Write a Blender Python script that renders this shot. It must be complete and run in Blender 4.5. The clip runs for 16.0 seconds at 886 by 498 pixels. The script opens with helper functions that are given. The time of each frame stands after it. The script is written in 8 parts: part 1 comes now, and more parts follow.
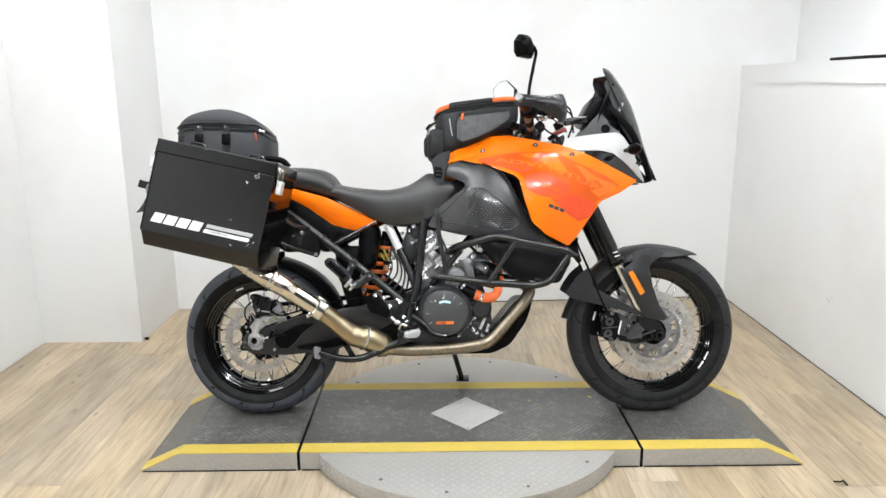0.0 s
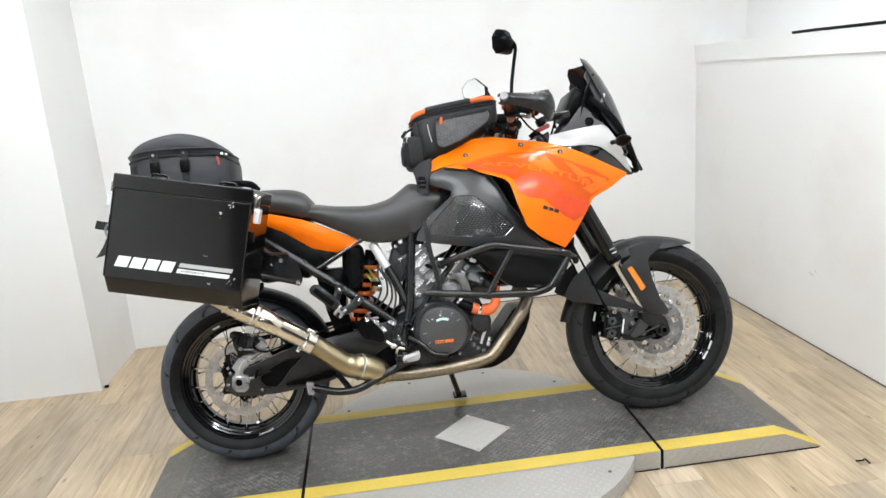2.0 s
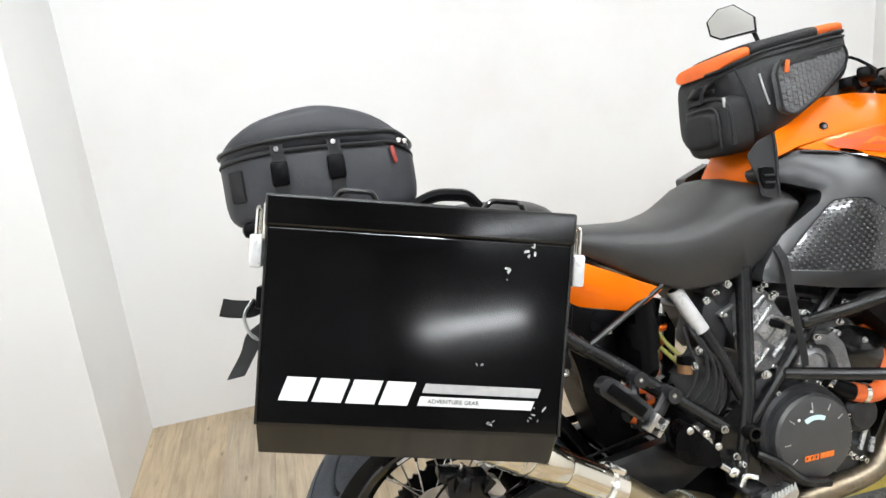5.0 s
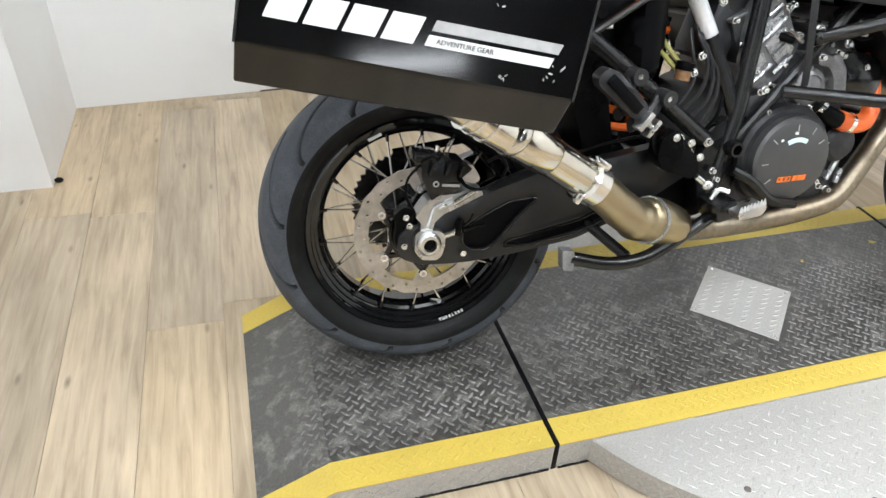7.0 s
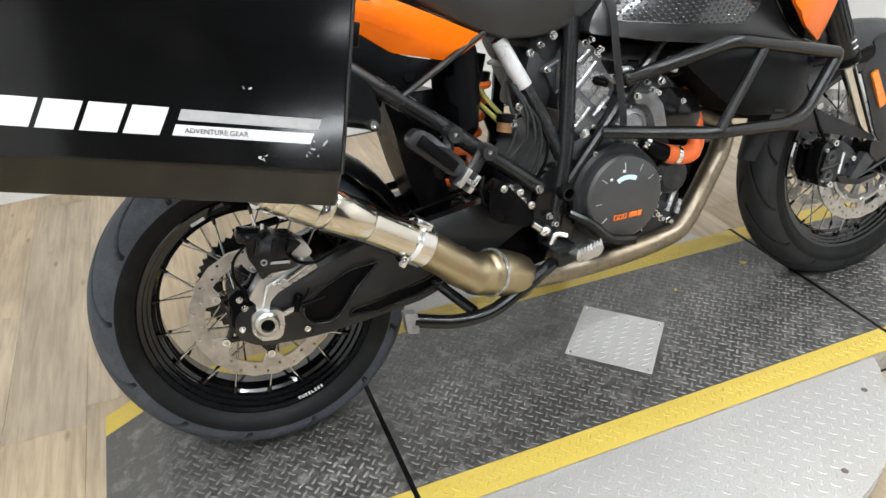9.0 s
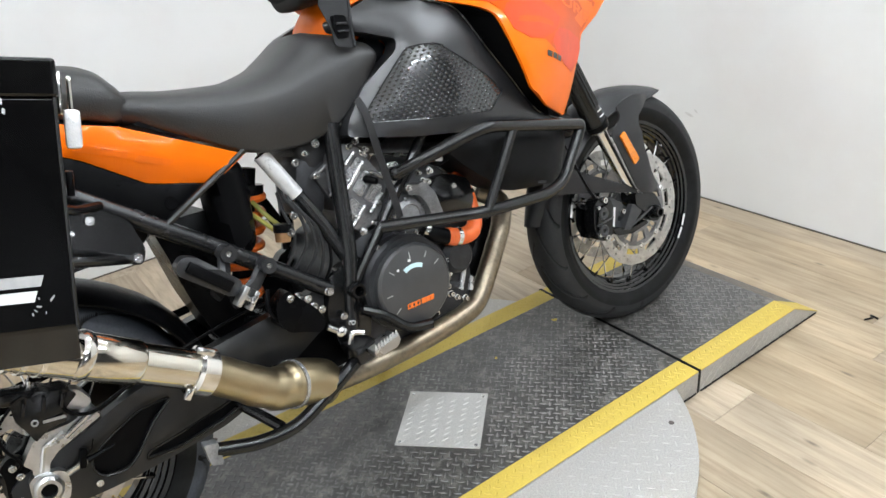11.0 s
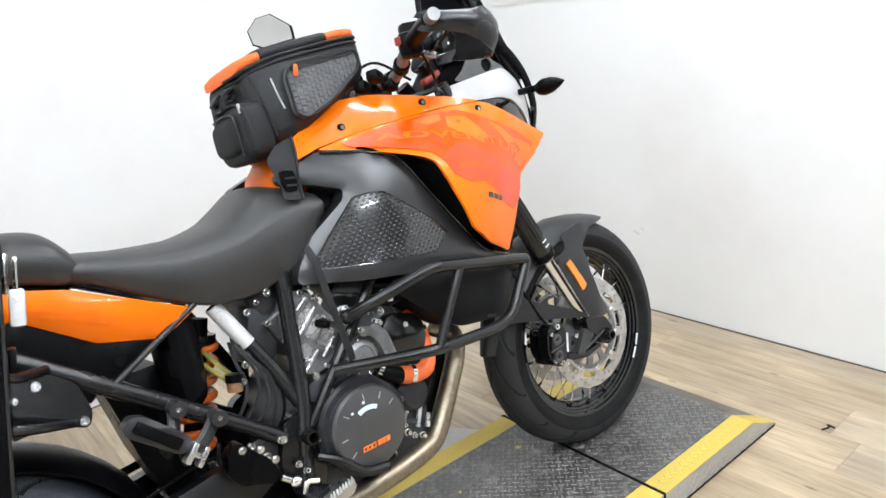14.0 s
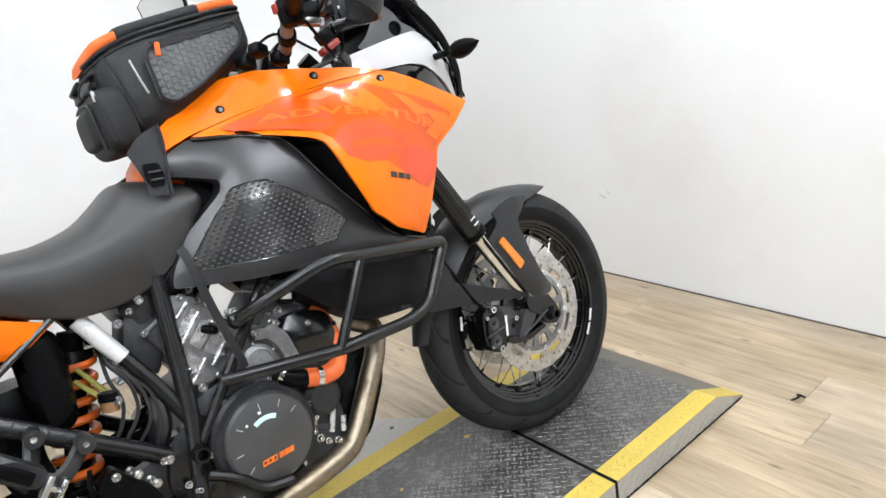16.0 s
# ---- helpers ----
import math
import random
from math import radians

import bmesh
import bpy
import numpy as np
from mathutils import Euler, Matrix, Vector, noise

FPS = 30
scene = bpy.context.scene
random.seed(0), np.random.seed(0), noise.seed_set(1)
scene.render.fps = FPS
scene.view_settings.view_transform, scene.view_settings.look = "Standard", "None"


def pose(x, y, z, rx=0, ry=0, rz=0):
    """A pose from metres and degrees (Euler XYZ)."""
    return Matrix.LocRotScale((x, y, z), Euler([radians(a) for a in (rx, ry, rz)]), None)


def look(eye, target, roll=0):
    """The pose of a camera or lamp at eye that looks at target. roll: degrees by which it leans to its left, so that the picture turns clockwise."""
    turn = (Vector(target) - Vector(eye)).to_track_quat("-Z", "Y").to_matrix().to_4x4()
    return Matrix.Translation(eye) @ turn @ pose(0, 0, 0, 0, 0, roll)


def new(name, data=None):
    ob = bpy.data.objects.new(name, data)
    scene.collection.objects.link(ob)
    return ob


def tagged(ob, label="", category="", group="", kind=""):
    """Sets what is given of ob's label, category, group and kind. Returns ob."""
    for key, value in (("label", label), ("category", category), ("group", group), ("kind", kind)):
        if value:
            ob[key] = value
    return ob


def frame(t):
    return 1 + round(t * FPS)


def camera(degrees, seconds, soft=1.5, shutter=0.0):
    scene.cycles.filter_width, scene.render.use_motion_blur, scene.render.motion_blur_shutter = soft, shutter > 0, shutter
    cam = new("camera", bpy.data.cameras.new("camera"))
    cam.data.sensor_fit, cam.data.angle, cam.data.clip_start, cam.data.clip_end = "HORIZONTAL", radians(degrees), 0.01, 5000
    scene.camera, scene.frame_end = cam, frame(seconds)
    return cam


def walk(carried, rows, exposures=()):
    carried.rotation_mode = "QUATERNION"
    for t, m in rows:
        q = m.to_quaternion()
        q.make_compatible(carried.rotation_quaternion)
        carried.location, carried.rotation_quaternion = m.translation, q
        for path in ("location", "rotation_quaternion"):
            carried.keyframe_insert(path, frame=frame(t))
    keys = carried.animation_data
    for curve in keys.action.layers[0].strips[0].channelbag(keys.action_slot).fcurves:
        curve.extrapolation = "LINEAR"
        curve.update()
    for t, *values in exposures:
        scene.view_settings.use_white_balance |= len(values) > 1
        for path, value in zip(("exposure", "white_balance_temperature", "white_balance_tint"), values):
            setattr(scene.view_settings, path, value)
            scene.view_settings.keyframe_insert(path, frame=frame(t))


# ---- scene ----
cam = camera(63.7, 16.0)
PATH = [
    (0, (-0.118, -2.629, 1.364), (-0.099, -0.682, 0.907), -0.3),
    (0.5, (-0.119, -2.64, 1.374), (-0.097, -0.693, 0.92), -1.6),
    (1, (-0.105, -2.63, 1.39), (-0.127, -0.68, 0.947), 0.8),
    (1.5, (-0.191, -2.557, 1.401), (-0.048, -0.607, 0.981), -3.5),
    (2, (-0.301, -2.444, 1.393), (-0.108, -0.51, 0.92), -4.6),
    (2.5, (-0.36, -2.161, 1.369), (-0.325, -0.214, 0.909), -6.3),
    (3, (-0.517, -1.882, 1.366), (-0.356, 0.062, 0.923), -9.0),
    (3.5, (-0.711, -1.7, 1.386), (-0.55, 0.231, 0.892), -7.0),
    (3.7, (-0.747, -1.588, 1.372), (-0.604, 0.349, 0.893), -6.5),
    (5.8, (-1.106, -1.092, 1.331), (-0.59, 0.69, 0.584), -4.2),
    (6, (-1.104, -1.083, 1.299), (-0.597, 0.658, 0.456), -2.9),
    (6.5, (-1.109, -1.075, 1.241), (-0.616, 0.58, 0.232), -0.6),
    (7, (-1.117, -1.084, 1.183), (-0.634, 0.458, 0.005), 2.8),
    (7.5, (-1.125, -1.103, 1.156), (-0.64, 0.387, -0.085), 4.1),
    (8, (-1.113, -1.117, 1.166), (-0.57, 0.407, -0.01), 1.9),
    (8.5, (-1.03, -1.126, 1.184), (-0.435, 0.448, 0.103), -0.4),
    (9, (-0.898, -1.123, 1.196), (-0.272, 0.457, 0.141), -1.5),
    (9.5, (-0.851, -1.141, 1.206), (-0.145, 0.435, 0.196), -0.9),
    (10, (-0.827, -1.156, 1.215), (-0.002, 0.395, 0.259), -2.3),
    (10.2, (-0.812, -1.169, 1.219), (0.065, 0.369, 0.289), -2.9),
    (12.3, (-0.74, -1.199, 1.259), (0.403, 0.256, 0.5), -5.6),
    (12.5, (-0.744, -1.207, 1.267), (0.414, 0.263, 0.561), -5.3),
    (13, (-0.738, -1.226, 1.284), (0.426, 0.274, 0.657), -6.5),
    (13.5, (-0.739, -1.227, 1.291), (0.431, 0.279, 0.688), -6.2),
    (14, (-0.737, -1.222, 1.291), (0.435, 0.284, 0.694), -6.4),
    (14.5, (-0.733, -1.221, 1.296), (0.451, 0.282, 0.713), -6.6),
    (15, (-0.725, -1.221, 1.304), (0.456, 0.283, 0.716), -7.1),
    (15.5, (-0.618, -1.213, 1.281), (0.537, 0.283, 0.627), -11.2),
    (16, (-0.476, -1.241, 1.256), (0.647, 0.266, 0.572), -10.1),
]
walk(cam, [(t, look(eye, target, roll)) for t, eye, target, roll in PATH],
     ((0, 0.0, 6340, 10), (2.5, -0.06, 6340, 10), (3.5, -0.1, 6390, 10), (6, 0.08, 6390, 10), (8, 0.02, 6090, 9.5), (9.5, -0.12, 6340, 10), (10.2, -0.18, 6290, 10),
      (12.3, 0.05, 6040, 9), (13.5, 0.1, 6110, 10), (15, 0.06, 6170, 11), (16, 0.04, 6190, 11)))

# ---- world and light ----
world = bpy.data.worlds.new("world")
scene.world = world
world.use_nodes = True
world.node_tree.nodes["Background"].inputs[0].default_value = (0.9, 0.95, 1.0, 1)
world.node_tree.nodes["Background"].inputs[1].default_value = 0.05
scene.view_settings.exposure = 0.0
LAMP_POWER = 20.8
CEILING = 3.0


# ---- materials ----
def mat(name, color, rough=0.5, metal=0.0, var=0.12, scale=8.0, bump=0.0, bump_scale=120.0, coat=0.0, second=None, spots=0.0, rvar=0.12, stretch=(1, 1, 1), spec=0.5, depth=0.002):
    """A surface with two scales of noise in colour, gloss and relief. second: a colour mixed in as soft stains."""
    m = bpy.data.materials.new(name)
    m.use_nodes = True
    nt = m.node_tree
    nodes, links = nt.nodes, nt.links
    p = nodes["Principled BSDF"]
    p.inputs["Metallic"].default_value = metal
    p.inputs["Specular IOR Level"].default_value = spec
    if coat:
        p.inputs["Coat Weight"].default_value = coat
        p.inputs["Coat Roughness"].default_value = 0.07
    tc = nodes.new("ShaderNodeTexCoord")
    mp = nodes.new("ShaderNodeMapping")
    mp.inputs["Scale"].default_value = stretch
    links.new(tc.outputs["Object"], mp.inputs["Vector"])
    big = nodes.new("ShaderNodeTexNoise")
    big.inputs["Scale"].default_value = scale
    big.inputs["Detail"].default_value = 6
    big.inputs["Roughness"].default_value = 0.6
    links.new(mp.outputs["Vector"], big.inputs["Vector"])
    fine = nodes.new("ShaderNodeTexNoise")
    fine.inputs["Scale"].default_value = bump_scale
    fine.inputs["Detail"].default_value = 4
    links.new(mp.outputs["Vector"], fine.inputs["Vector"])
    mix = nodes.new("ShaderNodeMix")
    mix.data_type = "RGBA"
    lo = [c * (1 - var) for c in color]
    hi = second if second else [min(1, c * (1 + var)) for c in color]
    mix.inputs[6].default_value = (*lo, 1)
    mix.inputs[7].default_value = (*hi, 1)
    ramp = nodes.new("ShaderNodeMapRange")
    ramp.inputs["From Min"].default_value = 0.35 if not second else 0.5
    ramp.inputs["From Max"].default_value = 0.65 if not second else 0.75
    links.new(big.outputs["Fac"], ramp.inputs["Value"])
    links.new(ramp.outputs["Result"], mix.inputs[0])
    out = mix.outputs[2]
    if spots:
        sp = nodes.new("ShaderNodeMix")
        sp.data_type = "RGBA"
        sp.blend_type = "MULTIPLY"
        fr = nodes.new("ShaderNodeMapRange")
        fr.inputs["From Min"].default_value = 0.3
        fr.inputs["From Max"].default_value = 0.6
        fr.inputs["To Min"].default_value = 1 - spots
        fr.inputs["To Max"].default_value = 1
        links.new(fine.outputs["Fac"], fr.inputs["Value"])
        sp.inputs[0].default_value = 1
        links.new(out, sp.inputs[6])
        links.new(fr.outputs["Result"], sp.inputs[7])
        out = sp.outputs[2]
    links.new(out, p.inputs["Base Color"])
    rr = nodes.new("ShaderNodeMapRange")
    rr.inputs["To Min"].default_value = max(0.02, rough - rvar)
    rr.inputs["To Max"].default_value = min(1, rough + rvar)
    links.new(big.outputs["Fac"], rr.inputs["Value"])
    links.new(rr.outputs["Result"], p.inputs["Roughness"])
    if bump:
        b = nodes.new("ShaderNodeBump")
        b.inputs["Strength"].default_value = bump
        b.inputs["Distance"].default_value = depth
        links.new(fine.outputs["Fac"], b.inputs["Height"])
        links.new(b.outputs["Normal"], p.inputs["Normal"])
    return m


ORANGE = mat("orange_paint", (0.86, 0.163, 0.001), 0.36, var=0.04, scale=3, coat=0.28, rvar=0.05, spec=0.1)
DECAL_RED = mat("decal_red", (0.70, 0.072, 0.018), 0.3, var=0.08, scale=20, coat=0.3, rvar=0.05, spec=0.12)
DECAL_DARK = mat("decal_dark_orange", (0.62, 0.082, 0.002), 0.3, var=0.06, scale=20, coat=0.3, rvar=0.05, spec=0.12)
DECAL_LIGHT = mat("decal_light_orange", (0.83, 0.155, 0.006), 0.3, var=0.06, scale=20, coat=0.3, rvar=0.05, spec=0.15)
WHITE_PAINT = mat("white_paint", (0.46, 0.455, 0.45), 0.3, var=0.03, scale=4, coat=0.4, rvar=0.05)
BLACK_GLOSS = mat("black_gloss_paint", (0.005, 0.005, 0.0055), 0.07, var=0.2, scale=6, coat=0.35, rvar=0.03, spec=0.4)
FRAME_PAINT = mat("satin_black_frame_paint", (0.009, 0.009, 0.0096), 0.25, var=0.25, scale=10, bump=0.1, bump_scale=420, spec=0.5, rvar=0.08)
BLACK_METAL = mat("black_powder_coat", (0.0048, 0.0048, 0.0052), 0.2, var=0.25, scale=10, bump=0.08, bump_scale=500, spec=0.5, rvar=0.07)
SWING_PAINT = mat("swingarm_satin_black", (0.0135, 0.0136, 0.0142), 0.34, var=0.2, scale=9, bump=0.2, bump_scale=500, spec=0.5)
PLASTIC = mat("black_plastic", (0.0034, 0.0034, 0.0038), 0.3, var=0.25, scale=7, bump=0.18, bump_scale=700, spec=0.075)
KNEE_GREY = mat("satin_grey_panel", (0.0155, 0.0157, 0.0165), 0.31, var=0.15, scale=5, bump=0.1, bump_scale=600, spec=0.6, rvar=0.05)
PLASTIC_GREY = mat("dark_grey_plastic", (0.017, 0.0172, 0.0185), 0.35, var=0.2, scale=7, bump=0.25, bump_scale=600, spec=0.42)
HOUSING = mat("radiator_housing_plastic", (0.006, 0.006, 0.0065), 0.45, var=0.2, scale=7, bump=0.2, bump_scale=600, spec=0.14)
GUARD_GREY = mat("grey_guard_plastic", (0.010, 0.010, 0.0115), 0.26, var=0.15, scale=9, bump=0.15, bump_scale=500)
CASE_BLACK = mat("case_black_coating", (0.0035, 0.0035, 0.0037), 0.095, var=0.3, scale=5, second=(0.006, 0.0058, 0.0055), rvar=0.035)
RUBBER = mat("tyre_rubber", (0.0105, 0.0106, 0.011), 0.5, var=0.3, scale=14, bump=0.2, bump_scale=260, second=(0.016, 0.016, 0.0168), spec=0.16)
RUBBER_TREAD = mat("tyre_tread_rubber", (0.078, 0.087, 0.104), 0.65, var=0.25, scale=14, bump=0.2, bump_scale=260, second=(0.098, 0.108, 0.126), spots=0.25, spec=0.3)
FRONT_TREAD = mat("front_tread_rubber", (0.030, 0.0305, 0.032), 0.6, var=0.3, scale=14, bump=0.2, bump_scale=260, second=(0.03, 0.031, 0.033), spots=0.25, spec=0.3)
ENGINE_MID = mat("engine_mid_casting", (0.25, 0.25, 0.255), 0.4, metal=0.5, var=0.3, scale=22, bump=0.4, bump_scale=300, spots=0.25)
SEAT = mat("seat_vinyl", (0.025, 0.0245, 0.024), 0.42, var=0.2, scale=6, bump=0.35, bump_scale=420, rvar=0.1, spec=0.58)
CORDURA = mat("black_woven_fabric", (0.0105, 0.0107, 0.0118), 0.55, var=0.25, scale=12, bump=0.7, bump_scale=600, spots=0.35, spec=0.35)
WRINKLED = mat("wrinkled_black_fabric", (0.008, 0.0082, 0.009), 0.55, var=0.25, scale=12, bump=0.45, bump_scale=14, spec=0.38, depth=0.014)
TAIL_FABRIC = mat("slate_bag_fabric", (0.024, 0.025, 0.030), 0.55, var=0.2, scale=10, bump=0.3, bump_scale=11, spec=0.5, depth=0.012)
WRITING_ORANGE = mat("pale_orange_writing", (0.78, 0.140, 0.006), 0.3, var=0.05, scale=20, coat=0.3, rvar=0.05, spec=0.15)
HEX_GREY = mat("grey_printed_fabric", (0.115, 0.118, 0.122), 0.75, var=0.2, scale=30, bump=0.5, bump_scale=500, spots=0.3)
POUCH_BLACK = mat("pouch_black_fabric", (0.006, 0.006, 0.0065), 0.75, var=0.2, scale=20, bump=0.6, bump_scale=600)
WEBBING = mat("black_webbing", (0.008, 0.008, 0.009), 0.7, var=0.2, scale=60, bump=0.7, bump_scale=900)
ORANGE_FABRIC = mat("orange_fabric", (0.75, 0.13, 0.015), 0.7, var=0.1, scale=20, bump=0.4, bump_scale=600)
RED_TAB = mat("red_tab", (0.32, 0.04, 0.025), 0.5, var=0.1, scale=30)
ENGINE_DARK = mat("engine_dark_casting", (0.034, 0.0345, 0.037), 0.42, metal=0.35, var=0.3, scale=18, bump=0.4, bump_scale=300, spec=0.35)
ENGINE_GREY = mat("engine_grey_casting", (0.56, 0.56, 0.565), 0.26, metal=0.75, var=0.4, scale=25, bump=0.45, bump_scale=300, spots=0.35)
COVER_BLACK = mat("cover_black", (0.034, 0.0343, 0.0356), 0.42, var=0.2, scale=14, bump=0.3, bump_scale=500, spec=0.85)
ALUMINIUM = mat("aluminium", (0.62, 0.62, 0.62), 0.3, metal=1.0, var=0.12, scale=25, bump=0.15, bump_scale=400)
STEEL = mat("polished_steel", (0.68, 0.66, 0.62), 0.16, metal=1.0, var=0.1, scale=14, rvar=0.08)
GOLD_STEEL = mat("heat_tinted_steel", (0.50, 0.415, 0.265), 0.36, metal=1.0, var=0.25, scale=9, second=(0.37, 0.275, 0.17), rvar=0.1)
HEADER_STEEL = mat("header_steel", (0.43, 0.365, 0.27), 0.4, metal=1.0, var=0.35, scale=14, second=(0.33, 0.26, 0.18), rvar=0.12, spots=0.25, bump_scale=90)
FORK_STEEL = mat("fork_slider_steel", (0.74, 0.73, 0.71), 0.2, metal=1.0, var=0.1, scale=20, rvar=0.05)
BAR_METAL = mat("grey_brown_bar_metal", (0.20, 0.18, 0.165), 0.42, metal=0.15, var=0.2, scale=30)
INNER_GREY = mat("grey_inner_cowl", (0.085, 0.086, 0.088), 0.36, var=0.25, scale=9, bump=0.1, bump_scale=500)
CAST_DARK = mat("dark_cast_lug", (0.05, 0.051, 0.054), 0.42, metal=0.3, var=0.2, scale=30, bump=0.25, bump_scale=400)
SILENCER = mat("silencer_steel", (0.71, 0.675, 0.59), 0.12, metal=1.0, var=0.12, scale=20, second=(0.62, 0.56, 0.455), rvar=0.07)
DISC_STEEL = mat("brake_disc_steel", (0.54, 0.53, 0.51), 0.36, metal=0.85, var=0.2, scale=40, bump=0.2, bump_scale=500, spots=0.2)
DISC_BROWN = mat("rear_disc_steel", (0.49, 0.47, 0.445), 0.34, metal=1.0, var=0.2, scale=40, bump=0.2, bump_scale=500)
BOLT = mat("bolt_steel", (0.78, 0.78, 0.77), 0.22, metal=1.0, var=0.1, scale=60)
SPOKE = mat("spoke_steel", (0.68, 0.68, 0.67), 0.22, metal=1.0, var=0.12, scale=60)
SPRING = mat("orange_spring", (0.75, 0.14, 0.012), 0.35, var=0.1, scale=20, coat=0.4)
HOSE = mat("orange_hose", (0.8, 0.15, 0.03), 0.4, var=0.1, scale=20)
PAD_CLEAR = mat("clear_grip_pad", (0.022, 0.022, 0.023), 0.2, var=0.2, scale=9, coat=0.7, rvar=0.06)
AMBER = mat("amber_reflector", (0.75, 0.22, 0.01), 0.15, var=0.15, scale=150, coat=0.8, bump=0.3, bump_scale=300)
SMOKE = mat("smoked_screen", (0.012, 0.012, 0.014), 0.12, var=0.1, scale=4, coat=0.15, rvar=0.04, spec=0.35)
MIRROR = mat("mirror_glass", (0.75, 0.76, 0.76), 0.05, metal=1.0, var=0.02, scale=4, rvar=0.02)
PRINT_WHITE = mat("white_print", (0.75, 0.75, 0.75), 0.35, var=0.08, scale=60)
PRINT_GREY = mat("grey_print", (0.4, 0.4, 0.4), 0.4, var=0.08, scale=60)
PRINT_ORANGE = mat("orange_print", (0.8, 0.17, 0.02), 0.4, var=0.08, scale=60)
PRINT_CYAN = mat("pale_blue_print", (0.6, 0.8, 0.85), 0.3, var=0.05, scale=60)
SLEEVE = mat("pale_sleeve", (0.66, 0.66, 0.66), 0.3, metal=0.2, var=0.1, scale=40, bump=0.2, bump_scale=300)
TAG_WHITE = mat("white_plastic", (0.72, 0.72, 0.7), 0.45, var=0.06, scale=30)
YELLOW_TUBE = mat("yellow_tube", (0.34, 0.32, 0.075), 0.35, var=0.1, scale=30)
AMBER_FLUID = mat("brown_reservoir", (0.26, 0.14, 0.065), 0.25, var=0.2, scale=40)
DECK = mat("worn_black_deck", (0.145, 0.137, 0.123), 0.36, var=0.6, scale=30, bump=0.4, bump_scale=220, second=(0.25, 0.236, 0.21), spots=0.45, rvar=0.18, spec=1.0)
DECK_EDGE = mat("deck_tread_worn", (0.165, 0.16, 0.152), 0.36, var=0.4, scale=6, second=(0.29, 0.283, 0.27), spots=0.3, spec=0.9)
YELLOW = mat("yellow_line_paint", (0.66, 0.49, 0.085), 0.5, var=0.12, scale=9, second=(0.55, 0.405, 0.08), bump=0.3, bump_scale=200, spots=0.1)
TREAD_ALU = mat("aluminium_tread_plate", (0.55, 0.535, 0.505), 0.40, metal=0.35, var=0.16, scale=5, second=(0.46, 0.44, 0.40), bump=0.25, bump_scale=250, spots=0.2, rvar=0.16)
TREAD_BAR = mat("aluminium_tread_bar", (0.60, 0.585, 0.555), 0.34, metal=0.4, var=0.16, scale=9, second=(0.50, 0.48, 0.445), spots=0.2)
HATCH_ALU = mat("bare_cover_plate", (0.66, 0.645, 0.615), 0.42, metal=0.3, var=0.12, scale=14, second=(0.58, 0.56, 0.52), bump=0.2, bump_scale=250, spots=0.15)
HALL_GREY = mat("hall_grey_paint", (0.09, 0.09, 0.095), 0.7, var=0.2, scale=1.5, bump=0.1, bump_scale=60)
WALL = mat("white_wall_paint", (0.8, 0.8, 0.79), 0.6, var=0.015, scale=1.2, bump=0.08, bump_scale=90, second=(0.735, 0.712, 0.695))
CEILING_WHITE = mat("ceiling_paint", (0.85, 0.85, 0.84), 0.8, var=0.03, scale=2, bump=0.1, bump_scale=60)
DIRT = mat("dark_scuff", (0.12, 0.1, 0.09), 0.8, var=0.3, scale=60)
SCRATCH = mat("bare_scratch", (0.55, 0.55, 0.55), 0.4, metal=0.5, var=0.2, scale=90)
GREY_FLOOR_SUB = mat("floor_screed", (0.12, 0.1, 0.08), 0.9, var=0.2, scale=6)


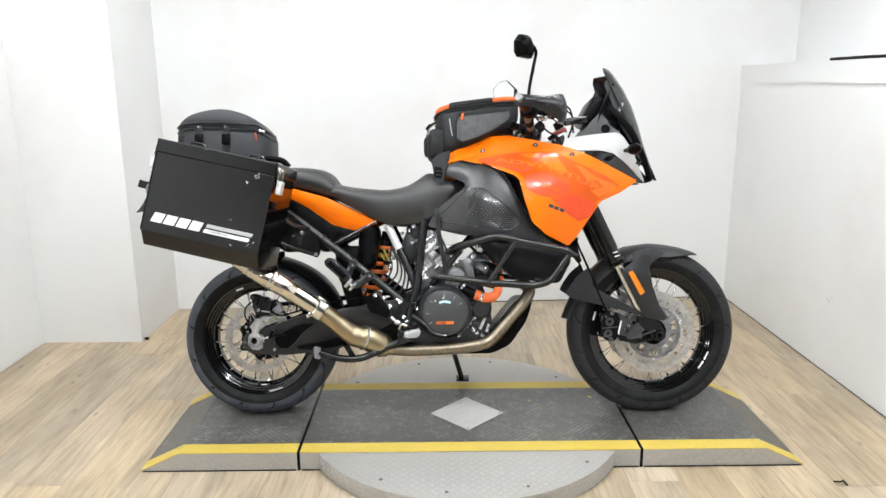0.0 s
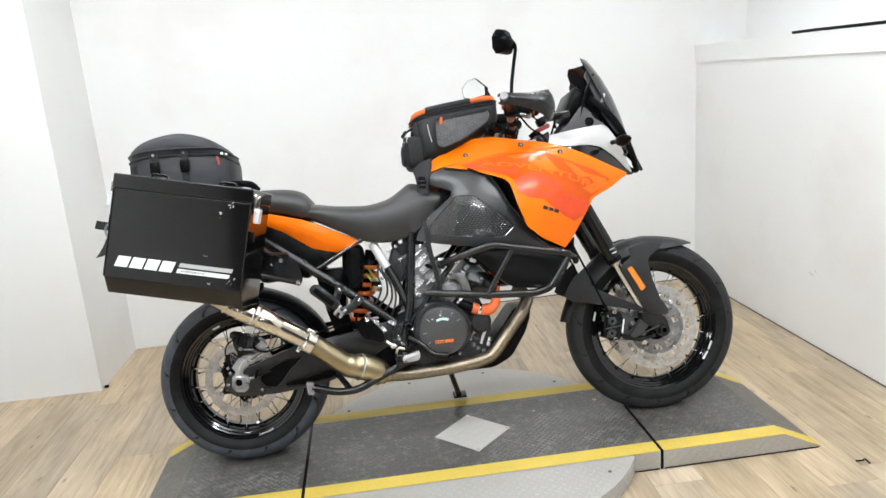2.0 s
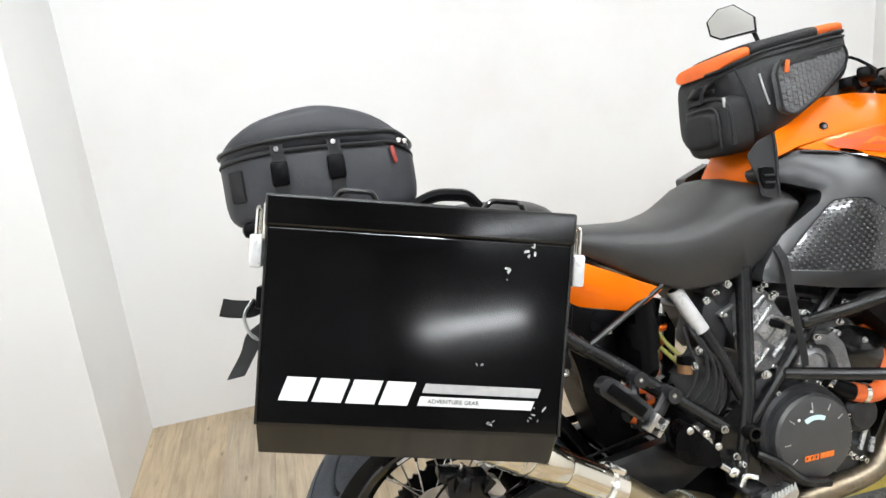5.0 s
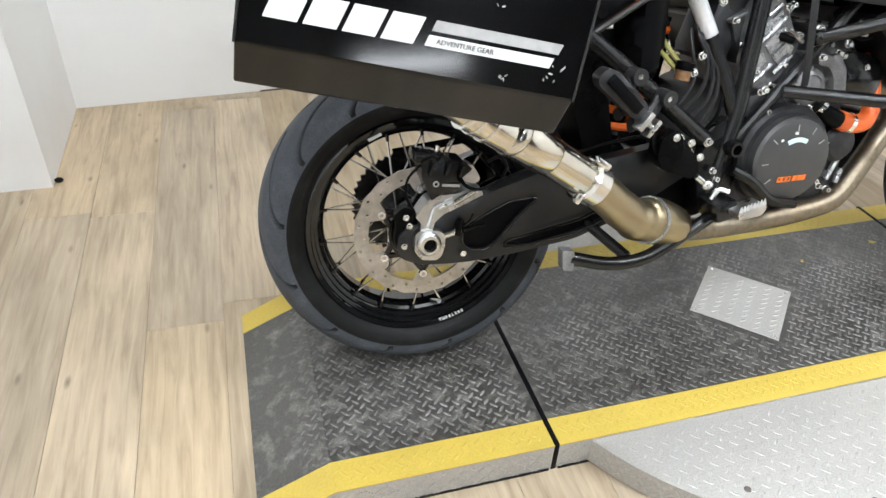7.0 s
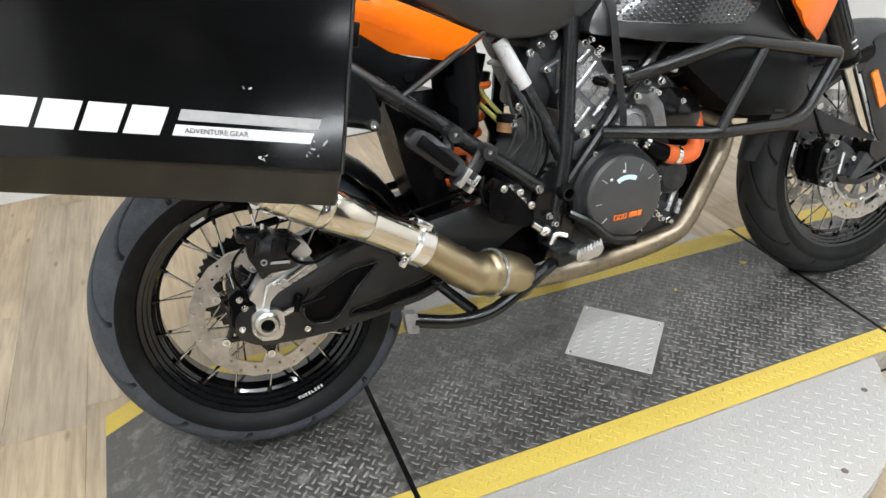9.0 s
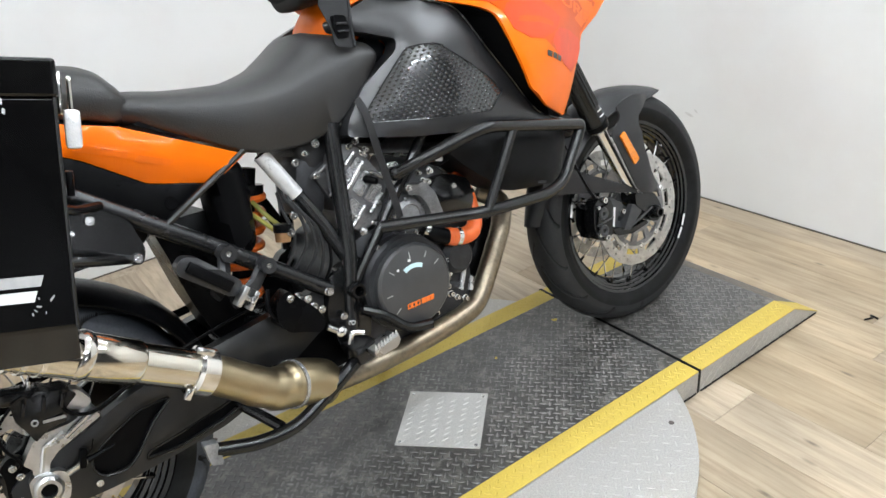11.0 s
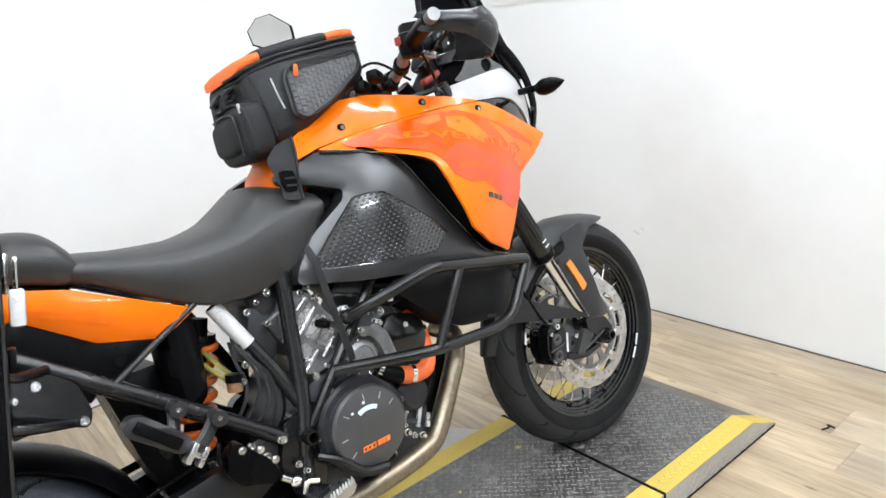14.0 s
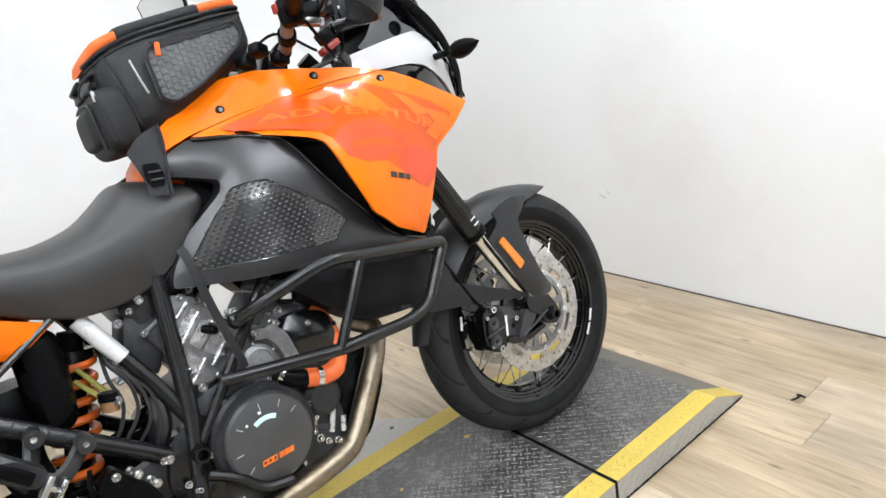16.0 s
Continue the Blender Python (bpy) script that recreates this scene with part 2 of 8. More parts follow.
def plank_material():
    m = mat("oak_vinyl_plank", (0.36, 0.27, 0.165), 0.42, var=0.1, scale=5)
    nt = m.node_tree
    nodes, links = nt.nodes, nt.links
    p = nodes["Principled BSDF"]
    tc = nodes.new("ShaderNodeTexCoord")
    info = nodes.new("ShaderNodeObjectInfo")
    add = nodes.new("ShaderNodeVectorMath")
    add.operation = "ADD"
    links.new(tc.outputs["Object"], add.inputs[0])
    mul = nodes.new("ShaderNodeMath")
    mul.operation = "MULTIPLY"
    mul.inputs[1].default_value = 37.0
    links.new(info.outputs["Random"], mul.inputs[0])
    links.new(mul.outputs[0], add.inputs[1])
    mp = nodes.new("ShaderNodeMapping")
    mp.inputs["Scale"].default_value = (20.0, 1.25, 1)
    links.new(add.outputs[0], mp.inputs["Vector"])
    grain = nodes.new("ShaderNodeTexNoise")
    grain.inputs["Scale"].default_value = 3.0
    grain.inputs["Detail"].default_value = 9
    grain.inputs["Roughness"].default_value = 0.62
    grain.inputs["Distortion"].default_value = 0.6
    links.new(mp.outputs[0], grain.inputs["Vector"])
    cr = nodes.new("ShaderNodeValToRGB")
    cr.color_ramp.elements[0].position, cr.color_ramp.elements[0].color = 0.26, (0.285, 0.213, 0.134, 1)
    cr.color_ramp.elements[1].position, cr.color_ramp.elements[1].color = 0.74, (0.535, 0.43, 0.292, 1)
    mid = cr.color_ramp.elements.new(0.48)
    mid.color = (0.425, 0.33, 0.216, 1)
    links.new(grain.outputs["Fac"], cr.inputs[0])
    hue = nodes.new("ShaderNodeHueSaturation")
    vr = nodes.new("ShaderNodeMapRange")
    vr.inputs["To Min"].default_value = 0.88
    vr.inputs["To Max"].default_value = 1.1
    links.new(info.outputs["Random"], vr.inputs["Value"])
    links.new(vr.outputs[0], hue.inputs["Value"])
    links.new(cr.outputs[0], hue.inputs["Color"])
    turn = nodes.new("ShaderNodeMath")
    turn.operation = "FRACT"
    links.new(mul.outputs[0], turn.inputs[0])
    sr = nodes.new("ShaderNodeMapRange")
    sr.inputs["To Min"].default_value, sr.inputs["To Max"].default_value = 0.84, 1.04
    links.new(turn.outputs[0], sr.inputs["Value"])
    links.new(sr.outputs[0], hue.inputs["Saturation"])
    blot = nodes.new("ShaderNodeTexNoise")
    blot.inputs["Scale"].default_value = 2.6
    blot.inputs["Detail"].default_value = 5
    mp2 = nodes.new("ShaderNodeMapping")
    mp2.inputs["Scale"].default_value = (2.2, 0.9, 1)
    links.new(add.outputs[0], mp2.inputs["Vector"])
    links.new(mp2.outputs[0], blot.inputs["Vector"])
    br = nodes.new("ShaderNodeMapRange")
    br.inputs["From Min"].default_value, br.inputs["From Max"].default_value = 0.3, 0.7
    br.inputs["To Min"].default_value, br.inputs["To Max"].default_value = 0.74, 1.12
    links.new(blot.outputs["Fac"], br.inputs["Value"])
    knot = nodes.new("ShaderNodeTexVoronoi")
    knot.inputs["Scale"].default_value = 5.6
    mp3 = nodes.new("ShaderNodeMapping")
    mp3.inputs["Scale"].default_value = (2.4, 0.8, 1)
    links.new(add.outputs[0], mp3.inputs["Vector"])
    links.new(mp3.outputs[0], knot.inputs["Vector"])
    kr = nodes.new("ShaderNodeMapRange")
    kr.inputs["From Min"].default_value, kr.inputs["From Max"].default_value = 0.02, 0.115
    kr.inputs["To Min"].default_value, kr.inputs["To Max"].default_value = 0.42, 1.0
    links.new(knot.outputs["Distance"], kr.inputs["Value"])
    mm = nodes.new("ShaderNodeMath")
    mm.operation = "MULTIPLY"
    links.new(br.outputs[0], mm.inputs[0])
    links.new(kr.outputs[0], mm.inputs[1])
    tone = nodes.new("ShaderNodeMix")
    tone.data_type, tone.blend_type = "RGBA", "MULTIPLY"
    tone.inputs[0].default_value = 1
    links.new(hue.outputs[0], tone.inputs[6])
    links.new(mm.outputs[0], tone.inputs[7])
    links.new(tone.outputs[2], p.inputs["Base Color"])
    b = nodes.new("ShaderNodeBump")
    b.inputs["Strength"].default_value = 0.2
    b.inputs["Distance"].default_value = 0.001
    links.new(grain.outputs["Fac"], b.inputs["Height"])
    links.new(b.outputs[0], p.inputs["Normal"])
    return m


PLANK = plank_material()


def lamp_material(strength):
    m = bpy.data.materials.new("lamp_diffuser")
    m.use_nodes = True
    p = m.node_tree.nodes["Principled BSDF"]
    p.inputs["Base Color"].default_value = (0.9, 0.9, 0.9, 1)
    p.inputs["Emission Color"].default_value = (0.97, 0.985, 1.0, 1)
    p.inputs["Emission Strength"].default_value = strength
    return m


# ---- mesh helpers ----
def finish(name, bm, material, smooth=35):
    me = bpy.data.meshes.new(name)
    bmesh.ops.recalc_face_normals(bm, faces=bm.faces)
    bm.to_mesh(me)
    bm.free()
    if smooth:
        for poly in me.polygons:
            poly.use_smooth = True
        me.set_sharp_from_angle(angle=radians(smooth))
    me.materials.append(material)
    return me


def thing(name, bm, material, label, category, group="", kind="", smooth=35):
    return tagged(new(name, finish(name, bm, material, smooth)), label, category, group, kind)


def part(name, bm, material, parent, label="", smooth=35):
    ob = new(name, finish(name, bm, material, smooth))
    ob.parent = parent
    return tagged(ob, label)


def piece(name, me, parent, m):
    ob = new(name, me)
    ob.parent = parent
    ob.matrix_basis = m
    return ob


def box(bm, c, size, rot=(0, 0, 0), bevel=0.0, segs=2):
    r = bmesh.ops.create_cube(bm, size=1.0, matrix=pose(*c, *rot) @ Matrix.Diagonal((*size, 1)))
    if bevel:
        edges = list({e for v in r["verts"] for e in v.link_edges})
        bmesh.ops.bevel(bm, geom=edges, offset=bevel, segments=segs, affect="EDGES", profile=0.5)
    return bm


def cyl(bm, a, b, r0, r1=None, seg=16, bevel=0.0):
    a, b = Vector(a), Vector(b)
    d = b - a
    m = Matrix.Translation((a + b) / 2) @ d.to_track_quat("Z", "Y").to_matrix().to_4x4()
    bmesh.ops.create_cone(bm, cap_ends=True, segments=seg, radius1=r0, radius2=r0 if r1 is None else r1, depth=d.length, matrix=m)
    return bm


def ball(bm, c, size, seg=12, rot=(0, 0, 0)):
    bmesh.ops.create_uvsphere(bm, u_segments=seg, v_segments=max(6, seg * 2 // 3), radius=1.0, matrix=pose(*c, *rot) @ Matrix.Diagonal((*size, 1)))
    return bm


def curve_points(pts, n=6):
    """Points along a smooth line through pts."""
    pts = [Vector(p) for p in pts]
    if len(pts) < 3:
        return pts
    ext = [pts[0] * 2 - pts[1]] + pts + [pts[-1] * 2 - pts[-2]]
    out = []
    for i in range(1, len(ext) - 2):
        p0, p1, p2, p3 = ext[i - 1:i + 3]
        for k in range(n):
            t = k / n
            out.append(0.5 * (2 * p1 + (p2 - p0) * t + (2 * p0 - 5 * p1 + 4 * p2 - p3) * t * t + (3 * p1 - p0 - 3 * p2 + p3) * t ** 3))
    return out + [pts[-1]]


def bent(pts, radius=0.03, n=5):
    """A line with straight runs and rounded corners, like a bent tube."""
    pts = [Vector(p) for p in pts]
    out = [pts[0]]
    for a, b, c in zip(pts, pts[1:], pts[2:]):
        r = min(radius, (a - b).length * 0.45, (c - b).length * 0.45)
        p, q = b + (a - b).normalized() * r, b + (c - b).normalized() * r
        out += [p * (1 - t) ** 2 + b * 2 * t * (1 - t) + q * t * t for t in [k / n for k in range(n + 1)]]
    return out + [pts[-1]]


def tube(bm, pts, r, seg=10, flat=1.0, side=None):
    """Sweep a round (or flattened) section along points. r: one radius or one for each point."""
    pts = [Vector(p) for p in pts]
    rs = r if isinstance(r, (list, tuple)) else [r] * len(pts)
    if len(rs) != len(pts):
        rs = [rs[min(len(rs) - 1, int(i * (len(rs) - 1) / (len(pts) - 1) + 0.5))] for i in range(len(pts))]
    d = (pts[1] - pts[0]).normalized()
    u = Vector(side) if side else (Vector((0, 0, 1)) if abs(d.z) < 0.9 else Vector((0, 1, 0)))
    u = (u - d * u.dot(d)).normalized()
    rings = []
    for i, p in enumerate(pts):
        d = (pts[min(i + 1, len(pts) - 1)] - pts[max(i - 1, 0)]).normalized()
        u = (u - d * u.dot(d)).normalized()
        w = d.cross(u)
        rings.append([bm.verts.new(p + rs[i] * (math.cos(a) * u + flat * math.sin(a) * w)) for a in [2 * math.pi * k / seg for k in range(seg)]])
    for a, b in zip(rings, rings[1:]):
        for k in range(seg):
            bm.faces.new((a[k], a[(k + 1) % seg], b[(k + 1) % seg], b[k]))
    bm.faces.new(rings[0][::-1])
    bm.faces.new(rings[-1])
    return bm


def loft(bm, rings, caps=True):
    vs = [[bm.verts.new(p) for p in ring] for ring in rings]
    n = len(vs[0])
    for a, b in zip(vs, vs[1:]):
        for k in range(n):
            bm.faces.new((a[k], a[(k + 1) % n], b[(k + 1) % n], b[k]))
    if caps:
        bm.faces.new(vs[0][::-1])
        bm.faces.new(vs[-1])
    return bm


def sheet(bm, rows, thick):
    """A curved skin from rows of points, given a thickness along its normals."""
    vs = [[bm.verts.new(p) for p in row] for row in rows]
    faces = []
    for a, b in zip(vs, vs[1:]):
        for k in range(len(a) - 1):
            faces.append(bm.faces.new((a[k], a[k + 1], b[k + 1], b[k])))
    bm.normal_update()
    bmesh.ops.solidify(bm, geom=faces, thickness=thick)
    return bm


def lathe(bm, profile, c, seg=64, closed=True):
    """Turn a profile of (radius, y) round the y axis through c."""
    rings = []
    for r, y in profile:
        rings.append([bm.verts.new((c[0] + r * math.cos(a), c[1] + y, c[2] + r * math.sin(a))) for a in [2 * math.pi * k / seg for k in range(seg)]])
    pairs = list(zip(rings, rings[1:]))
    if closed:
        pairs.append((rings[-1], rings[0]))
    for a, b in pairs:
        for k in range(seg):
            bm.faces.new((a[k], a[(k + 1) % seg], b[(k + 1) % seg], b[k]))
    return bm


def inside(p, loop):
    hit = False
    for (x0, y0), (x1, y1) in zip(loop, loop[1:] + loop[:1]):
        if (y0 > p[1]) != (y1 > p[1]) and p[0] < (x1 - x0) * (p[1] - y0) / (y1 - y0) + x0:
            hit = not hit
    return hit


def round_loop(loop, r=0.01, n=3):
    """A polygon with its corners rounded."""
    out = []
    k = len(loop)
    for i in range(k):
        a, b, c = Vector(loop[i - 1]), Vector(loop[i]), Vector(loop[(i + 1) % k])
        q = min(r, (a - b).length * 0.4, (c - b).length * 0.4)
        p0, p1 = b + (a - b).normalized() * q, b + (c - b).normalized() * q
        for j in range(n + 1):
            t = j / n
            v = p0 * (1 - t) ** 2 + b * 2 * t * (1 - t) + p1 * t * t
            out.append((v.x, v.y))
    return out


def ring_loop(cx, cz, r, n=24):
    return [(cx + r * math.cos(2 * math.pi * k / n), cz + r * math.sin(2 * math.pi * k / n)) for k in range(n)]


def skin(bm, loop, depth, thick, grid=0.025, holes=(), edge=0.0):
    """A panel in the x-z plane: loop and holes are outlines, depth(x, z) its outer y, thick how far it goes inwards (towards +y, or -y where depth is positive).
    edge: how far its rim rolls inwards."""
    from mathutils.geometry import delaunay_2d_cdt
    pts, edges = [], []
    for lp in [loop, *holes]:
        dense = []
        for a, b in zip(lp, lp[1:] + lp[:1]):
            n = max(1, int(math.dist(a, b) / grid + 0.5))
            dense += [(a[0] + (b[0] - a[0]) * k / n, a[1] + (b[1] - a[1]) * k / n) for k in range(n)]
        base = len(pts)
        pts += [Vector(p) for p in dense]
        edges += [(base + i, base + (i + 1) % len(dense)) for i in range(len(dense))]
    rim = [(tuple(pts[a]), tuple(pts[b])) for a, b in edges]
    xs, zs = [p[0] for p in loop], [p[1] for p in loop]
    x = min(xs) + grid / 2
    row = 0
    while x < max(xs):
        z = min(zs) + grid * (0.5 if row % 2 else 0.1)
        while z < max(zs):
            if inside((x, z), loop) and not any(inside((x, z), h) for h in holes):
                if min((x - a[0]) ** 2 + (z - a[1]) ** 2 for a, b in rim) > (grid * 0.55) ** 2:
                    pts.append(Vector((x, z)))
            z += grid
        x += grid * 0.87
        row += 1
    vs, es, fs = delaunay_2d_cdt(pts, edges, [], 0, 1e-6)[:3]
    rim_ids = set()
    keep = []
    for f in fs:
        c = (sum(vs[i][0] for i in f) / len(f), sum(vs[i][1] for i in f) / len(f))
        if inside(c, loop) and not any(inside(c, h) for h in holes):
            keep.append(f)
    used = sorted({i for f in keep for i in f})
    count = {}
    for f in keep:
        for a, b in zip(f, list(f[1:]) + [f[0]]):
            count[frozenset((a, b))] = count.get(frozenset((a, b)), 0) + 1
    border = [tuple(e) for e, n in count.items() if n == 1]
    rim_ids = {i for e in border for i in e}
    sign = 1 if thick >= 0 else -1
    outer = {i: bm.verts.new((vs[i][0], depth(vs[i][0], vs[i][1]) + (sign * edge if i in rim_ids else 0), vs[i][1])) for i in used}
    inner = {i: bm.verts.new((vs[i][0], depth(vs[i][0], vs[i][1]) + thick, vs[i][1])) for i in used}
    for f in keep:
        bm.faces.new([outer[i] for i in f])
        bm.faces.new([inner[i] for i in reversed(f)])
    for a, b in border:
        bm.faces.new((outer[a], outer[b], inner[b], inner[a]))
    return bm


def plate(bm, loop, y0, y1, bevel=0.0, holes=(), grid=0.03):
    """A flat plate from y0 to y1 with an outline in x and z."""
    return skin(bm, loop, lambda x, z: y0, y1 - y0, grid=grid, holes=holes, edge=bevel)


def tps(ctrl):
    """A smooth surface y(x, z) through a few control points (x, z, y)."""
    P = np.array([c[:2] for c in ctrl], float)
    v = np.array([c[2] for c in ctrl], float)
    n = len(ctrl)

    def u(d):
        return np.where(d > 0, d * d * np.log(d + 1e-12), 0)
    A = np.zeros((n + 3, n + 3))
    A[:n, :n] = u(np.linalg.norm(P[:, None] - P[None], axis=2)) + np.eye(n) * 2e-4
    A[:n, n], A[:n, n + 1:] = 1, P
    A[n:, :n] = A[:n, n:].T
    w = np.linalg.solve(A, np.r_[v, 0, 0, 0])
    return lambda x, z: float(u(np.hypot(P[:, 0] - x, P[:, 1] - z)) @ w[:n] + w[n] + w[n + 1] * x + w[n + 2] * z)


def bm_new():
    return bmesh.new()


def text_mesh(body, size, extrude=0.0004, bold=0.0):
    cu = bpy.data.curves.new("writing", "FONT")
    cu.body, cu.size, cu.extrude, cu.align_x, cu.align_y, cu.offset = body, size, extrude, "CENTER", "CENTER", bold
    tmp = bpy.data.objects.new("writing", cu)
    scene.collection.objects.link(tmp)
    me = bpy.data.meshes.new_from_object(tmp.evaluated_get(bpy.context.evaluated_depsgraph_get()))
    bpy.data.objects.remove(tmp)
    return me


# ---- the room ----
END_Y, BAY_Y = -10.6, -3.6
FLOOR_X, FLOOR_Y = (-2.3, 1.9), (END_Y, 1.82)


def wall_box(name, a, b, z0, z1, thick, label, away=1, paint=WALL):
    """An upright wall along the line a to b on the floor; its body lies on the line's left (away=1) or right."""
    a, b = Vector((*a, 0)), Vector((*b, 0))
    d = (b - a).normalized()
    n = Vector((-d.y, d.x, 0)) * thick * away
    bm = bm_new()
    rings = [[(*p.xy, z0), (*q.xy, z0), (*q.xy, z1), (*p.xy, z1)] for p, q in ((a, a + n), (b, b + n))]
    loft(bm, rings)
    return thing(name, bm, paint, label, "wall", kind="structure", smooth=0)


wall_box("wall_back", (-1.73, 1.606), (2.25, 1.806), 0, CEILING, 0.15, "plain white painted back wall with faint smudges")
wall_box("wall_left", (-2.24, BAY_Y), (-2.24, 1.035), 0, CEILING, 0.15, "plain white painted side wall")
wall_box("wall_pillar", (-2.39, 1.036), (-1.714, 1.036), 0, CEILING, 0.68, "white painted square pillar in the corner of the room")
wall_box("wall_right", (1.737, 1.90), (1.737, BAY_Y), 0, 1.348, 0.45, "white painted half-height wall below a ledge")
wall_box("wall_right_upper", (2.06, 1.90), (2.06, BAY_Y), 1.45, CEILING, 0.15, "white upper wall set back above the ledge")
wall_box("wall_front", (2.3, END_Y), (-2.39, END_Y), 0, CEILING, 0.15, "plain dark grey wall at the far end of the hall", paint=HALL_GREY)
wall_box("wall_hall_left", (-2.24, END_Y), (-2.24, BAY_Y - 0.002), 0, CEILING, 0.15, "plain dark grey hall wall", paint=HALL_GREY)
wall_box("wall_hall_right", (2.06, BAY_Y - 0.002), (2.06, END_Y), 0, CEILING, 0.15, "plain dark grey hall wall", paint=HALL_GREY)
trim = wall_box("trim_ledge", (1.730, 1.82), (1.730, BAY_Y), 1.348, 1.450, 0.5, "white painted cap board along the half-height wall")
tagged(trim, category="trim")

bm = box(bm_new(), (-0.1, (1.95 + BAY_Y) / 2, CEILING + 0.06), (4.8, 1.95 - BAY_Y, 0.12))
thing("ceiling", bm, CEILING_WHITE, "plain white painted ceiling", "ceiling", kind="structure", smooth=0)
bm = box(bm_new(), (-0.1, (END_Y - 0.15 + BAY_Y) / 2, CEILING + 0.06), (4.8, BAY_Y - 0.002 - END_Y + 0.15, 0.12))
thing("ceiling", bm, HALL_GREY, "dark grey ceiling of the hall beyond", "ceiling", kind="structure", smooth=0)
bm = box(bm_new(), (-0.1, -4.4, -0.054), (4.6, 12.6, 0.1))
floor = thing("floor", bm, GREY_FLOOR_SUB, "oak-look vinyl plank floor with grey-brown grain", "floor", kind="structure", smooth=0)

# dark joint where the walls meet the floor, its shadow gap coloured in
JOINT = mat("dark_joint", (0.10, 0.085, 0.07), 0.8, var=0.2, scale=20)
for a, b in (((-1.05, 1.639), (1.735, 1.779)), ((1.736, 1.75), (1.736, -1.6))):
    d = (Vector(b) - Vector(a)).normalized() * 0.004
    bm = loft(bm_new(), [[(*p, 0.0), (p[0] + d.y, p[1] - d.x, 0.0), (p[0] + d.y, p[1] - d.x, 0.004), (*p, 0.005)] for p in (a, b)])
    thing("trim", bm, JOINT, "thin dark joint and shadow line between white wall and wooden floor", "trim", kind="structure", smooth=0)

# a dark strip lying on the ledge
bm = tube(bm_new(), curve_points([(1.735, 0.80, 1.457), (1.733, 0.6, 1.458), (1.734, 0.2, 1.457), (1.735, -0.3, 1.457)]), 0.007, 8)
thing("cable", bm, PLASTIC, "thin black cable lying along the white ledge", "cable")

# scuffs on the walls and a crumb of rubber on the floor
SMUDGE = mat("wall_smudge", (0.66, 0.65, 0.64), 0.7, var=0.06, scale=14)
for dy, dz, w, h in ((0.0, 0.0, 0.045, 0.012), (-0.03, 0.02, 0.02, 0.008)):
    bm = bm_new()
    loft(bm, [[(x, 0.585 + dy + u * w / 2, 0.346 + dz + v * h / 2 + u * 0.006) for u, v in ((-1, -0.3), (-0.3, -1), (0.6, -0.7), (1, 0.2), (0.3, 1), (-0.6, 0.7))] for x in (1.7375, 1.7364)])
    thing("smudge", bm, SMUDGE, "faint grey smudge on the white half-height wall", "smudge", kind="structure")
bm = tube(bm_new(), curve_points([(1.258, -0.415, 0.004), (1.272, -0.43, 0.012), (1.288, -0.42, 0.009), (1.292, -0.44, 0.004)]), 0.003, 6)
thing("rubber_shred", bm, PLASTIC, "small curled black rubber shred on the wooden floor", "debris")
bm = ball(bm_new(), (-1.70, 1.065, 0.008), (0.014, 0.01, 0.008), 8)
thing("floor_stop", bm, PLASTIC, "small black plug at the foot of the pillar", "plug")

# ceiling lamps
tube_mat = lamp_material(30.0)
for x, y, power in ((-1.15, 0.3, 0.62), (0.95, 0.3, 0.62), (-1.15, -1.3, 1.3), (0.95, -1.3, 1.3), (-0.1, -2.9, 2.0), (0.2, -9.4, 1.5)):
    LL = 1.7 if y < -5 else 1.2
    lamp = tagged(new("ceiling_light"), "white strip light hung below the ceiling", "ceiling light", "ceiling lights")
    drop = 0.0 if y < -5 else 0.32
    lamp.location = (x, y, CEILING - drop)
    part("housing", box(bm_new(), (0, 0, -0.03), (LL + 0.05, 0.12, 0.06), bevel=0.01), CEILING_WHITE, lamp)
    part("diffuser", box(bm_new(), (0, 0, -0.064), (LL, 0.055, 0.012), bevel=0.004), tube_mat, lamp, "glowing white diffuser")
    for sx in (-0.4, 0.4):
        if drop:
            part("rod", cyl(bm_new(), (sx, 0, 0), (sx, 0, drop), 0.005), STEEL, lamp)
    # second, upward light is added to brighten the ceiling mirrored in black surfaces
    for turn, dz, share in ((0, -0.075, 1.0), (180, 0.012, 0.5)):
        if share == 1.0 or drop:
            la = bpy.data.lights.new("strip_light", "AREA")
            la.shape, la.size, la.size_y, la.energy, la.color = "RECTANGLE", LL, 0.05, LAMP_POWER * power * share, (0.93, 0.975, 1.0)
            lo = new("strip_light", la)
            lo.matrix_basis = pose(x, y, CEILING - drop + dz, turn, 0, 0)

# added glowing strip, standing in for farther lamps mirrored in the side case
wl = tagged(new("far_lamp_stand_in"), "long glowing strip added on the end wall for lamps farther off", "wall light", "wall lights")
wl.location = (-0.85, END_Y, 1.72)
part("housing", box(bm_new(), (0, 0.03, 0), (1.75, 0.06, 0.22), bevel=0.01), CEILING_WHITE, wl)
part("diffuser", box(bm_new(), (0, 0.064, 0), (1.6, 0.012, 0.13), bevel=0.004), lamp_material(32.0), wl, "glowing white diffuser")

# ---- the turntable stand ----
DECK_Z, Y_NEAR, Y_FAR = 0.070, -0.298, 0.300
GAP, FLAT, FOOT = 0.619, 1.06, 1.20
RIM_R, RIM_C = 0.612, (-0.012, 0.004)


def profile_x(x):
    """Height of the deck along the bike's line."""
    a = abs(x - 0.01)
    return DECK_Z if a <= FLAT else max(0.004, DECK_Z * (FOOT - a) / (FOOT - FLAT))


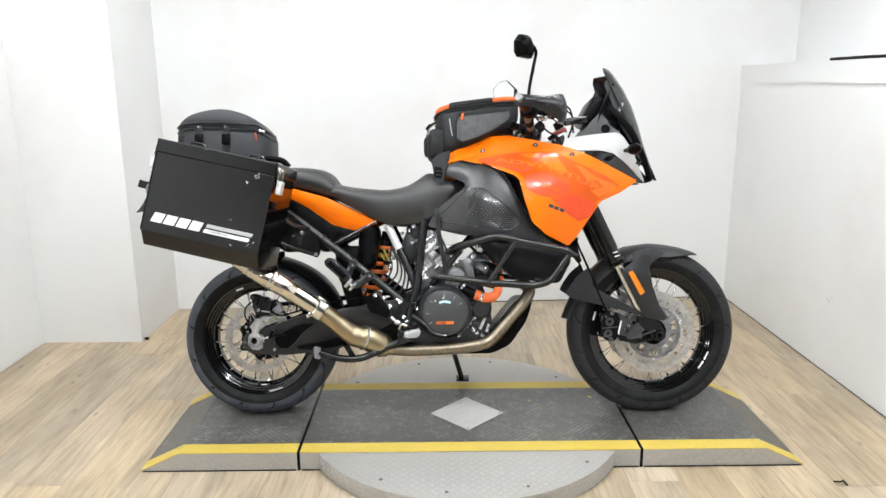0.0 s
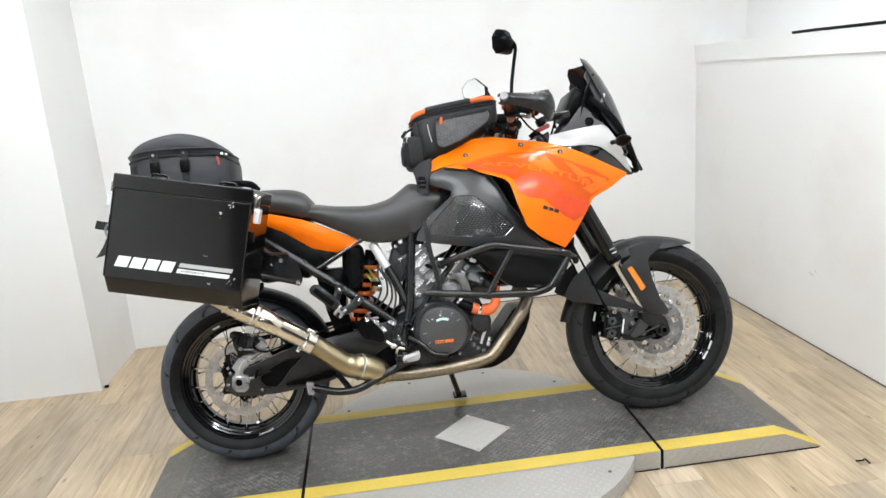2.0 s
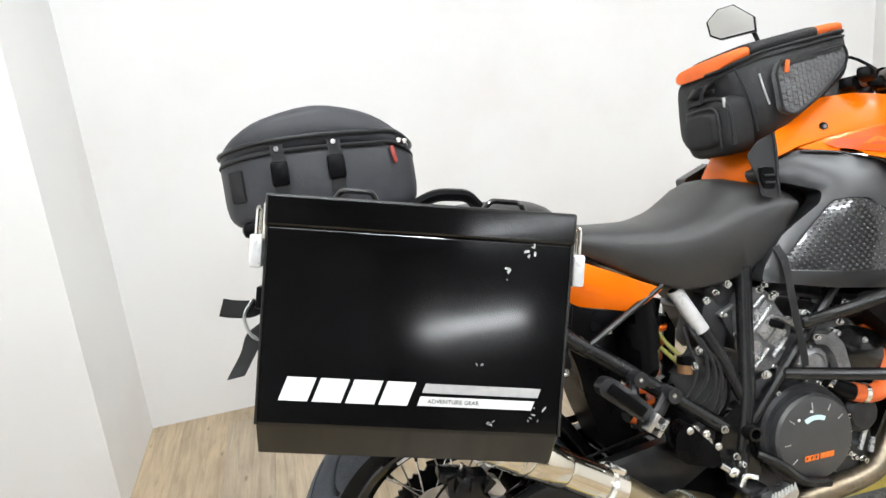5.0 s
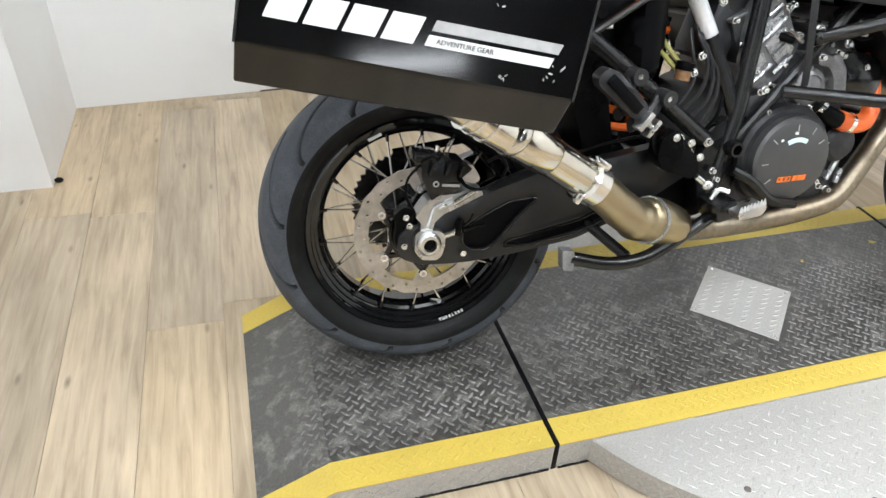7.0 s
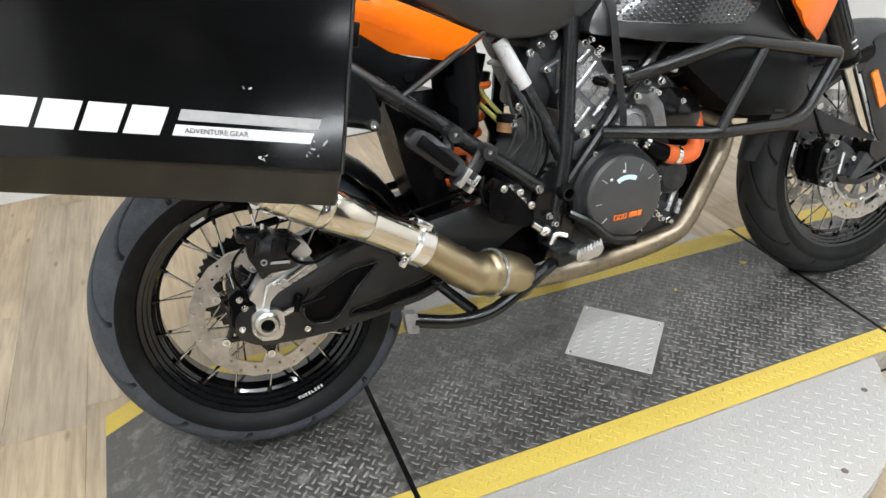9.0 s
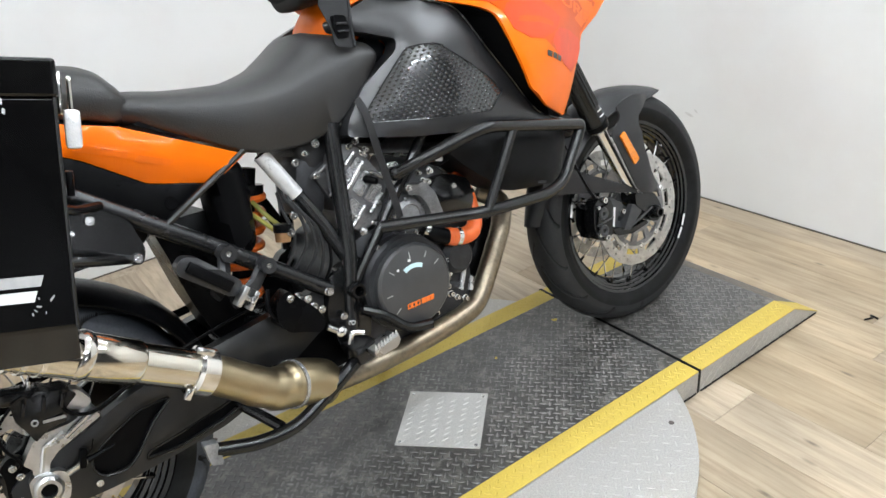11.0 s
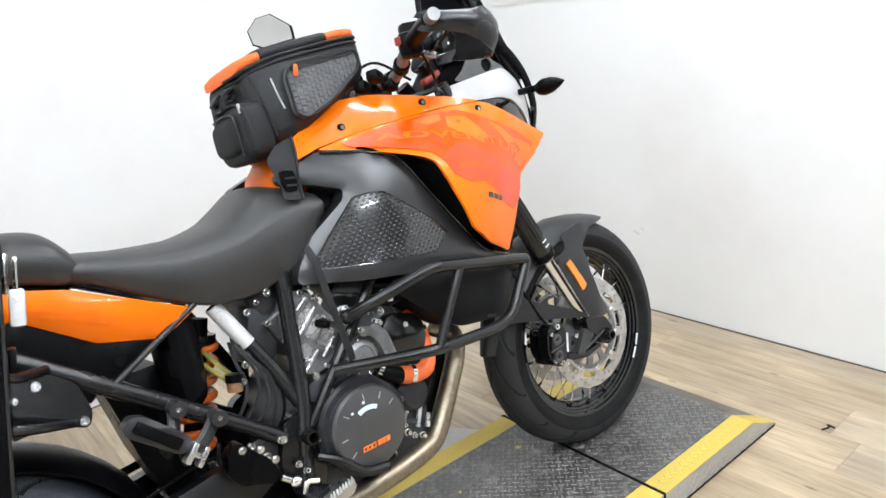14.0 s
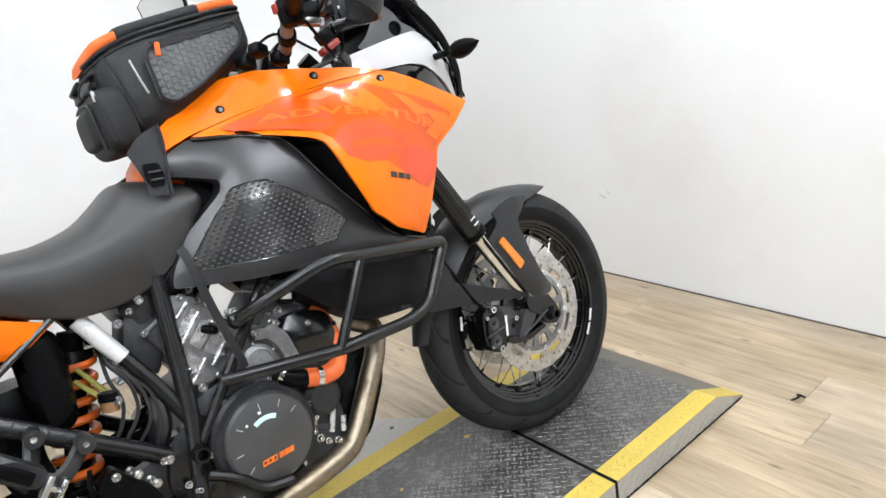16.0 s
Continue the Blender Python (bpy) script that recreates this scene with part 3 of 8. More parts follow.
def deck_section(name, x0, x1, label):
    xs = [x0, x1] if x1 - x0 < 1.4 and abs(x0) < 0.7 and abs(x1) < 0.7 else sorted({x0, x1, *(k for k in (-FLAT + 0.01, FLAT + 0.01) if x0 < k < x1)})
    bm = bm_new()
    loft(bm, [[(x, Y_NEAR, 0), (x, Y_FAR, 0), (x, Y_FAR, profile_x(x) - 0.0015), (x, Y_NEAR, profile_x(x) - 0.0015)] for x in xs])
    ob = thing(name, bm, TREAD_ALU, label, "ramp", "turntable stand", smooth=0)
    for y0, y1, m, nm in ((Y_NEAR + 0.066, Y_FAR - 0.066, DECK, "black_strip"), (Y_NEAR, Y_NEAR + 0.066, YELLOW, "yellow_line"), (Y_FAR - 0.066, Y_FAR, YELLOW, "yellow_line")):
        b = bm_new()
        loft(b, [[(x, y0, profile_x(x) - 0.002), (x, y1, profile_x(x) - 0.002), (x, y1, profile_x(x) + 0.0008), (x, y0, profile_x(x) + 0.0008)] for x in xs])
        part(nm, b, m, ob, "worn yellow edge line" if nm == "yellow_line" else "scuffed black painted tread plate", smooth=0)
    return ob


def lozenges(bm, spots, height, length=0.0175, width=0.0055, lift=profile_x):
    """Raised tread bars at (x, y, angle)."""
    for x, y, a in spots:
        c, s = math.cos(a), math.sin(a)
        ring = [(-length / 2, 0), (-length * 0.2, -width / 2), (length * 0.2, -width / 2), (length / 2, 0), (length * 0.2, width / 2), (-length * 0.2, width / 2)]
        lo = [bm.verts.new((x + c * u - s * v, y + s * u + c * v, lift(x + c * u - s * v) + 0.0008)) for u, v in ring]
        hi = [bm.verts.new((x + c * u - s * v, y + s * u + c * v, lift(x + c * u - s * v) + 0.0008 + height)) for u, v in [(p * 0.62, q * 0.45) for p, q in ring]]
        for k in range(6):
            bm.faces.new((lo[k], lo[(k + 1) % 6], hi[(k + 1) % 6], hi[k]))
        bm.faces.new(hi)
    return bm


def tread_grid(x0, x1, y0, y1, pitch, keep=lambda x, y: True, wear=0.0):
    """Bars in a basket weave turned by 45 degrees."""
    rng = random.Random(int(x0 * 1000) + 7)
    out = []
    n = int(max(x1 - x0, y1 - y0) / pitch * 0.75) + 2
    cx, cy, h = (x0 + x1) / 2, (y0 + y1) / 2, pitch * 0.7071
    for i in range(-n, n + 1):
        for j in range(-n, n + 1):
            x, y = cx + (i - j) * h, cy + (i + j) * h
            if x0 + 0.006 < x < x1 - 0.006 and y0 + 0.006 < y < y1 - 0.006 and keep(x, y) and rng.random() >= wear:
                out.append((x, y, radians(45 if (i + j) % 2 else -45)))
    return out


DIA = 0.145
in_dia = lambda x, y: abs(x) + abs(y) < DIA + 0.012
rear_ramp = deck_section("rear_ramp", 0.01 - FOOT, -GAP - 0.004, "black and yellow tread plate ramp under the rear wheel")
centre_deck = deck_section("centre_deck", -GAP + 0.004, GAP - 0.004, "black and yellow tread plate deck of the motorcycle turntable")
front_ramp = deck_section("front_ramp", GAP + 0.004, 0.01 + FOOT, "black and yellow tread plate ramp under the front wheel")
for ob, x0, x1 in ((rear_ramp, 0.01 - FOOT + 0.01, -GAP - 0.01), (centre_deck, -GAP + 0.01, GAP - 0.01), (front_ramp, GAP + 0.01, FOOT)):
    b = lozenges(bm_new(), tread_grid(x0, x1, Y_NEAR + 0.068, Y_FAR - 0.068, 0.0175, lambda x, y: not in_dia(x, y), 0.03), 0.0013, 0.0205, 0.0058)
    tagged(part("tread_relief", b, DECK_EDGE, ob, smooth=0), kind="stuff")
    for y0, y1 in ((Y_NEAR + 0.003, Y_NEAR + 0.064), (Y_FAR - 0.064, Y_FAR - 0.003)):
        b = lozenges(bm_new(), tread_grid(x0, x1, y0, y1, 0.0175), 0.0009, 0.0205, 0.0058)
        tagged(part("tread_relief", b, YELLOW, ob, smooth=0), kind="stuff")
    part("foot_joint", box(bm_new(), ((x0 + x1) / 2, Y_NEAR - 0.0015, 0.002), (x1 - x0, 0.003, 0.004)), RUBBER, ob)
    # bars on the upright edge that faces out
    b = bm_new()
    rng = random.Random(5)
    n = int((x1 - x0) / 0.02)
    for i in range(n):
        for j in range(3):
            x, z = x0 + (i + 0.5) * 0.02, 0.012 + j * 0.018
            if z < profile_x(x) - 0.012:
                a = radians(45 if (i + j) % 2 else -45)
                box(b, (x, Y_NEAR - 0.0005, z), (0.02, 0.002, 0.005), (0, math.degrees(a), 0))
    tagged(part("edge_relief", b, TREAD_ALU, ob, smooth=0), kind="stuff")

bm = bm_new()
rim = [(RIM_C[0] + RIM_R * math.cos(2 * math.pi * k / 96), RIM_C[1] + RIM_R * math.sin(2 * math.pi * k / 96)) for k in range(96)]
loft(bm, [[(x, y, z) for x, y in rim] for z in (0.004, DECK_Z - 0.006)], caps=True)
turntable = thing("turntable", bm, TREAD_ALU, "round bare aluminium tread plate turntable under the deck", "turntable", smooth=0)
in_disc = lambda x, y: (x - RIM_C[0]) ** 2 + (y - RIM_C[1]) ** 2 < (RIM_R - 0.015) ** 2 and (y < Y_NEAR - 0.008 or y > Y_FAR + 0.008)
b = lozenges(bm_new(), tread_grid(-0.62, 0.62, -0.62, 0.62, 0.024, in_disc), 0.0008, 0.023, 0.0055, lambda x: DECK_Z - 0.007)
tagged(part("tread_relief", b, TREAD_BAR, turntable, smooth=0), kind="stuff")
for a in (200, 238, 262, 290, 318, 340, 40, 75, 110, 145):
    x, y = RIM_C[0] + (RIM_R - 0.05) * math.cos(radians(a)), RIM_C[1] + (RIM_R - 0.05) * math.sin(radians(a))
    if y < Y_NEAR - 0.02 or y > Y_FAR + 0.02:
        part("screw", cyl(bm_new(), (x, y, DECK_Z - 0.006), (x, y, DECK_Z - 0.0045), 0.007, 0.006, 12), DIRT, turntable)

# bars round its upright edge
b = bm_new()
n = int(2 * math.pi * RIM_R / 0.019)
for k in range(n):
    a = 2 * math.pi * k / n
    for j in range(3):
        x, y = RIM_C[0] + RIM_R * math.cos(a + j * 0.016), RIM_C[1] + RIM_R * math.sin(a + j * 0.016)
        if y < Y_NEAR - 0.01:
            box(b, (x, y, 0.016 + j * 0.017), (0.003, 0.017, 0.0045), (45 if (k + j) % 2 else -45, 0, math.degrees(a)))
tagged(part("edge_relief", b, TREAD_BAR, turntable, smooth=0), kind="stuff")
# flecks of yellow paint on the black
for (x, y), r in (((0.522, 0.142), 0.011), ((0.264, 0.109), 0.008)):
    rng = random.Random(int(r * 9000))
    lp = [(x + r * rng.uniform(0.35, 1.1) * math.cos(2 * math.pi * k / 11), y + r * rng.uniform(0.35, 1.1) * math.sin(2 * math.pi * k / 11)) for k in range(11)]
    b = bm_new()
    loft(b, [[(u, v, z) for u, v in lp] for z in (DECK_Z + 0.0002, DECK_Z + 0.0016)], caps=True)
    part("paint_fleck", b, YELLOW, centre_deck if x < GAP else front_ramp, smooth=0)

# bare diamond in the middle of the deck
bm = bm_new()
loft(bm, [[(DIA, 0, z), (0, DIA, z), (-DIA, 0, z), (0, -DIA, z)] for z in (DECK_Z - 0.001, DECK_Z + 0.0028)])
hatch = thing("access_plate", bm, HATCH_ALU, "bare aluminium diamond-shaped cover plate screwed to the black deck", "cover plate", smooth=0)
spots = [(0.0 + (u + v) * 0.7071, (v - u) * 0.7071, radians(-45 if k % 2 == 0 else -45)) for k, (u, v) in enumerate([(-0.082 + i * 0.033, -0.085 + j * 0.021 + (i % 2) * 0.01) for i in range(6) for j in range(9)])]
spots = [(x, y, radians(5)) for x, y, a in spots if abs(x) + abs(y) < DIA - 0.02]
tagged(part("tread_relief", lozenges(bm_new(), spots, 0.0010, 0.024, 0.006, lambda x: DECK_Z + 0.002), HATCH_ALU, hatch, smooth=0), kind="stuff")
for x, y in ((DIA - 0.015, 0), (-DIA + 0.015, 0), (0, DIA - 0.015), (0, -DIA + 0.015)):
    part("screw", cyl(bm_new(), (x, y, DECK_Z + 0.002), (x, y, DECK_Z + 0.0042), 0.005, 0.004, 10), BOLT, hatch)
for x in (-GAP, GAP):
    bm = box(bm_new(), (x, 0.004, 0.034), (0.0125, 0.606, 0.076), bevel=0.003)
    thing("hinge_strip", bm, PLASTIC, "black rubber hinge strip between two deck plates", "hinge strip", "turntable stand")


# ---- the motorcycle ----
bike = tagged(new("motorcycle"), "orange and black adventure motorcycle leaning on its side stand", "motorcycle")
bike.matrix_basis = pose(-0.0014, 0.0332, 0.0772, -12.46, -0.14, -0.65)
RW, FW = Vector((-0.814, 0, 0.300)), Vector((0.758, 0, 0.328))


def tyre(name, c, radius, width, rim_r, grooves, parent, tread):
    """A road tyre: round crown with curved grooves cut into it, smooth walls."""
    seg, h = 560 if tread != RUBBER else 240, width / 2
    prof = [(rim_r + 0.002, -h * 0.78), (rim_r + 0.016, -h * 0.9), (rim_r + (radius - rim_r) * 0.30, -h), (rim_r + (radius - rim_r) * 0.46, -h * 0.99)]
    crown = 110 if tread != RUBBER else 40
    side = rim_r + (radius - rim_r) * 0.50
    for k in range(crown + 1):
        a = -1 + 2 * k / crown
        prof.append((side + (radius - side) * math.sqrt(max(0, 1 - abs(a) ** 2.1)), h * 0.975 * a))
    prof += [(r, -y) for r, y in prof[3::-1]]
    bm = bm_new()
    rings, cuts = [], []
    for r, y in prof:
        ring = []
        cuts.append([])
        for k in range(seg):
            ang = 2 * math.pi * k / seg
            cut = 0.0
            u = abs(y) / h
            if r > side + 0.001 and u < 0.97:
                ph = (ang / (2 * math.pi) * grooves + (0.5 if y > 0 else 0.0) - 1.25 * u ** 1.1) % 1.0
                if min(ph, 1 - ph) < 0.045 and u > 0.05:
                    cut = 0.009
            cuts[-1].append(cut > 0)
            ring.append(bm.verts.new((c.x + (r - cut) * math.cos(ang), c.y + y, c.z + (r - cut) * math.sin(ang))))
        rings.append(ring)
    # groove faces keep the darker unworn rubber, which also paints in their shade
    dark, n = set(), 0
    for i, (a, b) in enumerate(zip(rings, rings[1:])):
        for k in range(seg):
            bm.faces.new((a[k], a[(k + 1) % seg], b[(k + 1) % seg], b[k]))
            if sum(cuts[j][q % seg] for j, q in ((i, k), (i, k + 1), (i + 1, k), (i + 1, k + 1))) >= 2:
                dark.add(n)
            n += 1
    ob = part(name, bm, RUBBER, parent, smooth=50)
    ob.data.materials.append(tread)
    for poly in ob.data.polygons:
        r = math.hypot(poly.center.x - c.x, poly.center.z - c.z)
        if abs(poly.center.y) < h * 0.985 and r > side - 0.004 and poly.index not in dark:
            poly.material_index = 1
    return ob


def wheel(name, c, radius, width, rim_r, rim_w, discs, spokes, grooves, label, tread):
    h = rim_w / 2
    half = [(rim_r + 0.010, 1.0), (rim_r + 0.004, 1.06), (rim_r - 0.004, 1.02), (rim_r - 0.006, 0.90), (rim_r - 0.012, 0.86), (rim_r - 0.0135, 0.74), (rim_r - 0.0195, 0.70), (rim_r - 0.021, 0.54), (rim_r - 0.027, 0.49), (rim_r - 0.0285, 0.32), (rim_r - 0.0345, 0.22)]
    prof = [(r, -h * k) for r, k in half] + [(r, h * k) for r, k in half[::-1]] + [(rim_r + 0.002, h * 0.7), (rim_r - 0.008, h * 0.25), (rim_r - 0.008, -h * 0.25), (rim_r + 0.002, -h * 0.7)]
    rim_ob = part(name, lathe(bm_new(), prof, c, 96), BLACK_GLOSS, bike, label)
    tyre("tyre", c, radius, width, rim_r, grooves, rim_ob, tread)
    hub = bm_new()
    lathe(hub, [(0.014, -0.075), (0.03, -0.075), (0.036, -0.062), (0.055, -0.055), (0.057, -0.045), (0.036, -0.035), (0.032, 0.035), (0.057, 0.045), (0.055, 0.055), (0.036, 0.062), (0.03, 0.075), (0.014, 0.075)], c, 32)
    part("hub", hub, BLACK_METAL, rim_ob)
    me = finish("spoke", tube(bm_new(), [(0, 0, 0), (0, 0, 1)], 0.0021, 6), SPOKE)
    nip = finish("nipple", cyl(bm_new(), (0, 0, 0), (0, 0, 0.014), 0.0034, 0.0042, 6), BLACK_METAL)
    for k in range(spokes):
        a = 2 * math.pi * (k + 0.5) / spokes
        sgn = 1 if k % 2 else -1
        lean = (0.62 if (k // 2) % 2 else -0.62)
        p = c + Vector((0.052 * math.cos(a + lean), sgn * 0.05, 0.052 * math.sin(a + lean)))
        q = c + Vector(((rim_r - 0.022) * math.cos(a), sgn * h * 0.62, (rim_r - 0.022) * math.sin(a)))
        d = q - p
        m = Matrix.Translation(p) @ d.to_track_quat("Z", "Y").to_matrix().to_4x4() @ Matrix.Diagonal((1, 1, d.length, 1))
        piece("spoke", me, rim_ob, m)
        piece("nipple", nip, rim_ob, Matrix.Translation(q - d.normalized() * 0.014) @ d.to_track_quat("Z", "Y").to_matrix().to_4x4())
    for y, r_out, r_in, m in discs:
        wavy = [(c.x + (r_out + 0.0012 * math.cos(20 * t)) * math.cos(t), c.z + (r_out + 0.0012 * math.cos(20 * t)) * math.sin(t)) for t in [2 * math.pi * k / 80 for k in range(80)]]
        tab = r_in - 0.026
        inner = []
        for k in range(96):
            t = 2 * math.pi * k / 96
            off = abs((t / (2 * math.pi) * 6) % 1 - 0.5) / 6 * 2 * math.pi * r_in
            rr = r_in - (r_in - tab) * math.sqrt(max(0, 1 - (off / 0.017) ** 2)) if off < 0.017 else r_in
            inner.append((c.x + rr * math.cos(t), c.z + rr * math.sin(t)))
        holes = [inner]
        for k in range(30):
            t = 2 * math.pi * k / 30
            rr = r_in + (r_out - r_in) * (0.32 if k % 2 else 0.72)
            holes.append(ring_loop(c.x + rr * math.cos(t), c.z + rr * math.sin(t), 0.0034, 6))
        d = plate(bm_new(), wavy, c.y + y - 0.0025, c.y + y + 0.0025, holes=holes, grid=0.02)
        disc = part("brake_disc", d, m, rim_ob, "drilled steel brake disc", smooth=30)
        for k in range(6):
            t, rb = 2 * math.pi * (k + 0.5) / 6, tab + 0.010
            car = lathe(bm_new(), [(0.004, y - 0.006), (0.008, y - 0.006), (0.0095, y - 0.0035), (0.0095, y + 0.006), (0.004, y + 0.006)], (c.x + rb * math.cos(t), 0, c.z + rb * math.sin(t)), 14)
            part("disc_button", car, BOLT, disc)
        arm = bm_new()
        lathe(arm, [(0.05, y - 0.003), (0.066, y - 0.003), (0.066, y + 0.003), (0.05, y + 0.003)], c, 32)
        for k in range(6):
            t = 2 * math.pi * (k + 0.5) / 6
            for s in (-0.28, 0.28):
                one = tube(bm_new(), [(c.x + 0.06 * math.cos(t + s), y, c.z + 0.06 * math.sin(t + s)), (c.x + (tab + 0.004) * math.cos(t), y, c.z + (tab + 0.004) * math.sin(t))], 0.006, 6, flat=0.5)
                part("carrier_arm", one, BLACK_METAL, disc)
        part("disc_carrier", arm, BLACK_METAL, disc)
    return rim_ob


rear_wheel = wheel("rear_wheel", RW, 0.307, 0.166, 0.217, 0.135, [(-0.086, 0.1325, 0.105, DISC_BROWN)], 36, 13, "black spoked rear wheel with a wide road tyre", RUBBER_TREAD)
front_wheel = wheel("front_wheel", FW, 0.331, 0.118, 0.243, 0.09, [], 36, 15, "black spoked front wheel with a road tyre", FRONT_TREAD)


def arc_window(c, r0, r1, mid, half, n=5):
    """A window between two radii, an angle to each side of its middle."""
    ts = [mid - half + 2 * half * k / n for k in range(n + 1)]
    return [(c.x + r1 * math.cos(t), c.z + r1 * math.sin(t)) for t in ts] + [(c.x + r0 * math.cos(t), c.z + r0 * math.sin(t)) for t in ts[::-1]]


def floating_disc(c, y, parent):
    """Drilled rotor with a ring of windows, pinned by ten buttons to a dark windowed carrier."""
    tau = 2 * math.pi
    out = [(c.x + (0.160 + 0.001 * math.cos(20 * t)) * math.cos(t), c.z + (0.160 + 0.001 * math.cos(20 * t)) * math.sin(t)) for t in [tau * k / 80 for k in range(80)]]
    holes = [ring_loop(c.x, c.z, 0.106, 48)]
    for k in range(10):
        holes.append(arc_window(c, 0.115, 0.131, tau * k / 10, 0.205))
    for k in range(50):
        t, rr = tau * k / 50, (0.138, 0.1455, 0.153)[k % 3]
        holes.append(ring_loop(c.x + rr * math.cos(t), c.z + rr * math.sin(t), 0.0036, 6))
    disc = part("brake_disc", plate(bm_new(), out, y - 0.0025, y + 0.0025, holes=holes, grid=0.02), DISC_STEEL, parent, "drilled steel brake disc", smooth=30)
    wins = [ring_loop(c.x, c.z, 0.05, 32)] + [arc_window(c, 0.066, 0.094, tau * (k + 0.5) / 10, 0.2) for k in range(10)]
    part("disc_carrier", plate(bm_new(), ring_loop(c.x, c.z, 0.1055, 64), y - 0.004, y + 0.003, holes=wins, grid=0.02), ENGINE_MID, disc, "grey windowed disc carrier")
    for k in range(10):
        t = tau * (k + 0.5) / 10
        at = (c.x + 0.1085 * math.cos(t), 0, c.z + 0.1085 * math.sin(t))
        part("disc_button", lathe(bm_new(), [(0.003, y - 0.0062), (0.0068, y - 0.0062), (0.0085, y - 0.004), (0.0085, y + 0.006), (0.003, y + 0.006)], at, 14), BOLT, disc)


for y in (-0.068, 0.068):
    floating_disc(FW, y, front_wheel)


# -- frame, swingarm, engine --
def bolt(name, p, parent, r=0.0075, out=0.008, material=BOLT):
    """A socket-head bolt that stands out towards -y."""
    r *= 0.76
    bm = lathe(bm_new(), [(0.0, p[1] - out * 0.35), (r * 0.44, p[1] - out * 0.35), (r * 0.48, p[1] - out), (r * 0.84, p[1] - out), (r, p[1] - out * 0.82), (r, p[1] - 0.0015), (r * 1.35, p[1] - 0.0015), (r * 1.35, p[1] + 0.001)], (p[0], 0, p[2]), 12, closed=False)
    return part(name, bm, material, parent)


FR = 0.0165
frame_ob = part("main_frame", tube(bm_new(), bent([(-0.158, -0.15, 0.765), (-0.178, -0.155, 0.6), (-0.190, -0.16, 0.5), (-0.212, -0.16, 0.42), (-0.235, -0.155, 0.31)], 0.05), FR, 12), FRAME_PAINT, bike, "black trellis frame")
for sgn in (-1, 1):
    if sgn > 0:
        part("frame_tube", tube(bm_new(), bent([(-0.158, 0.15, 0.765), (-0.178, 0.155, 0.6), (-0.212, 0.16, 0.42), (-0.235, 0.155, 0.31)], 0.05), FR, 10), FRAME_PAINT, frame_ob)
    part("frame_tube", tube(bm_new(), bent([(-0.300, sgn * 0.125, 0.74), (-0.222, sgn * 0.145, 0.575), (-0.195, sgn * 0.155, 0.50)], 0.04), 0.0145, 10), FRAME_PAINT, frame_ob)
    part("frame_tube", tube(bm_new(), [(-0.19, sgn * 0.165, 0.45), (0.03, sgn * 0.175, 0.70)], 0.011, 10), FRAME_PAINT, frame_ob)
    part("frame_tube", tube(bm_new(), [(-0.158, sgn * 0.145, 0.75), (0.20, sgn * 0.10, 0.93)], 0.013, 10), FRAME_PAINT, frame_ob)
    part("frame_tube", tube(bm_new(), [(0.03, sgn * 0.17, 0.70), (0.30, sgn * 0.07, 0.95)], 0.013, 10), FRAME_PAINT, frame_ob)
    part("frame_tube", tube(bm_new(), [(0.03, sgn * 0.17, 0.70), (-0.10, sgn * 0.15, 0.78)], 0.011, 10), FRAME_PAINT, frame_ob)
    part("subframe_tube", tube(bm_new(), bent([(-0.245, sgn * 0.15, 0.447), (-0.425, sgn * 0.15, 0.592), (-0.66, sgn * 0.15, 0.775), (-0.88, sgn * 0.12, 0.90)], 0.05), 0.0165, 12), FRAME_PAINT, frame_ob)
    part("subframe_strut", tube(bm_new(), [(-0.338, sgn * 0.15, 0.757), (-0.505, sgn * 0.155, 0.668)], 0.0065, 8), FRAME_PAINT, frame_ob)
part("tube_sleeve", tube(bm_new(), [(-0.301, -0.126, 0.738), (-0.257, -0.136, 0.647)], 0.0160, 14), SLEEVE, frame_ob, "white protective sleeve on the frame tube")
for p in [(-0.226, -0.17, 0.373), (-0.253, -0.165, 0.448), (-0.319, -0.172, 0.465), (-0.295, -0.172, 0.434), (-0.277, -0.148, 0.613), (-0.292, -0.15, 0.583), (-0.069, -0.185, 0.656), (-0.161, -0.19, 0.549), (-0.245, -0.145, 0.708), (-0.20, -0.155, 0.735)]:
    bolt("bolt", p, frame_ob, 0.008)
# pivot plate and its hollow axle
pv = plate(bm_new(), round_loop([(-0.165, 0.50), (-0.24, 0.48), (-0.27, 0.40), (-0.255, 0.31), (-0.215, 0.285), (-0.185, 0.33), (-0.165, 0.42)], 0.02), -0.165, -0.13, 0.004)
part("pivot_plate", pv, BLACK_METAL, frame_ob)
pv = plate(bm_new(), round_loop([(-0.165, 0.50), (-0.24, 0.48), (-0.27, 0.40), (-0.255, 0.31), (-0.215, 0.285), (-0.185, 0.33), (-0.165, 0.42)], 0.02), 0.165, 0.13, 0.0)
part("pivot_plate", pv, BLACK_METAL, frame_ob)
part("swingarm_axle", lathe(bm_new(), [(0.010, -0.196), (0.0145, -0.196), (0.0165, -0.188), (0.0165, -0.15), (0.010, -0.15)], (-0.204, 0, 0.436), 24), BLACK_METAL, frame_ob)

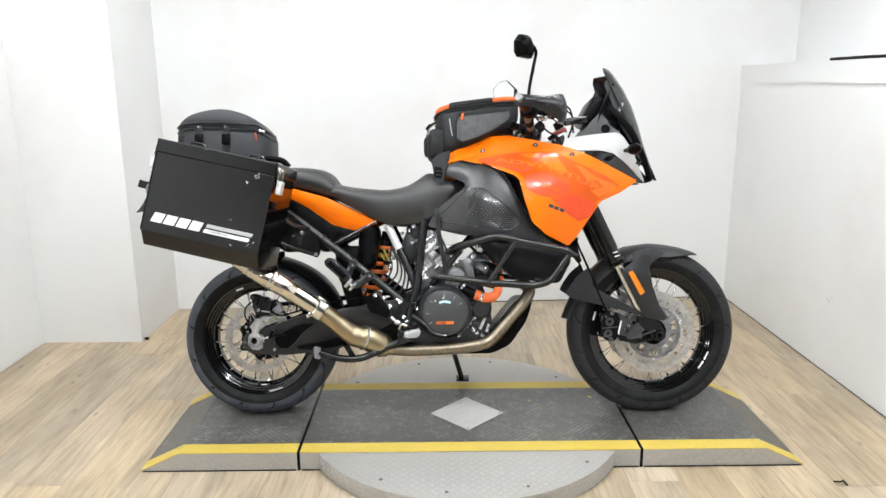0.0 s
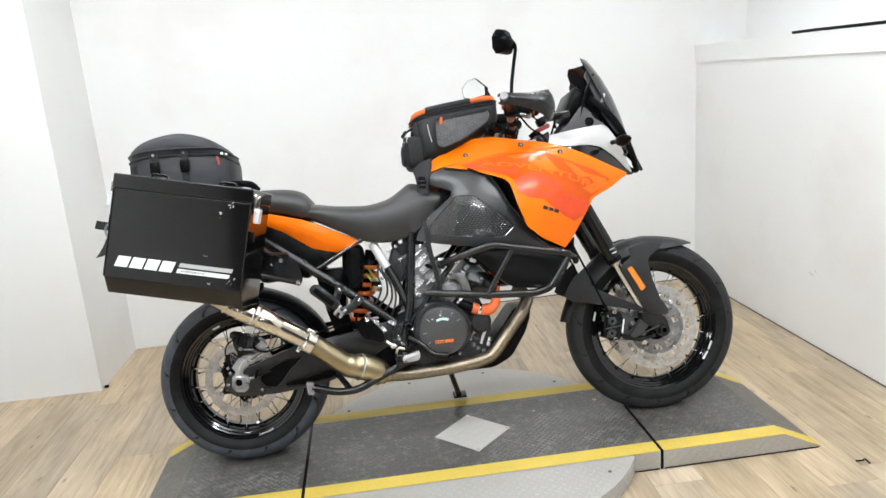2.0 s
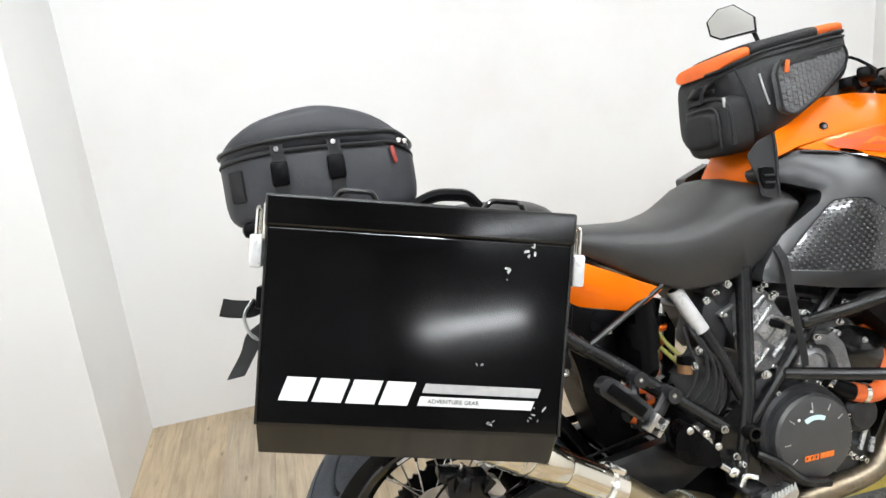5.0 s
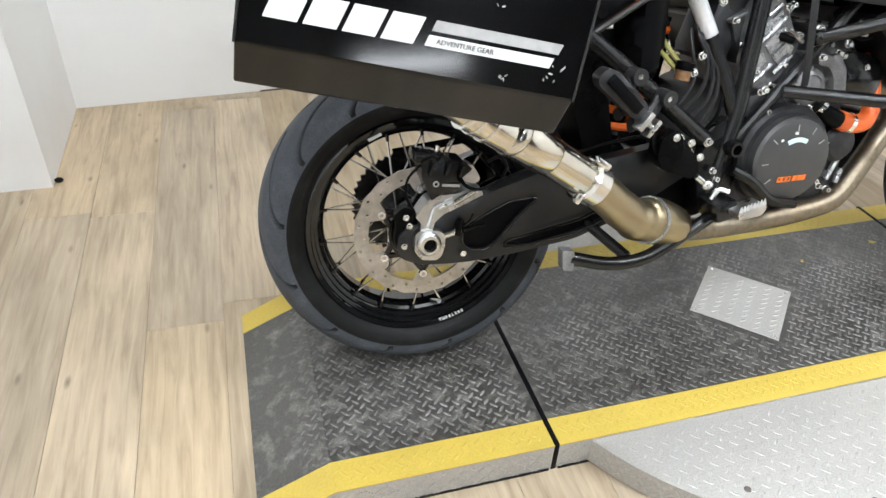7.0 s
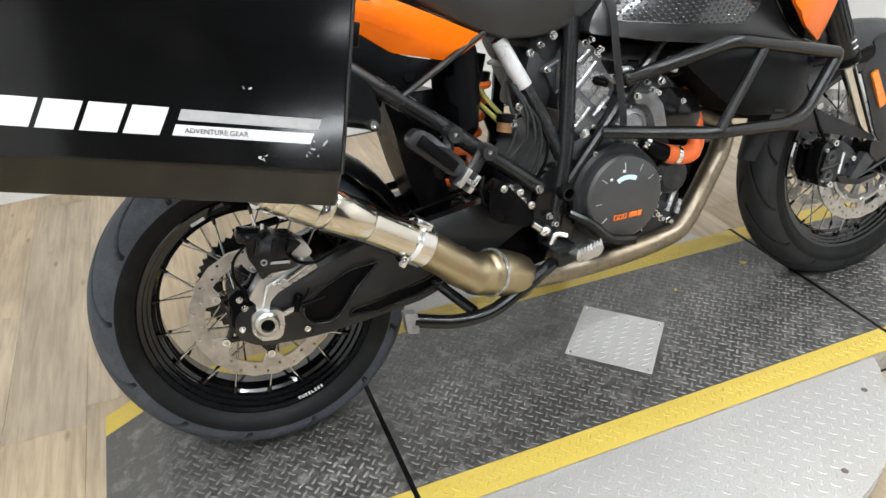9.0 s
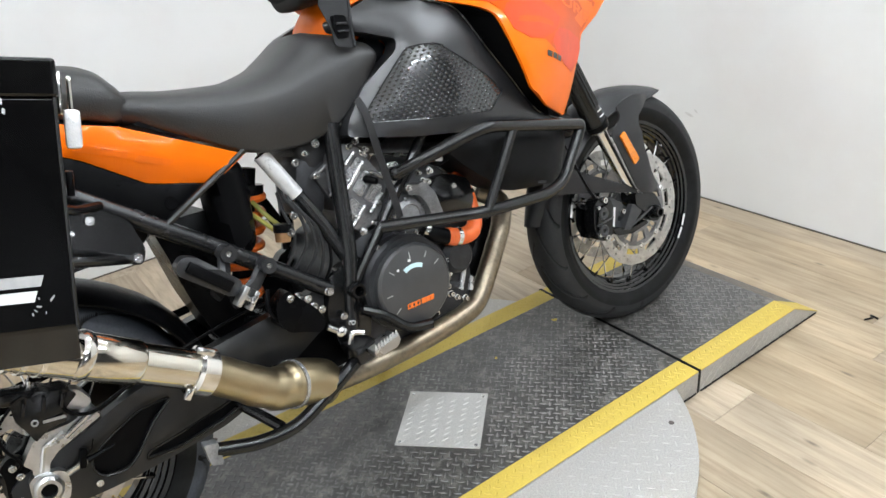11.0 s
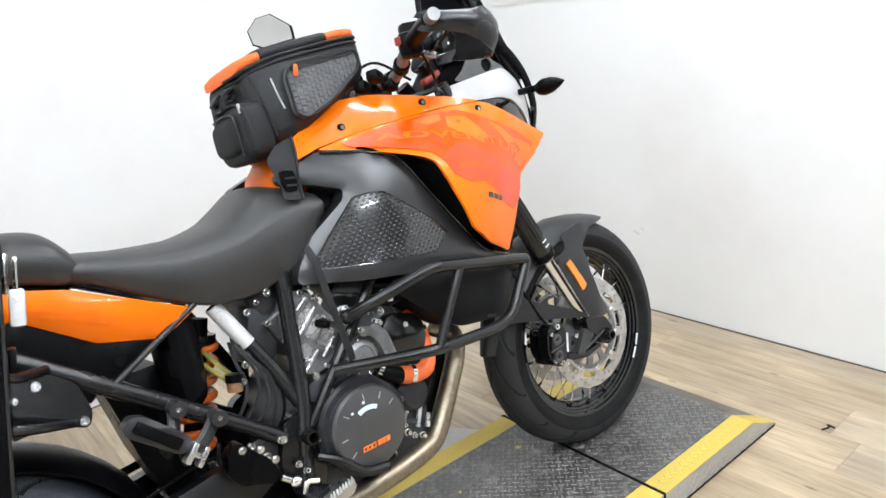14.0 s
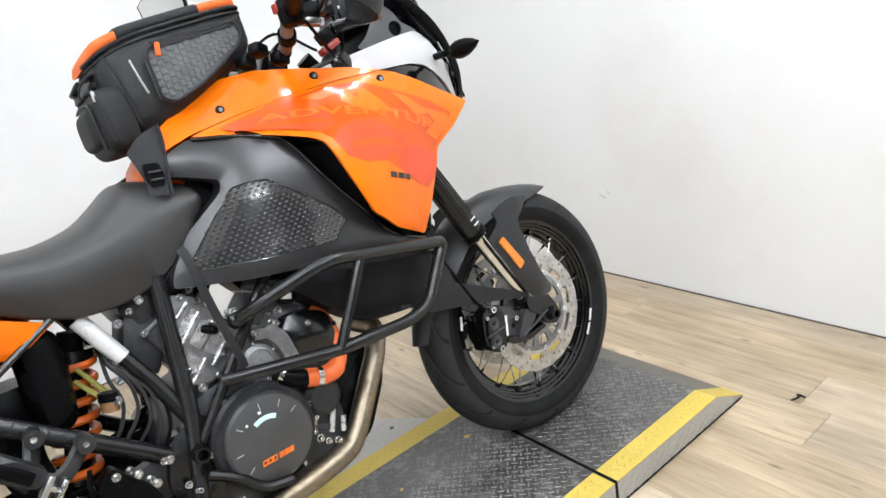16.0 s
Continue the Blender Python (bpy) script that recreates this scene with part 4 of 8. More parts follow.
# swingarm: two cast arms with a recess and a rib
ARM = [(-0.872, 0.275), (-0.866, 0.312), (-0.853, 0.322), (-0.794, 0.341), (-0.74, 0.357), (-0.668, 0.384), (-0.59, 0.405), (-0.50, 0.414), (-0.35, 0.437), (-0.21, 0.462), (-0.18, 0.435), (-0.21, 0.405), (-0.30, 0.355), (-0.40, 0.298), (-0.508, 0.259), (-0.616, 0.246), (-0.693, 0.240), (-0.761, 0.240), (-0.835, 0.247)]
POCKET = [(-0.745, 0.290), (-0.732, 0.269), (-0.694, 0.263), (-0.668, 0.281), (-0.632, 0.325), (-0.585, 0.362), (-0.645, 0.360), (-0.70, 0.336), (-0.74, 0.312)]
SLOT = [(-0.660, 0.264), (-0.652, 0.277), (-0.58, 0.288), (-0.50, 0.303), (-0.42, 0.335), (-0.385, 0.338), (-0.43, 0.302), (-0.51, 0.274), (-0.60, 0.260)]
arm_y = lambda x, z: -0.128 - 0.012 * max(0, min(1, (x + 0.55) / 0.3))
swing = part("swingarm", skin(bm_new(), round_loop(ARM, 0.02), arm_y, 0.036, grid=0.025, edge=0.006, holes=[round_loop(POCKET, 0.014), round_loop(SLOT, 0.008)]), SWING_PAINT, bike, "black cast swingarm")
for lp, r in ((POCKET, 0.014), (SLOT, 0.008)):
    rl = round_loop(lp, r)
    part("recess", plate(bm_new(), lp, -0.116, -0.1), PLASTIC, swing)
    part("pocket_lip", tube(bm_new(), [(x, arm_y(x, z) - 0.0015, z) for x, z in rl + rl[:1]], 0.0022, 6), BLACK_METAL, swing)
part("cable_clip", box(bm_new(), (-0.752, -0.138, 0.322), (0.012, 0.016, 0.034), (0, 20, 0), 0.003), PLASTIC, swing)
part("cable_tie", tube(bm_new(), curve_points([(-0.748, -0.146, 0.326), (-0.735, -0.150, 0.338), (-0.728, -0.150, 0.352)]), 0.0016, 5), PLASTIC, swing)
part("cable_stub", cyl(bm_new(), (-0.748, -0.145, 0.318), (-0.700, -0.139, 0.322), 0.0065, 0.003, 8), PLASTIC, swing)
part("far_arm", skin(bm_new(), round_loop(ARM, 0.02), lambda x, z: 0.128, -0.036, grid=0.04), BLACK_METAL, swing)
part("cross_tube", box(bm_new(), (-0.40, 0, 0.375), (0.13, 0.23, 0.07), (0, -8, 0), 0.015), BLACK_METAL, swing)
ax = bm_new()
plate(ax, round_loop([(-0.842, 0.286), (-0.838, 0.320), (-0.828, 0.327), (-0.792, 0.322), (-0.781, 0.312), (-0.782, 0.288), (-0.790, 0.268), (-0.800, 0.262), (-0.828, 0.266)], 0.006), -0.146, -0.126, 0.002)
part("axle_block", ax, ALUMINIUM, swing, "bright aluminium axle block")
part("axle_nut", lathe(bm_new(), [(0.013, -0.160), (0.019, -0.160), (0.0235, -0.154), (0.0235, -0.14), (0.013, -0.14)], (RW.x, 0, RW.z), 12), ALUMINIUM, swing)
part("axle_bore", cyl(bm_new(), (RW.x, -0.135, RW.z), (RW.x, -0.150, RW.z), 0.0132, seg=20), PLASTIC, swing)
part("adjuster_bolt", cyl(bm_new(), (-0.785, -0.136, 0.306), (-0.748, -0.138, 0.316), 0.0062, seg=10), BOLT, swing)
bolt("bolt", (-0.742, -0.130, 0.262), swing, 0.006, 0.004)
part("axle", cyl(bm_new(), (RW.x, -0.12, RW.z), (RW.x, 0.14, RW.z), 0.012), STEEL, swing)
# rear caliper
cal = part("rear_caliper", plate(bm_new(), round_loop([(-0.822, 0.458), (-0.801, 0.466), (-0.792, 0.456), (-0.779, 0.466), (-0.765, 0.456), (-0.742, 0.452), (-0.726, 0.436), (-0.748, 0.420), (-0.754, 0.398), (-0.786, 0.394), (-0.806, 0.383), (-0.814, 0.408), (-0.823, 0.428)], 0.004), -0.150, -0.085, 0.007), BLACK_METAL, bike, "black rear brake caliper on a bare bracket")
part("caliper_bracket", plate(bm_new(), round_loop([(-0.836, 0.352), (-0.812, 0.382), (-0.79, 0.390), (-0.753, 0.390), (-0.713, 0.402), (-0.704, 0.382), (-0.745, 0.366), (-0.782, 0.352), (-0.799, 0.338), (-0.806, 0.318), (-0.830, 0.318), (-0.826, 0.338)], 0.003), -0.142, -0.100, 0.003), ALUMINIUM, cal)
for p in ([(-0.815, -0.143, 0.330), (-0.800, -0.143, 0.368), (-0.765, -0.143, 0.382)], [(-0.790, -0.143, 0.366), (-0.745, -0.143, 0.378), (-0.712, -0.143, 0.390)]):
    part("bracket_rib", tube(bm_new(), p, 0.004, 6), ALUMINIUM, cal)
part("bracket_boss", plate(bm_new(), round_loop([(-0.752, 0.430), (-0.738, 0.446), (-0.722, 0.440), (-0.708, 0.412), (-0.722, 0.404), (-0.744, 0.412)], 0.008), -0.140, -0.105, 0.004), ALUMINIUM, cal)
part("guide_pin", cyl(bm_new(), (-0.765, -0.145, 0.373), (-0.722, -0.145, 0.394), 0.0055, seg=10), BOLT, cal)
for x, z in ((-0.806, 0.446), (-0.776, 0.444), (-0.750, 0.438)):
    part("caliper_fin", box(bm_new(), (x, -0.153, z), (0.005, 0.006, 0.024), (0, 22, 0), 0.001), BLACK_METAL, cal)
part("caliper_bridge", box(bm_new(), (-0.81, -0.112, 0.462), (0.05, 0.05, 0.022), (0, 12, 0), 0.006), BLACK_METAL, cal)
part("bleed_nipple", cyl(bm_new(), (-0.79, -0.12, 0.462), (-0.785, -0.12, 0.48), 0.004), BOLT, cal)
part("caliper_logo", box(bm_new(), (-0.770, -0.1508, 0.4115), (0.034, 0.001, 0.005), (0, 8, 0)), PRINT_GREY, cal, "small plain pale mark")
part("caliper_logo", lathe(bm_new(), [(0.0032, -0.1512), (0.0058, -0.1512), (0.0058, -0.1490), (0.0032, -0.1490)], (-0.798, 0, 0.417), 18), PRINT_GREY, cal)
for x, z in ((-0.782, 0.452), (-0.852, 0.350), (-0.846, 0.332), (-0.858, 0.292)):
    bolt("bolt", (x, -0.128, z), cal, 0.006, 0.008)
part("brake_hose", tube(bm_new(), curve_points([(-0.822, -0.135, 0.452), (-0.848, -0.14, 0.428), (-0.852, -0.142, 0.395), (-0.838, -0.14, 0.362), (-0.842, -0.13, 0.345)]), 0.0028, 6), PLASTIC, cal)
part("brake_hose", tube(bm_new(), curve_points([(-0.738, -0.138, 0.448), (-0.752, -0.15, 0.43), (-0.742, -0.152, 0.408), (-0.71, -0.145, 0.396), (-0.66, -0.135, 0.408), (-0.55, -0.135, 0.438), (-0.40, -0.14, 0.465), (-0.32, -0.16, 0.46)]), 0.0034, 6), PLASTIC, cal)
part("sensor_hose", tube(bm_new(), curve_points([(-0.69, -0.12, 0.44), (-0.67, -0.13, 0.45), (-0.655, -0.13, 0.43), (-0.66, -0.12, 0.405)]), 0.0035, 6), PLASTIC, cal)
part("hub_carrier", plate(bm_new(), round_loop([(-0.874, 0.300), (-0.868, 0.330), (-0.872, 0.352), (-0.852, 0.366), (-0.836, 0.358), (-0.826, 0.34), (-0.83, 0.262), (-0.86, 0.262)], 0.008), -0.118, -0.098, 0.003), PLASTIC, cal)
ring = [(RW.x + (0.056 + (0.004 if k % 2 else 0)) * math.cos(2 * math.pi * k / 80), RW.z + (0.056 + (0.004 if k % 2 else 0)) * math.sin(2 * math.pi * k / 80)) for k in range(80)]
part("sensor_ring", plate(bm_new(), ring, -0.082, -0.079, holes=[ring_loop(RW.x, RW.z, 0.044, 24)]), ENGINE_MID, rear_wheel)
# sprocket on the far side
teeth = [(RW.x + (0.105 + (0.007 if k % 2 else 0)) * math.cos(2 * math.pi * k / 84), RW.z + (0.105 + (0.007 if k % 2 else 0)) * math.sin(2 * math.pi * k / 84)) for k in range(84)]
part("sprocket", plate(bm_new(), teeth, 0.085, 0.092, holes=[ring_loop(RW.x, RW.z, 0.06, 24)]), BLACK_METAL, rear_wheel)
part("chain", tube(bm_new(), [(-0.83, 0.089, 0.412), (-0.22, 0.089, 0.47)], 0.009, 6, flat=0.7), BLACK_METAL, bike, "drive chain")
part("chain", tube(bm_new(), [(-0.83, 0.089, 0.196), (-0.22, 0.089, 0.385)], 0.009, 6, flat=0.7), BLACK_METAL, bike)
# hugger over the tyre and the inner mudguard
rows = []
for k in range(13):
    a = radians(8 + 86 * k / 12)
    rr = 0.338 + 0.006 * math.sin(k * 0.5)
    w = 0.105 if k < 10 else 0.105 - 0.02 * (k - 9)
    rows.append([(RW.x + (rr - 0.028 * abs(v) ** 2.5) * math.cos(a), w * v, RW.z + (rr - 0.028 * abs(v) ** 2.5) * math.sin(a)) for v in (-1, -0.85, -0.5, 0, 0.5, 0.85, 1)])
part("hugger", sheet(bm_new(), rows, 0.004), PLASTIC, bike, "black rear wheel hugger")
part("inner_mudguard", plate(bm_new(), round_loop([(-0.52, 0.66), (-0.40, 0.66), (-0.42, 0.52), (-0.40, 0.42), (-0.46, 0.40), (-0.49, 0.50)], 0.02), -0.075, 0.075, 0.01), PLASTIC, bike)

# engine block
eng = bm_new()
plate(eng, round_loop([(-0.235, 0.30), (-0.24, 0.44), (-0.18, 0.52), (-0.06, 0.545), (0.05, 0.53), (0.085, 0.45), (0.10, 0.36), (0.07, 0.285), (-0.02, 0.262), (-0.16, 0.262)], 0.03), -0.155, 0.155, 0.012)
engine = part("engine", eng, ENGINE_DARK, bike, "dark cast V-twin engine")
part("sump", plate(bm_new(), round_loop([(-0.15, 0.28), (-0.13, 0.235), (0.10, 0.235), (0.17, 0.268), (0.235, 0.36), (0.262, 0.45), (0.20, 0.45), (0.10, 0.33)], 0.02), -0.10, 0.10, 0.012), PLASTIC, engine)
part("lower_frame", plate(bm_new(), round_loop([(-0.36, 0.335), (-0.30, 0.39), (-0.22, 0.345), (-0.20, 0.272), (-0.26, 0.265), (-0.33, 0.295)], 0.015), -0.11, 0.11, 0.004), PLASTIC, engine)
# clutch cover
CC = (-0.083, 0, 0.408)
part("clutch_case", lathe(bm_new(), [(0.0, -0.14), (0.104, -0.14), (0.104, -0.178), (0.098, -0.186), (0.0, -0.186)], CC, 56, closed=False), ENGINE_DARK, engine)
cover = part("clutch_cover", lathe(bm_new(), [(0.0, -0.186), (0.087, -0.186), (0.087, -0.203), (0.082, -0.209), (0.070, -0.2115), (0.0, -0.2125)], CC, 56, closed=False), COVER_BLACK, engine, "round black clutch cover with pale printed marks")
arc = [(CC[0] + 0.047 * math.cos(radians(a)), CC[2] + 0.047 * math.sin(radians(a))) for a in range(60, 124, 6)] + [(CC[0] + 0.038 * math.cos(radians(a)), CC[2] + 0.038 * math.sin(radians(a))) for a in range(120, 54, -6)]
part("arc_mark", skin(bm_new(), arc, lambda x, z: -0.2140, 0.002, grid=0.02), PRINT_CYAN, cover, "pale blue arc")
for a in (30, 58, 92, 140, 182, 215):
    x, z = CC[0] + 0.066 * math.cos(radians(a)), CC[2] + 0.066 * math.sin(radians(a))
    part("tick_mark", box(bm_new(), (x, -0.2123, z), (0.014, 0.001, 0.0018), (0, -a, 0)), PRINT_GREY, cover)
part("small_mark", box(bm_new(), (CC[0] - 0.006, -0.2135, CC[2] + 0.056), (0.006, 0.002, 0.005), (0, 8, 0)), PRINT_WHITE, cover)
part("small_mark", box(bm_new(), (CC[0] - 0.036, -0.2135, CC[2] + 0.044), (0.005, 0.002, 0.004), (0, -30, 0)), PRINT_WHITE, cover)
for k in range(3):
    x0, z0 = CC[0] - 0.034 + k * 0.0105, CC[2] - 0.042
    lp = [(x0, z0), (x0 + 0.0095, z0), (x0 + 0.0118, z0 + 0.0105), (x0 + 0.0023, z0 + 0.0105)]
    part("logo_bar", plate(bm_new(), lp, -0.2142, -0.2125, holes=[[(x0 + 0.0024, z0 + 0.002), (x0 + 0.0078, z0 + 0.002), (x0 + 0.0094, z0 + 0.0085), (x0 + 0.004, z0 + 0.0085)]]), PRINT_ORANGE, cover)
for k in range(3):
    x0, z0 = CC[0] + 0.001 + k * 0.0105, CC[2] - 0.042
    part("logo_block", plate(bm_new(), [(x0, z0), (x0 + 0.0092, z0), (x0 + 0.0115, z0 + 0.0105), (x0 + 0.0023, z0 + 0.0105)], -0.2142, -0.2125), PRINT_ORANGE, cover, "plain orange mark")
for a in (8, 62, 118, 172, 300, 335):
    bolt("bolt", (CC[0] + 0.105 * math.cos(radians(a)), -0.17, CC[2] + 0.105 * math.sin(radians(a))), engine, 0.0075, 0.01)
for x, z in ((-0.001, 0.350), (0.025, 0.338), (0.012, 0.437), (-0.172, 0.425), (0.045, 0.40), (0.06, 0.315), (-0.02, 0.505)):
    bolt("bolt", (x, -0.155, z), engine, 0.008, 0.012)
part("oil_filler", box(bm_new(), (-0.06, -0.185, 0.318), (0.05, 0.02, 0.014), (0, -12, 0), 0.005), PLASTIC, engine)
part("pump_housing", lathe(bm_new(), [(0.0, -0.14), (0.04, -0.14), (0.04, -0.17), (0.03, -0.182), (0.0, -0.184)], (0.055, 0, 0.42), 24, closed=False), ENGINE_DARK, engine)
for (x0, z0), (x1, z1) in (((0.02, 0.37), (0.065, 0.45)), ((0.05, 0.34), (0.09, 0.43)), ((0.075, 0.33), (0.085, 0.36))):
    part("casting_rib", tube(bm_new(), [(x0, -0.162, z0), (x1, -0.162, z1)], 0.006, 6), ENGINE_GREY, engine)


def cylinder_head(name, base, top, w, d, label, block=ENGINE_MID):
    """A finned barrel with its head and cam cover, set along base to top in the x-z plane."""
    b, t = Vector(base), Vector(top)
    ax = (t - b).normalized()
    ang = math.degrees(math.atan2(ax.x, ax.z))
    L = (t - b).length
    side = Vector((ax.z, 0, -ax.x))
    at = lambda f, s=0.0, y=0.0: tuple(b + ax * L * f + side * w * s + Vector((0, y, 0)))
    ob = part(name, box(bm_new(), at(0.20), (w * 0.86, d * 0.84, L * 0.46), (0, ang, 0), 0.010), ENGINE_MID, engine, label)
    part("head", box(bm_new(), at(0.60), (w, d * 0.92, L * 0.36), (0, ang, 0), 0.010), block, ob)
    part("cam_cover", box(bm_new(), at(0.91), (w * 0.96, d * 0.88, L * 0.24), (0, ang, 0), 0.018, 3), block, ob)
    for f in (0.10, 0.44, 0.785):
        part("gasket_flange", box(bm_new(), at(f), (w * 1.04, d * 0.95, 0.008), (0, ang, 0), 0.003), ENGINE_MID if block is ENGINE_DARK else ENGINE_GREY, ob)
    for f, s in ((0.44, -0.46), (0.44, 0.46), (0.60, -0.44), (0.66, 0.44), (0.785, -0.46), (0.785, 0.46), (0.75, 0.02), (0.50, 0.10), (0.96, -0.38), (0.96, 0.3)):
        p = b + ax * L * f + side * w * s
        bolt("bolt", (p.x, -d * 0.485, p.z), ob, 0.0062, 0.011)
    return ob


rear_head = cylinder_head("rear_cylinder", (-0.070, 0, 0.497), (-0.182, 0, 0.748), 0.118, 0.28, "light grey cast rear cylinder and head", ENGINE_DARK)
# cast chain-case cover on the side of the rear head, with panels and ribs that rise forwards
HEAD = [(-0.176, 0.572), (-0.160, 0.545), (-0.122, 0.540), (-0.092, 0.562), (-0.060, 0.622), (-0.088, 0.664), (-0.104, 0.702), (-0.146, 0.722), (-0.176, 0.705), (-0.186, 0.64)]
hd = part("head_cover", plate(bm_new(), round_loop(HEAD, 0.012), -0.150, -0.12, 0.006), ENGINE_MID, rear_head)
for lp in ([(-0.160, 0.655), (-0.118, 0.690), (-0.112, 0.664), (-0.148, 0.632)], [(-0.146, 0.626), (-0.108, 0.660), (-0.094, 0.640), (-0.132, 0.606)],
           [(-0.128, 0.602), (-0.096, 0.632), (-0.078, 0.616), (-0.106, 0.584)], [(-0.166, 0.600), (-0.150, 0.614), (-0.128, 0.580), (-0.150, 0.562)]):
    part("raised_panel", plate(bm_new(), round_loop(lp, 0.006), -0.157, -0.148, 0.003), ENGINE_GREY, hd)
for p, q in (((-0.152, 0.680), (-0.126, 0.700)), ((-0.160, 0.632), (-0.112, 0.676)), ((-0.122, 0.572), (-0.086, 0.604)), ((-0.172, 0.552), (-0.130, 0.590)), ((-0.102, 0.652), (-0.066, 0.628))):
    part("casting_rib", tube(bm_new(), [(p[0], -0.158, p[1]), (q[0], -0.158, q[1])], 0.0048, 8), ENGINE_GREY, hd)
for x, z in ((-0.132, 0.712), (-0.099, 0.697), (-0.152, 0.572), (-0.117, 0.548), (-0.074, 0.640), (-0.170, 0.60), (-0.098, 0.585)):
    bolt("bolt", (x, -0.152, z), hd, 0.0068, 0.011)
part("sensor_plug", cyl(bm_new(), (-0.112, -0.150, 0.640), (-0.098, -0.172, 0.632), 0.009, 0.007, 12), PLASTIC, hd)
cylinder_head("front_cylinder", (-0.03, 0, 0.48), (0.13, 0, 0.635), 0.13, 0.26, "light grey cast front cylinder and head")
# round and strap-shaped covers before the front cylinder
cdc = part("cam_drive_cover", lathe(bm_new(), [(0.0, -0.12), (0.050, -0.12), (0.050, -0.150), (0.044, -0.158), (0.040, -0.156), (0.036, -0.168), (0.026, -0.174), (0.024, -0.170), (0.0, -0.172)], (-0.040, 0, 0.540), 36, closed=False), ENGINE_MID, engine)
for k in range(5):
    a = radians(20 + 72 * k)
    part("casting_rib", box(bm_new(), (-0.040 + 0.033 * math.cos(a), -0.166, 0.540 + 0.033 * math.sin(a)), (0.018, 0.008, 0.005), (0, -math.degrees(a), 0), 0.002), ENGINE_GREY, cdc)
for a in (35, 100, 170, 240, 310):
    bolt("bolt", (-0.040 + 0.050 * math.cos(radians(a)), -0.150, 0.540 + 0.050 * math.sin(radians(a))), cdc, 0.0062, 0.012)
part("pipe_elbow", tube(bm_new(), curve_points([(-0.022, -0.168, 0.508), (-0.005, -0.178, 0.492), (0.02, -0.182, 0.478), (0.036, -0.182, 0.470)]), 0.018, 14), PLASTIC, engine)
part("strap_cover", skin(bm_new(), round_loop([(-0.036, 0.606), (0.002, 0.604), (0.024, 0.576), (0.034, 0.519), (0.008, 0.520), (-0.002, 0.560), (-0.016, 0.582), (-0.036, 0.584)], 0.008), lambda x, z: -0.190 + 0.35 * max(0, -0.01 - x), 0.03, edge=0.005, grid=0.015), ENGINE_MID, engine)
part("heat_cover", plate(bm_new(), round_loop([(0.022, 0.602), (0.082, 0.600), (0.124, 0.578), (0.128, 0.520), (0.110, 0.492), (0.045, 0.508), (0.028, 0.53)], 0.022), -0.186, -0.14, 0.016), BLACK_METAL, engine)
bolt("bolt", (0.072, -0.184, 0.575), engine, 0.0055, 0.006)
part("water_hose", tube(bm_new(), curve_points([(0.030, -0.182, 0.474), (0.060, -0.183, 0.464), (0.092, -0.182, 0.463), (0.114, -0.174, 0.480), (0.126, -0.160, 0.52), (0.126, -0.145, 0.56), (0.11, -0.13, 0.59)]), [0.0195, 0.0195, 0.019, 0.017, 0.0135, 0.012, 0.012], 14), HOSE, engine, "bright orange coolant hose")
part("hose_clip", tube(bm_new(), [(0.050, -0.183, 0.4675), (0.060, -0.183, 0.464)], 0.0212, 14), BOLT, engine)
part("hose_clip", tube(bm_new(), [(0.1265, -0.153, 0.538), (0.1263, -0.150, 0.547)], 0.0155, 14), BOLT, engine)
part("hose_clip", tube(bm_new(), [(-0.015, -0.172, 0.503), (-0.008, -0.175, 0.497)], 0.0195, 14), BOLT, engine)
for p in ((-0.106, -0.152, 0.693), (-0.059, -0.18, 0.65), (-0.012, -0.18, 0.64), (0.028, -0.17, 0.622), (0.005, -0.175, 0.605), (-0.159, -0.15, 0.577), (-0.154, -0.17, 0.541), (-0.087, -0.17, 0.493), (-0.015, -0.165, 0.474), (0.02, -0.155, 0.427), (0.031, -0.155, 0.384), (0.04, -0.155, 0.324), (-0.241, -0.175, 0.393), (-0.265, -0.185, 0.457)):
    bolt("bolt", p, engine, 0.0068, 0.010)
for a, q, r in (((0.005, -0.158, 0.44), (0.05, -0.158, 0.395), 0.010), ((0.05, -0.150, 0.44), (0.085, -0.150, 0.385), 0.012), ((0.015, -0.155, 0.365), (0.06, -0.155, 0.345), 0.009), ((0.03, -0.150, 0.46), (0.095, -0.150, 0.44), 0.008)):
    part("casting_rib", tube(bm_new(), [a, q], r, 10, flat=0.7), ENGINE_DARK, engine)
part("injector_loom", tube(bm_new(), curve_points([(0.01, -0.16, 0.66), (0.05, -0.17, 0.63), (0.09, -0.175, 0.635), (0.12, -0.165, 0.62)]), 0.006, 6), PLASTIC, engine)
part("loom_plug", box(bm_new(), (0.05, -0.178, 0.642), (0.022, 0.014, 0.013), (0, 20, 0), 0.003), TAG_WHITE, engine)
for p in ((-0.06, -0.17, 0.625), (0.025, -0.175, 0.62), (0.012, -0.18, 0.60), (0.035, -0.185, 0.66), (-0.035, -0.18, 0.60)):
    bolt("bolt", p, engine, 0.007, 0.01)
part("intake_body", box(bm_new(), (-0.214, -0.07, 0.655), (0.075, 0.10, 0.13), (0, 20, 0), 0.02), ENGINE_DARK, engine)
part("airbox", box(bm_new(), (-0.02, 0, 0.80), (0.30, 0.26, 0.12), (0, 0, 0), 0.03), PLASTIC, engine)
